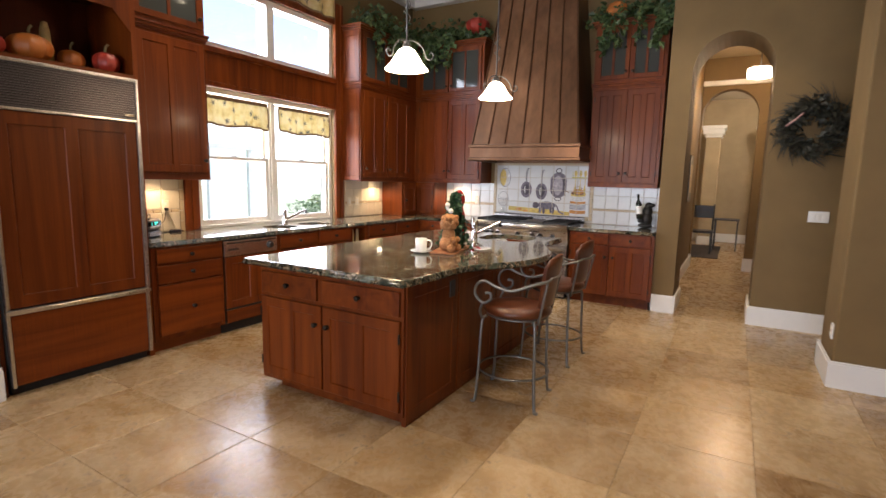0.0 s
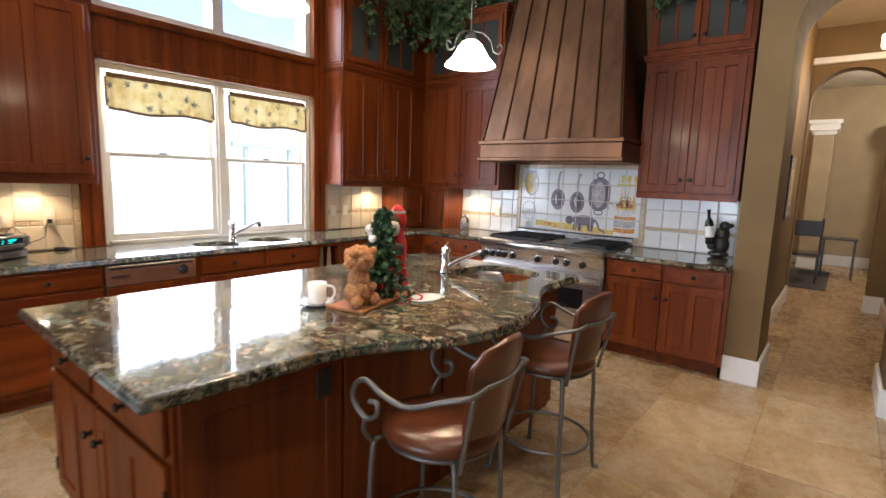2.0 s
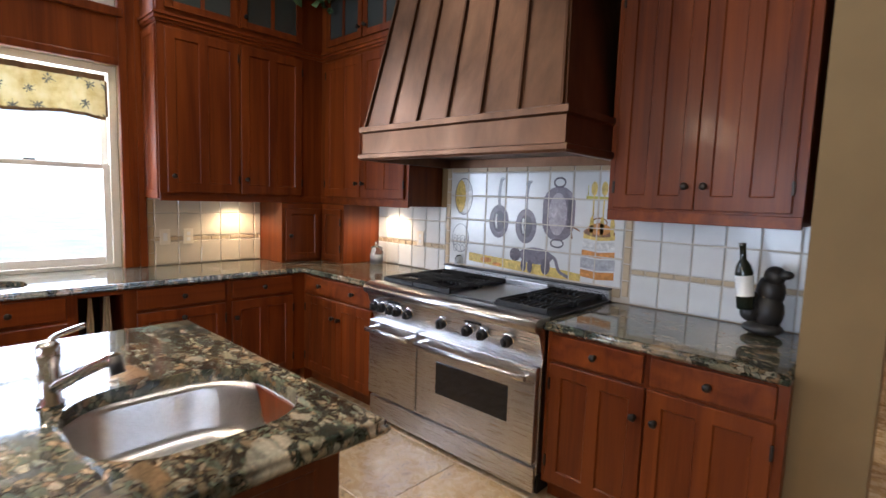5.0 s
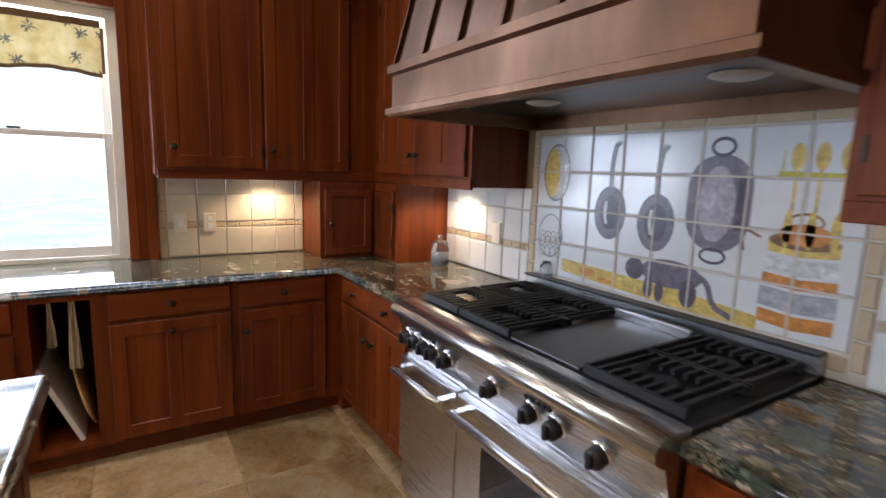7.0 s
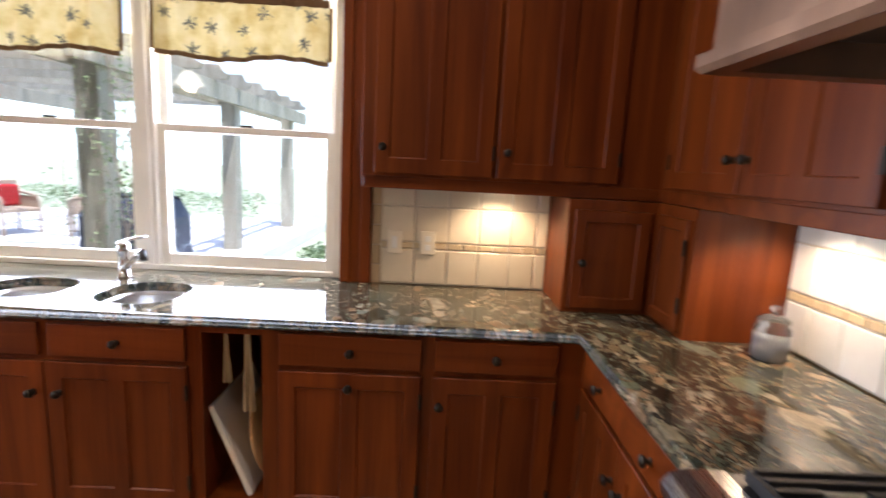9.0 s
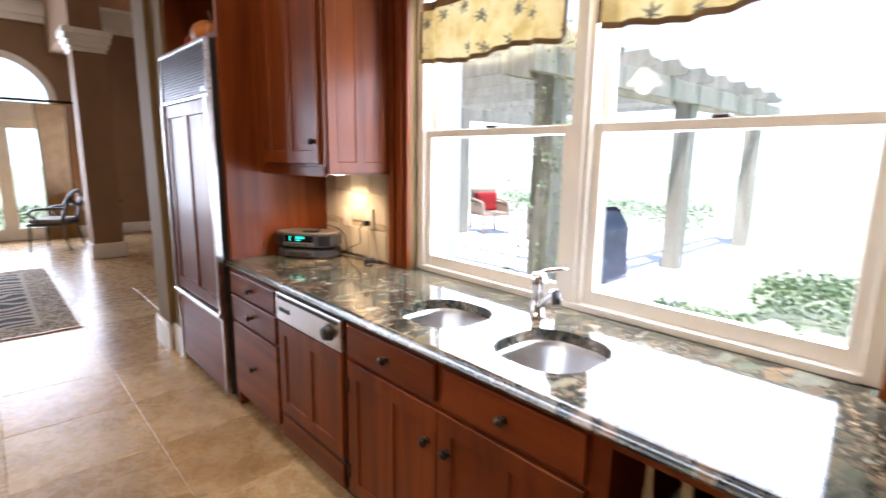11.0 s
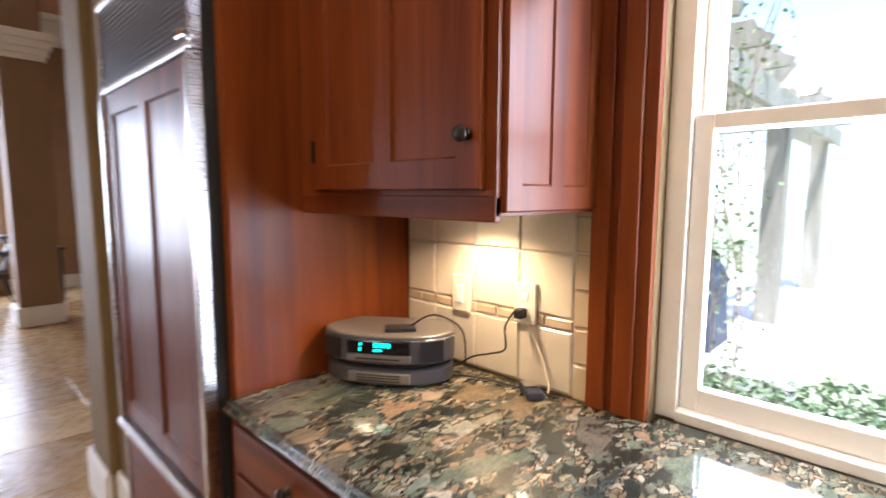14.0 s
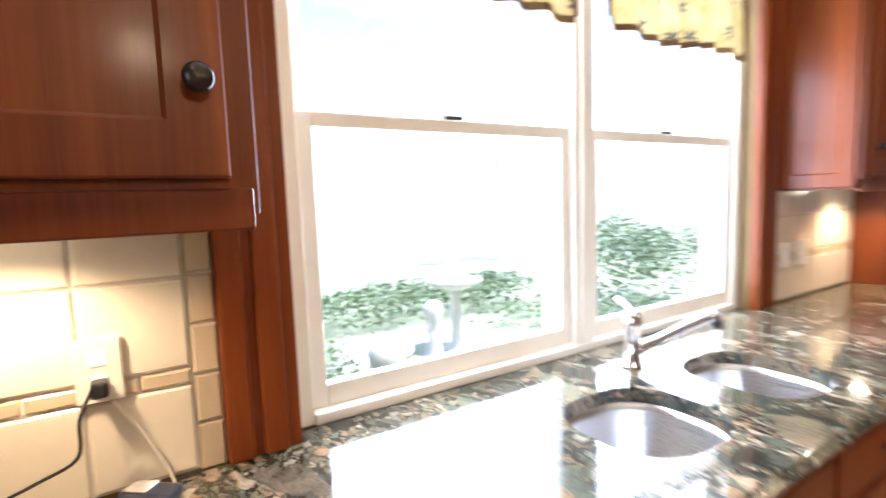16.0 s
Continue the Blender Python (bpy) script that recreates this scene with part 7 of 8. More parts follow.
def settee():
    t = thing("settee", (-0.55, -2.9, 0), "upholstered settee with curved dark legs", "sofa")
    part("seat", box(-0.85, 0.6, -3.3, -2.5, 0.30, 0.46, 0.05), GREY_CLOTH, t)
    part("back", box(-0.75, 0.6, -2.62, -2.45, 0.44, 0.95, 0.05), GREY_CLOTH, t)
    for x in (-0.78, 0.5):
        for y in (-3.22, -2.55):
            b = bmesh.new()
            tube(b, smooth_path([(x - 0.03, y - 0.03, 0), (x + 0.01, y, 0.1), (x - 0.02, y, 0.22), (x, y, 0.31)], 4), 0.022, 8)
            part("leg", b, BLACK_WOOD, t)


settee()
b_ = bmesh.new()
lathe(b_, [(0, 3.944), (0.09, 3.944), (0.10, 3.949), (0, 3.949)], 20, pose(-2.6, -4.2, 0))
solid("ceiling_downlight", b_, WHITE, "round recessed ceiling downlight trim", "lamp")
b_ = bmesh.new()
lathe(b_, [(0, 3.915), (0.06, 3.918), (0.08, 3.935), (0.08, 3.949), (0, 3.949)], 18, pose(-1.1, -5.85, 0))
solid("smoke_detector", b_, WHITE, "round white smoke detector on the ceiling", "detector")


# ---- hall ----
def hall_chair():
    t = thing("hall_chair", (-0.35, 11.9, 0), "dark wooden chair standing in the hall", "chair")
    for x in (-0.55, -0.15):
        for y in (11.7, 12.1):
            part("leg", box(x - 0.02, x + 0.02, y - 0.02, y + 0.02, 0.012, 0.45), BLACK_WOOD, t)
    part("seat", box(-0.58, -0.12, 11.66, 12.14, 0.45, 0.5, 0.01), BLACK_WOOD, t)
    for x in (-0.55, -0.15):
        b = bmesh.new()
        tube(b, smooth_path([(x, 12.1, 0.5), (x, 12.14, 0.8), (x, 12.2, 1.05)], 3), 0.02, 8)
        part("back_post", b, BLACK_WOOD, t)
    part("back_rail", box(-0.55, -0.15, 12.12, 12.16, 0.75, 1.02, 0.008), BLACK_WOOD, t)


hall_chair()


def hall_table():
    t = thing("hall_table", (0.1, 12.9, 0), "small dark table at the end of the hall", "table")
    part("tabletop", box(-0.15, 0.35, 12.6, 13.1, 0.68, 0.71, 0.004), BLACK_WOOD, t)
    for x in (-0.12, 0.32):
        for y in (12.63, 13.07):
            part("leg", box(x - 0.015, x + 0.015, y - 0.015, y + 0.015, 0.0, 0.68), BLACK_WOOD, t)


hall_table()
solid("hall_rug", box(-0.75, 0.02, 11.1, 13.4, 0.001, 0.012, 0.002), plaster("dark_hall_rug", (0.06, 0.05, 0.045), 0.4, 20, 0.95), "dark patterned rug under the hall chair", "rug")
picture("corridor_picture", -0.42, 7.25, 7.75, 1.2, 1.75)
picture("corridor_picture", -0.42, 8.2, 8.7, 1.2, 1.9)
# Bare point light without a fixture, added to brighten the far hall.
point_lamp("hall_end_lamp", (0.9, 12.2, 3.2), 34, (1.0, 0.85, 0.62), 0.15)


# ---- outside the window ----
def ground_material():
    m = mat("lawn", (0.12, 0.18, 0.06), 0.95)
    v = coords(m)
    set_color(m, ramp(m, noise_tex(m, v, 0.8, 5), [(0.3, (0.26, 0.3, 0.16)), (0.7, (0.4, 0.42, 0.28))]))
    bump(m, noise_tex(m, v, 30, 4), 0.5, 0.03)
    return m


setting("ground", box(-600, 600, -600, 600, -0.5, -0.15), ground_material(), "pale lawn reaching to the horizon")
WICKER = plaster("pale_wicker", (0.36, 0.28, 0.2), 0.25, 60, 0.8)
PAVING = plaster("pale_patio_stone", (0.6, 0.58, 0.53), 0.12, 3, 0.85)
setting("pavement_patio", box(-13.5, -7.5, -5.0, 2.7, -0.15, 0.06, 0.01), PAVING, "pale raised stone patio")
setting("trim_porch", box(-6.35, -5.95, 0.85, 1.25, -0.15, 3.2, 0.01), TRIM, "white stucco porch column")


def pergola():
    t = thing("pergola", (-8.0, 1.0, -0.15), "weathered timber pergola with thick posts", "pergola")
    for x, y in ((-6.6, 2.15), (-9.6, 2.15), (-12.4, 2.15), (-9.6, -2.0), (-12.4, -2.0)):
        part("post", box(x - 0.11, x + 0.11, y - 0.11, y + 0.11, -0.15, 2.45, 0.01), GREY_WOOD, t)
    for y in (2.0, 2.3, -2.0):
        b = bmesh.new()
        bx(b, -13.2, -6.1, y - 0.035, y + 0.035, 2.22, 2.45, 0.006)
        part("beam", b, GREY_WOOD, t)
    for i in range(9):
        b = bmesh.new()
        x = -6.4 - i * 0.75
        prof = [(2.5, 2.46), (2.53, 2.52), (2.45, 2.56), (2.41, 2.64), (-2.9, 2.64), (-2.9, 2.46)]
        lo = [b.verts.new((x - 0.03, y, z)) for y, z in prof]
        hi = [b.verts.new((x + 0.03, y, z)) for y, z in prof]
        b.faces.new(lo)
        b.faces.new(list(reversed(hi)))
        for q in range(len(prof)):
            b.faces.new((lo[q], lo[(q + 1) % 6], hi[(q + 1) % 6], hi[q]))
        part("rafter", b, GREY_WOOD, t)


pergola()


def vine():
    t = thing("vine", (-6.5, 2.4, -0.15), "climbing vine with thin pale stems on the pergola post", "plant")
    rnd = random.Random(41)
    b, lf = bmesh.new(), []
    for k in range(9):
        x, y = -6.45 + rnd.uniform(-0.05, 0.3), 2.35 + rnd.uniform(-0.15, 0.35)
        pts = [(x, y, -0.14)]
        for j in range(1, 8):
            x += rnd.uniform(-0.12, 0.1)
            y += rnd.uniform(-0.12, 0.12)
            pts.append((x, y, -0.14 + j * 0.4))
        sp = smooth_path(pts, 5)
        tube(b, sp, 0.005, 5)
        lf += [p + Vector((rnd.gauss(0, 0.07), rnd.gauss(0, 0.07), rnd.gauss(0, 0.05))) for p in sp for _ in range(4 if p.z > 1.0 else 2)]
    part("stems", b, WICKER, t)
    b = bmesh.new()
    leaves(b, rnd, lf, 0.036, 0.4)
    part("leaves", b, VINE_LEAF, t)


vine()


def hedge(name, x0, x1, y0, y1, z1, seed, count, label, size=0.06):
    rnd = random.Random(seed)
    b = bmesh.new()
    pts = []
    for k in range(count):
        x, y = rnd.uniform(x0, x1), rnd.uniform(y0, y1)
        top = z1 * (0.8 + 0.25 * noise.noise((x * 1.3, y * 1.3, seed)))
        f = rnd.random() ** 0.4
        pts.append((x, y, -0.15 + (top + 0.15) * f))
    leaves(b, rnd, pts, size, 0.1)
    solid(name, b, HEDGE, label, "hedge", "", "stuff")


hedge("hedge", -9.6, -8.6, 3.4, 7.6, 0.34, 51, 5000, "clipped green hedge beyond the flower bed")
hedge("shrub", -8.4, -7.0, 7.6, 9.6, 1.15, 52, 3500, "dense dark green shrub")
hedge("flower_bed", -7.6, -5.6, 2.9, 4.1, 0.22, 53, 3000, "low pale green ground cover", 0.05)
hedge("flower_bed", -8.2, -6.2, 6.0, 8.4, 0.18, 54, 2200, "low pale green ground cover", 0.05)
hedge("flower_bed", -7.3, -5.0, 1.0, 2.9, 0.26, 57, 4200, "pale green ivy by the patio edge", 0.06)
hedge("shrub", -14.5, -13.6, -4.6, 1.0, 0.7, 55, 2500, "leafy shrubs beyond the patio")
hedge("hedge", -4.4, 2.6, -8.6, -8.0, 0.45, 56, 4500, "low hedge outside the french doors")


def birdbath():
    x, y = -7.5, 5.4
    t = thing("birdbath", (x, y, -0.15), "pale stone birdbath in the garden", "birdbath")
    b = bmesh.new()
    lathe(b, [(0, -0.15), (0.14, -0.15), (0.13, -0.1), (0.06, -0.06), (0.05, 0.1), (0.065, 0.25), (0.05, 0.42), (0.09, 0.5), (0, 0.5)], 20, pose(x, y, 0))
    part("pedestal", b, PAVING, t)
    b = bmesh.new()
    lathe(b, [(0, 0.49), (0.12, 0.5), (0.27, 0.57), (0.28, 0.6), (0.25, 0.59), (0.1, 0.54), (0, 0.53)], 26, pose(x, y, 0))
    part("bowl", b, PAVING, t)
    for i, (u, v, r) in enumerate(((-7.4, 4.2, 0.25), (-7.0, 4.7, 0.2), (-7.8, 4.8, 0.22), (-7.1, 5.9, 0.2), (-7.2, 3.7, 0.22))):
        b = bmesh.new()
        ball(b, (u, v, -0.1), r, 1.2, 1.0, 0.55)
        solid("garden_rock", b, PAVING, "pale rounded garden rock", "rock", "garden rocks")
    b = bmesh.new()
    lathe(b, [(0, -0.15), (0.09, -0.15), (0.1, -0.05), (0.06, 0.1), (0.08, 0.2), (0.06, 0.3), (0.09, 0.38), (0.07, 0.47), (0, 0.5)], 16, pose(-7.2, 4.95, 0))
    solid("garden_ornament", b, PAVING, "small pale stone garden ornament", "ornament")
    b = bmesh.new()
    lathe(b, [(0, -0.15), (0.1, -0.15), (0.09, 0.05), (0.05, 0.12), (0.13, 0.22), (0.14, 0.34), (0.09, 0.44), (0, 0.48)], 16, pose(-6.5, 4.12, 0))
    solid("garden_ornament", b, PAVING, "pale blue-grey garden finial", "ornament")


birdbath()


def grill():
    b = bmesh.new()
    pts = rounded_rect(-8.6, -7.9, 0.95, 2.02, 0.08)
    loops = [[(x, y, z) for x, y in offset_loop(pts, d)] for z, d in ((0.06, 0.03), (0.4, 0.0), (0.68, 0.0), (0.78, -0.05), (0.9, -0.12), (0.94, -0.2))]
    loft(b, loops, True)
    b.faces.new([v for v in b.verts if v.co.z < 0.07])
    solid("covered_grill", b, plaster("dark_blue_cover", (0.04, 0.05, 0.075), 0.2, 4, 0.6), "grill under a dark blue fabric cover", "grill")


grill()


def patio_chair(x, y, turn):
    t = thing("patio_chair", (0, 0, 0), "wicker patio armchair with a red cushion", "chair", "patio chairs")
    part("seat", box(-0.28, 0.28, -0.26, 0.26, 0.36, 0.42, 0.015), WICKER, t)
    part("cushion", box(-0.24, 0.24, 0.12, 0.24, 0.43, 0.78, 0.04), RED_CLOTH, t, "red cushion")
    part("backrest", box(-0.28, 0.28, 0.24, 0.3, 0.36, 0.85, 0.015), WICKER, t)
    for sx in (-0.27, 0.27):
        b = bmesh.new()
        tube(b, smooth_path([(sx, -0.27, 0), (sx, -0.28, 0.35), (sx, -0.25, 0.58), (sx, -0.1, 0.63), (sx, 0.27, 0.66)], 4), 0.025, 8)
        tube(b, [(sx, 0.27, 0), (sx, 0.27, 0.66)], 0.022, 8)
        part("arm", b, WICKER, t)
        part("side_panel", box(sx - 0.01, sx + 0.01, -0.25, 0.25, 0.38, 0.6), WICKER, t)
    t.matrix_basis = pose(x, y, 0.06, 0, 0, turn)
    return t


c_ = patio_chair(-10.3, -0.5, 30)
copy_thing(c_, pose(-10.0, -1.6, 0.06, 0, 0, 160))
def far_backdrop():
    """A pale tree line far beyond the garden, emitting its own washed-out daylight."""
    m = emit("glowing_distance", (0.80, 0.90, 0.84), 0.30)
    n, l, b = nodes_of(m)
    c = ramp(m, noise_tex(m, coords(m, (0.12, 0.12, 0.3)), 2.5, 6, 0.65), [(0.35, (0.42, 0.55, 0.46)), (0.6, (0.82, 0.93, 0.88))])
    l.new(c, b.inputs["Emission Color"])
    bm = bmesh.new()
    rnd = random.Random(77)
    prev = None
    for k in range(121):
        a = radians(95 + 190 * k / 120)
        x, y = 75 * math.cos(a), 75 * math.sin(a)
        h = 6.5 + 2.2 * noise.noise((k * 0.35, 3, 1)) + rnd.uniform(-0.4, 0.4)
        cur = (bm.verts.new((x, y, -0.2)), bm.verts.new((x, y, h)))
        if prev:
            bm.faces.new((prev[0], cur[0], cur[1], prev[1]))
        prev = cur
    setting("backdrop", bm, m, "pale self-lit backdrop of distant trees")


far_backdrop()


def trellis():
    t = thing("garden_arbor", (-13, 9.6, -0.15), "pale timber garden arbor", "arbor")
    for y in (9.0, 10.4):
        part("post", box(-13.06, -12.94, y - 0.06, y + 0.06, -0.15, 2.2), PAVING, t)
    part("lintel", box(-13.08, -12.92, 8.6, 10.8, 2.2, 2.35, 0.01), PAVING, t)


trellis()


# ---- wall tiles ----
def tile_mesh(w, h, t=0.009, r=0.004):
    bm = bmesh.new()
    vs = []
    for y, k in ((0.0, 0.0), (-t * 0.6, 0.0), (-t, r)):
        vs.append([bm.verts.new(p) for p in ((-w / 2 + k, y, -h / 2 + k), (w / 2 - k, y, -h / 2 + k), (w / 2 - k, y, h / 2 - k), (-w / 2 + k, y, h / 2 - k))])
    for a, b in zip(vs, vs[1:]):
        for i in range(4):
            bm.faces.new((a[i], a[(i + 1) % 4], b[(i + 1) % 4], b[i]))
    bm.faces.new(vs[-1])
    return bm


TILES = {}


def lay_tile(parent, facing, x, y, u, v, w, h, material, name="tile"):
    key = (round(w, 3), round(h, 3), material.name)
    if key not in TILES:
        TILES[key] = finish("tile", tile_mesh(w, h), material)
    ob = new(name, TILES[key])
    ob.parent = parent
    ob.matrix_basis = face_at(facing, x, y) @ Matrix.Translation((u, 0, v))
    return ob


def tiled_strip(name, facing, x, y, us, rows, material, grout_box, label):
    back = setting(name, grout_box, TILE_GROUT, label)
    for z0, z1, kind in rows:
        for a, b in zip(us, us[1:]):
            g = 0.003
            if kind == "border":
                c = (a + b) / 2
                for q0, q1 in ((a, c), (c, b)):
                    lay_tile(back, facing, x, y, (q0 + q1) / 2, (z0 + z1) / 2, q1 - q0 - 2 * g, z1 - z0 - 2 * g, TILE_BORDER)
            else:
                lay_tile(back, facing, x, y, (a + b) / 2, (z0 + z1) / 2, b - a - 2 * g, z1 - z0 - 2 * g, material)


ROWS_W = [(0.918, 1.094, ""), (1.094, 1.128, "border"), (1.128, 1.303, ""), (1.303, 1.42, "")]
tiled_strip("wall_tiles_left", "+x", XW + 0.004, 0, [2.022, 2.16, 2.336, 2.503, 2.678], ROWS_W, TILE_CREAM, box(XW, XW + 0.005, 2.02, 2.73, TOP, 1.42), "cream tiled backsplash beside the window")
bk_ = [o for o in bpy.data.objects if o.name == "wall_tiles_left"][0]
for z_ in (0.96, 1.06, 1.16, 1.26, 1.36):
    lay_tile(bk_, "+x", XW + 0.004, 0, 2.704, z_, 0.046, 0.094, TILE_BORDER)
ROWS_R = [(0.918, 1.096, ""), (1.096, 1.132, "border"), (1.132, 1.308, ""), (1.308, 1.42, "")]
tiled_strip("wall_tiles_right", "+x", XW + 0.004, 0, [5.03, 5.196, 5.362, 5.515, 5.67, 5.80, 5.86], ROWS_R, TILE_CREAM, box(XW, XW + 0.005, 4.98, 5.87, TOP, 1.42), "cream tiled backsplash by the corner")
bk_ = [o for o in bpy.data.objects if o.name == "wall_tiles_right"][0]
for z_ in (0.96, 1.06, 1.16, 1.26, 1.36):
    lay_tile(bk_, "+x", XW + 0.004, 0, 5.005, z_, 0.044, 0.094, TILE_BORDER)
tiled_strip("wall_tiles_range_left", "-y", 0, YB - 0.004, [-3.67, -3.55, -3.40, -3.235, -3.08, -2.93, -2.865], ROWS_R, TILE_WHITE, box(-3.67, -2.865, YB - 0.005, YB, TOP, 1.42), "white tiled backsplash left of the mural")
tiled_strip("wall_tiles_range_right", "-y", 0, YB - 0.004, [-1.41, -1.25, -1.09, -0.935, -0.78, -0.62, -0.525], [(0.918, 1.09, ""), (1.09, 1.12, "border"), (1.12, 1.29, ""), (1.29, 1.43, "")], TILE_WHITE, box(-1.41, -0.525, YB - 0.005, YB, TOP, 1.43), "white tiled backsplash right of the mural")


# ---- painted tile mural ----
def mural():
    back = setting("wall_mural", box(-2.865, -1.41, YB - 0.005, YB, TOP, 1.76), TILE_GROUT, "painted tile mural of kitchen ware over the range")
    us = [-2.82 + 0.17 * i for i in range(9)]
    zs = [1.0 + 0.17 * i for i in range(5)]
    for a, b in zip(us, us[1:]):
        for c, d in zip(zs, zs[1:]):
            lay_tile(back, "-y", 0, YB - 0.004, (a + b) / 2, (c + d) / 2, b - a - 0.008, d - c - 0.008, TILE_WHITE)
    for z in [1.0 + 0.0975 * k for k in range(8)]:
        for u in (-2.843, -1.436):
            lay_tile(back, "-y", 0, YB - 0.004, u, z, 0.038, 0.09, TILE_BORDER)
    for k in range(8):
        lay_tile(back, "-y", 0, YB - 0.004, us[k] + 0.085, 1.70, 0.162, 0.032, TILE_BORDER)
        lay_tile(back, "-y", 0, YB - 0.004, us[k] + 0.085, 0.968, 0.162, 0.05, TILE_BORDER)
    y = YB - 0.0136

    def paint(name, polys, material, dy=0.0):
        bm = bmesh.new()
        for poly in polys:
            high = sum(z for _, z in poly) / len(poly) > 1.2 and name != "grout_lines" and "pot" not in name
            bm.faces.new([bm.verts.new((x, y - dy, z - (0.024 if high else 0))) for x, z in poly])
        ob = new(name, finish(name, bm, material))
        ob.parent = back

    def oval(cx, cz, rx, rz, n=24, a0=0, a1=360):
        return [(cx + rx * math.cos(radians(a0 + (a1 - a0) * i / n)), cz + rz * math.sin(radians(a0 + (a1 - a0) * i / n))) for i in range(n if a1 - a0 == 360 else n + 1)]

    def ringp(cx, cz, rx, rz, w, n=28):
        o, i_ = oval(cx, cz, rx, rz, n), oval(cx, cz, rx - w, rz - w, n)
        return [[o[k], o[(k + 1) % n], i_[(k + 1) % n], i_[k]] for k in range(n)]

    def stroke(pts, w):
        pts = [(p.x, p.y) for p in smooth_path([(a, b, 0) for a, b in pts], 5)]
        out = []
        for (a, b), (c, d) in zip(pts, pts[1:]):
            l = math.hypot(c - a, d - b) or 1
            nx, nz = -(d - b) / l * w / 2, (c - a) / l * w / 2
            out.append([(a + nx, b + nz), (c + nx, d + nz), (c - nx, d - nz), (a - nx, b - nz)])
        return out

    # strainer
    paint("painted_strainer", [oval(-2.69, 1.53, 0.085, 0.135)], P_PALE)
    paint("painted_strainer_shade", [oval(-2.72, 1.53, 0.05, 0.12)], P_YELLOW, 0.0003)
    paint("painted_strainer_rim", ringp(-2.69, 1.53, 0.087, 0.137, 0.008), P_GREY, 0.0006)
    # wire basket
    paint("painted_basket", ringp(-2.71, 1.21, 0.085, 0.12, 0.006) + sum([ringp(-2.76 + 0.036 * i, 1.12 + 0.05 * j, 0.02, 0.026, 0.004, 12) for i in range(4) for j in range(3)], []), P_GREY, 0.0003)
    # two pans
    for cx, cz in ((-2.36, 1.365), (-2.135, 1.345)):
        paint("painted_pan", [oval(cx, cz, 0.083, 0.115)], P_PURPLE)
        paint("painted_pan_inside", [oval(cx, cz, 0.05, 0.075)], P_DARK, 0.0003)
        paint("painted_pan_shine", stroke([(cx - 0.02, cz + 0.05), (cx - 0.025, cz), (cx - 0.015, cz - 0.05)], 0.016), P_PALE, 0.0006)
        paint("painted_handle", stroke([(cx, cz + 0.11), (cx - 0.003, cz + 0.2), (cx + 0.012, cz + 0.29), (cx + 0.03, cz + 0.285)], 0.024), P_GREY, 0.0003)
    # fish kettle
    fk = oval(-1.895, 1.50, 0.115, 0.11, 16, 0, 180) + oval(-1.895, 1.385, 0.115, 0.12, 16, 180, 360)
    paint("painted_kettle", [fk], P_PURPLE)
    paint("painted_kettle_inside", [oval(-1.90, 1.435, 0.065, 0.135)], P_MAUVE, 0.0003)
    paint("painted_kettle_rim", [[(-1.83 + a, 1.35), (-1.80 + a, 1.35), (-1.80 + a, 1.53), (-1.83 + a, 1.53)] for a in (0.0,)], P_DARK, 0.0006)
    paint("painted_kettle_rings", ringp(-1.895, 1.635, 0.045, 0.035, 0.012) + ringp(-1.895, 1.25, 0.05, 0.03, 0.01), P_DARK, 0.0003)
    # hooks and spoons
    paint("painted_rack", stroke([(-1.71, 1.545), (-1.50, 1.54)], 0.02) + stroke([(-1.70, 1.62), (-1.70, 1.54)], 0.005), P_OLIVE, 0.0003)
    for k in range(3):
        cx = -1.66 + 0.065 * k
        paint("painted_spoon", [oval(cx, 1.60, 0.02, 0.042), oval(cx - 0.005, 1.375, 0.014, 0.06)] + stroke([(cx, 1.56), (cx, 1.43)], 0.009), P_YELLOW, 0.0006)
    # stacked copper pots
    z = 1.03
    for h, w, mm in ((0.055, 0.108, P_ORANGE), (0.075, 0.11, P_GREY2), (0.045, 0.105, P_ORANGE), (0.06, 0.102, P_PALE), (0.05, 0.1, P_YELLOW)):
        paint("painted_pot", [[(-1.615 - w, z + 0.01), (-1.615, z), (-1.615 + w, z + 0.01), (-1.615 + w, z + h), (-1.615, z + h - 0.01), (-1.615 - w, z + h)]], mm)
        z += h
    paint("painted_pot_rim", [oval(-1.615, z, 0.1, 0.028)], P_BROWN, 0.0003)
    paint("painted_pot_lid", [oval(-1.615, z + 0.02, 0.075, 0.035)], P_ORANGE, 0.0006)
    paint("painted_pot_handle", ringp(-1.615, z + 0.06, 0.05, 0.03, 0.008) + stroke([(-1.74, z), (-1.80, z + 0.02), (-1.79, z - 0.05)], 0.01), P_BROWN, 0.0003)
    # dark rounded shape with a curved tail and its yellow ground
    paint("painted_ground", [[(-2.62, 1.04), (-2.3, 1.02), (-2.0, 1.005), (-1.72, 1.005), (-1.72, 1.05), (-2.0, 1.075), (-2.3, 1.085), (-2.62, 1.10)]], P_YELLOW)
    paint("painted_shape", [oval(-2.05, 1.13, 0.13, 0.055)], P_PURPLE, 0.0004)
    paint("painted_shape_front", [oval(-2.21, 1.125, 0.045, 0.045), oval(-2.14, 1.06, 0.022, 0.045), oval(-2.09, 1.055, 0.02, 0.045), oval(-1.97, 1.07, 0.035, 0.055)], P_MAUVE2, 0.0007)
    paint("painted_tail", stroke([(-1.95, 1.15), (-1.90, 1.12), (-1.87, 1.05), (-1.80, 1.02)], 0.022), P_PURPLE, 0.0010)
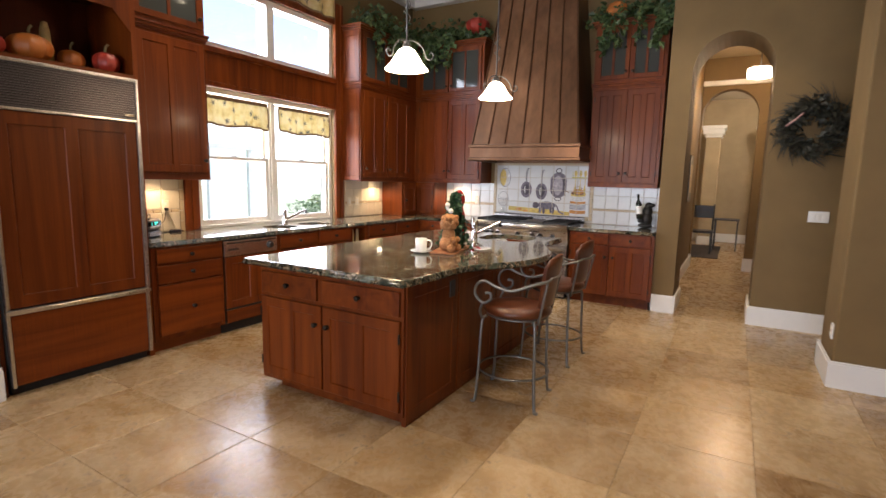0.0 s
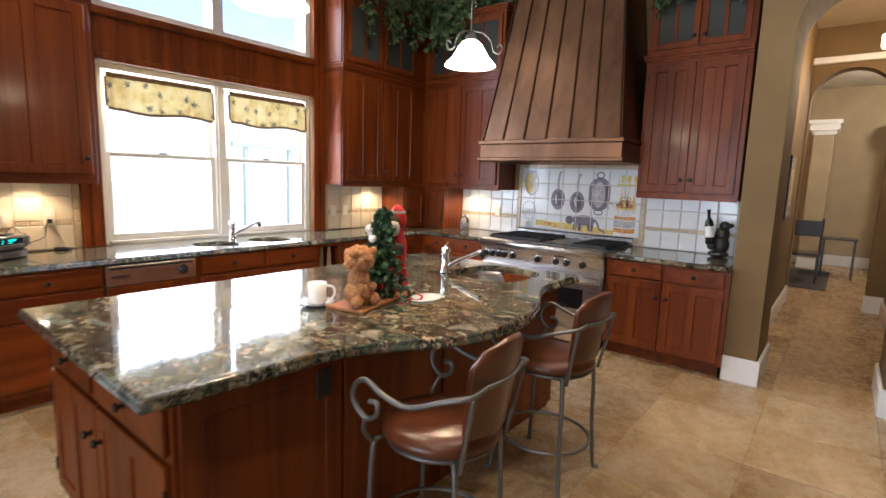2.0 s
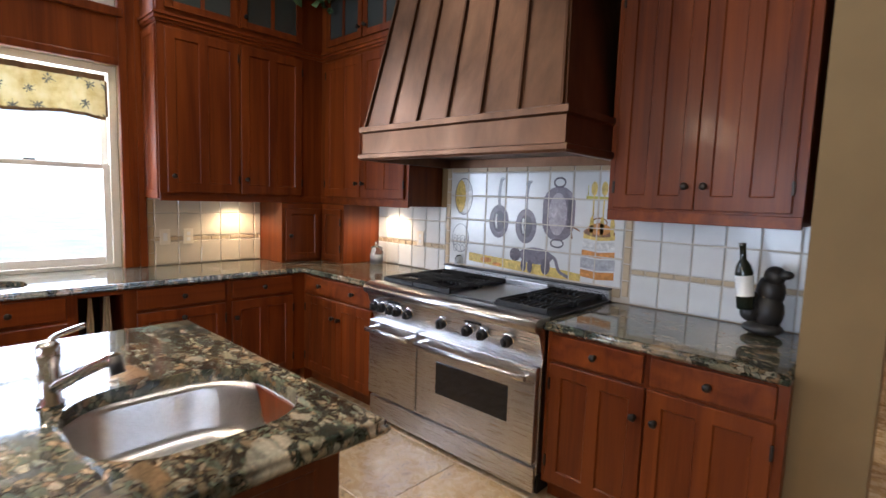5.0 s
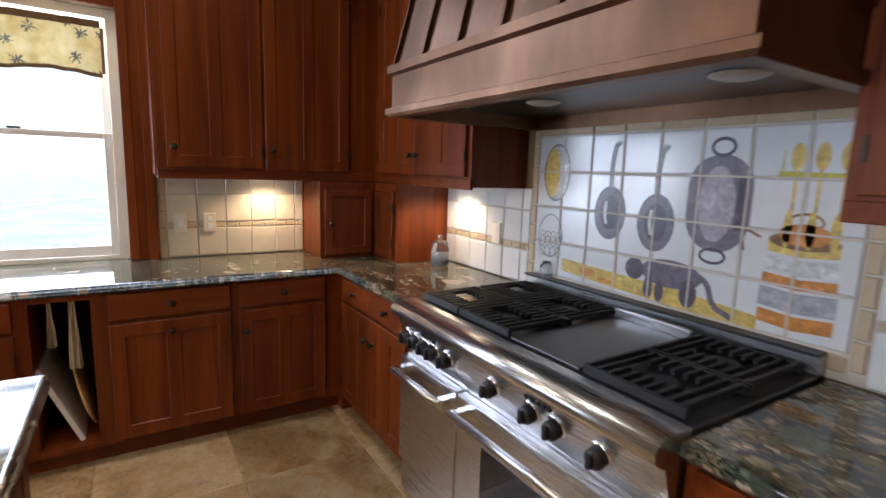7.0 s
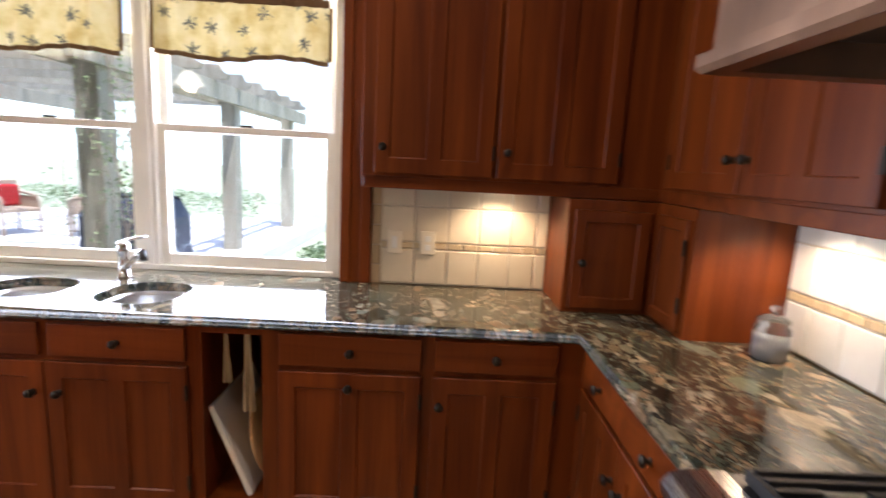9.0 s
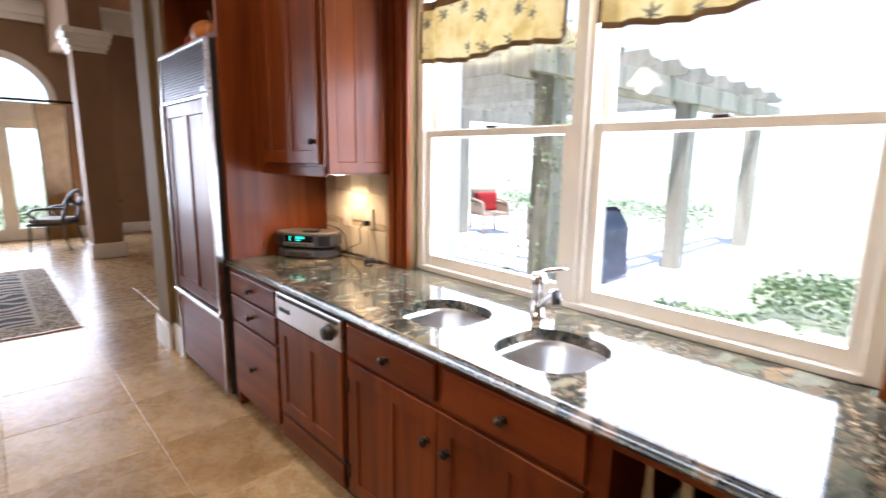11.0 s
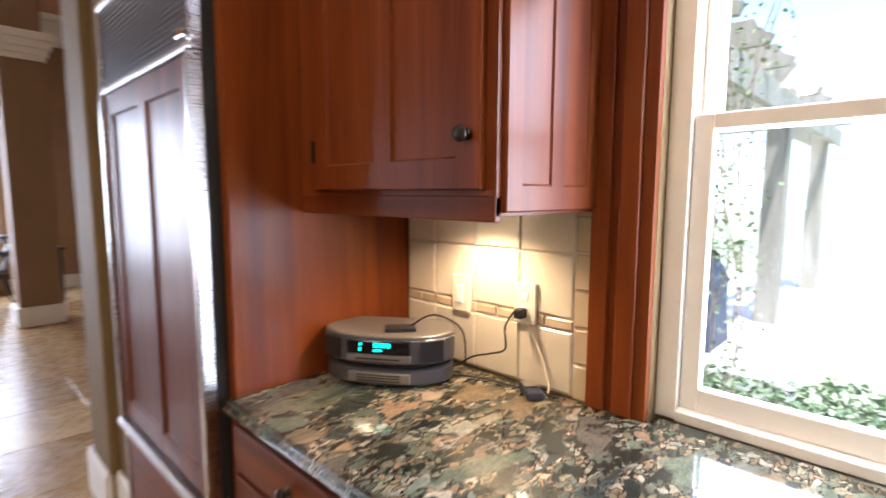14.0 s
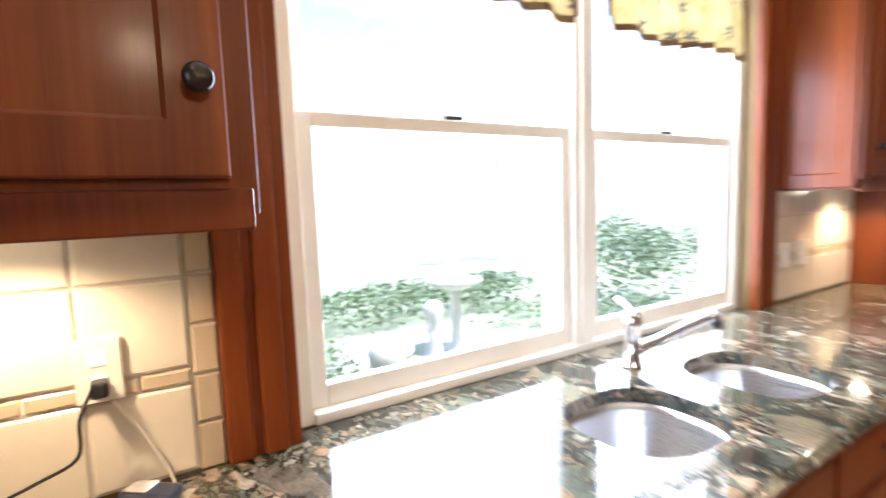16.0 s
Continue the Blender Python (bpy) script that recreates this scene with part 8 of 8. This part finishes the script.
    lines = [[(u - 0.0035, 1.0), (u + 0.0035, 1.0), (u + 0.0035, 1.68), (u - 0.0035, 1.68)] for u in us[1:-1]]
    for z_line in zs[1:-1]:
        for a, b in zip(us, us[1:]):
            lines.append([(a + 0.0035, z_line - 0.0035), (b - 0.0035, z_line - 0.0035), (b - 0.0035, z_line + 0.0035), (a + 0.0035, z_line + 0.0035)])
    paint("grout_lines", lines, TILE_GROUT, 0.0014)
    paint("painted_scraps", [oval(-2.46, 1.06, 0.05, 0.018), oval(-2.36, 1.04, 0.04, 0.012)], P_ORANGE, 0.0004)


def paint_mat(name, c):
    m = mat(name, c, 0.34, 0, 0.05)
    a = noise_tex(m, coords(m), 34, 4, 0.6, 0.8)
    set_color(m, ramp(m, a, [(0.32, tuple(x * 0.6 for x in c)), (0.6, c), (0.8, tuple(min(1, x * 1.5 + 0.08) for x in c))]))
    return m


P_PURPLE, P_DARK, P_GREY = paint_mat("glaze_purple_grey", (0.17, 0.145, 0.18)), paint_mat("glaze_dark", (0.055, 0.045, 0.06)), paint_mat("glaze_grey", (0.25, 0.26, 0.27))
P_MAUVE2 = paint_mat("glaze_dusk", (0.11, 0.09, 0.11))
P_GREY2, P_MAUVE, P_PALE = paint_mat("glaze_silver", (0.42, 0.42, 0.45)), paint_mat("glaze_mauve", (0.42, 0.38, 0.42)), paint_mat("glaze_pale", (0.66, 0.66, 0.64))
P_YELLOW, P_ORANGE, P_OLIVE, P_BROWN = paint_mat("glaze_yellow", (0.68, 0.5, 0.12)), paint_mat("glaze_orange", (0.62, 0.26, 0.05)), paint_mat("glaze_olive", (0.5, 0.46, 0.06)), paint_mat("glaze_brown", (0.25, 0.12, 0.05))
mural()


# ---- floor ----
floor_ob = setting("floor", box(-5.6, 2.4, -6.42, 14.8, -0.12, -0.003), GROUT, "warm travertine floor laid in large square tiles")
TS = 0.613


def floor_tiles():
    bm = bmesh.new()
    h = TS / 2 - 0.0008
    lo = [bm.verts.new(p) for p in ((-h, -h, -0.003), (h, -h, -0.003), (h, h, -0.003), (-h, h, -0.003))]
    hi = [bm.verts.new((v.co.x * (1 - 0.003 / h), v.co.y * (1 - 0.003 / h), 0.0)) for v in lo]
    for i in range(4):
        bm.faces.new((lo[i], lo[(i + 1) % 4], hi[(i + 1) % 4], hi[i]))
    bm.faces.new(hi)
    me = finish("floor_tile", bm, TRAVERTINE)
    rest = []
    n = 0
    for j in range(-20, 36):
        y = 5.24 + TS * (j - 16) + TS / 2
        for i in range(-10, 4):
            x = 0.44 + TS * i + TS / 2
            if not (-5.6 < x - h and x + h < 2.4 and -6.42 < y - h and y + h < 14.8):
                continue
            if -1.4 < y < 9.8 and -4.4 < x < 1.8 and n < 300:
                ob = new("floor_tile", me)
                ob.parent = floor_ob
                ob.location = (x, y, 0)
                n += 1
            else:
                rest.append((x, y))
    verts, faces = [], []
    for x, y in rest:
        k = len(verts)
        verts += [(x - h, y - h, -0.0005), (x + h, y - h, -0.0005), (x + h, y + h, -0.0005), (x - h, y + h, -0.0005)]
        faces.append((k, k + 1, k + 2, k + 3))
    m2 = bpy.data.meshes.new("far_floor_tiles")
    m2.from_pydata(verts, [], faces)
    m2.materials.append(TRAVERTINE)
    ob = new("far_floor_tiles", m2)
    ob.parent = floor_ob
    tagged(ob, "", "", "", "stuff")


floor_tiles()
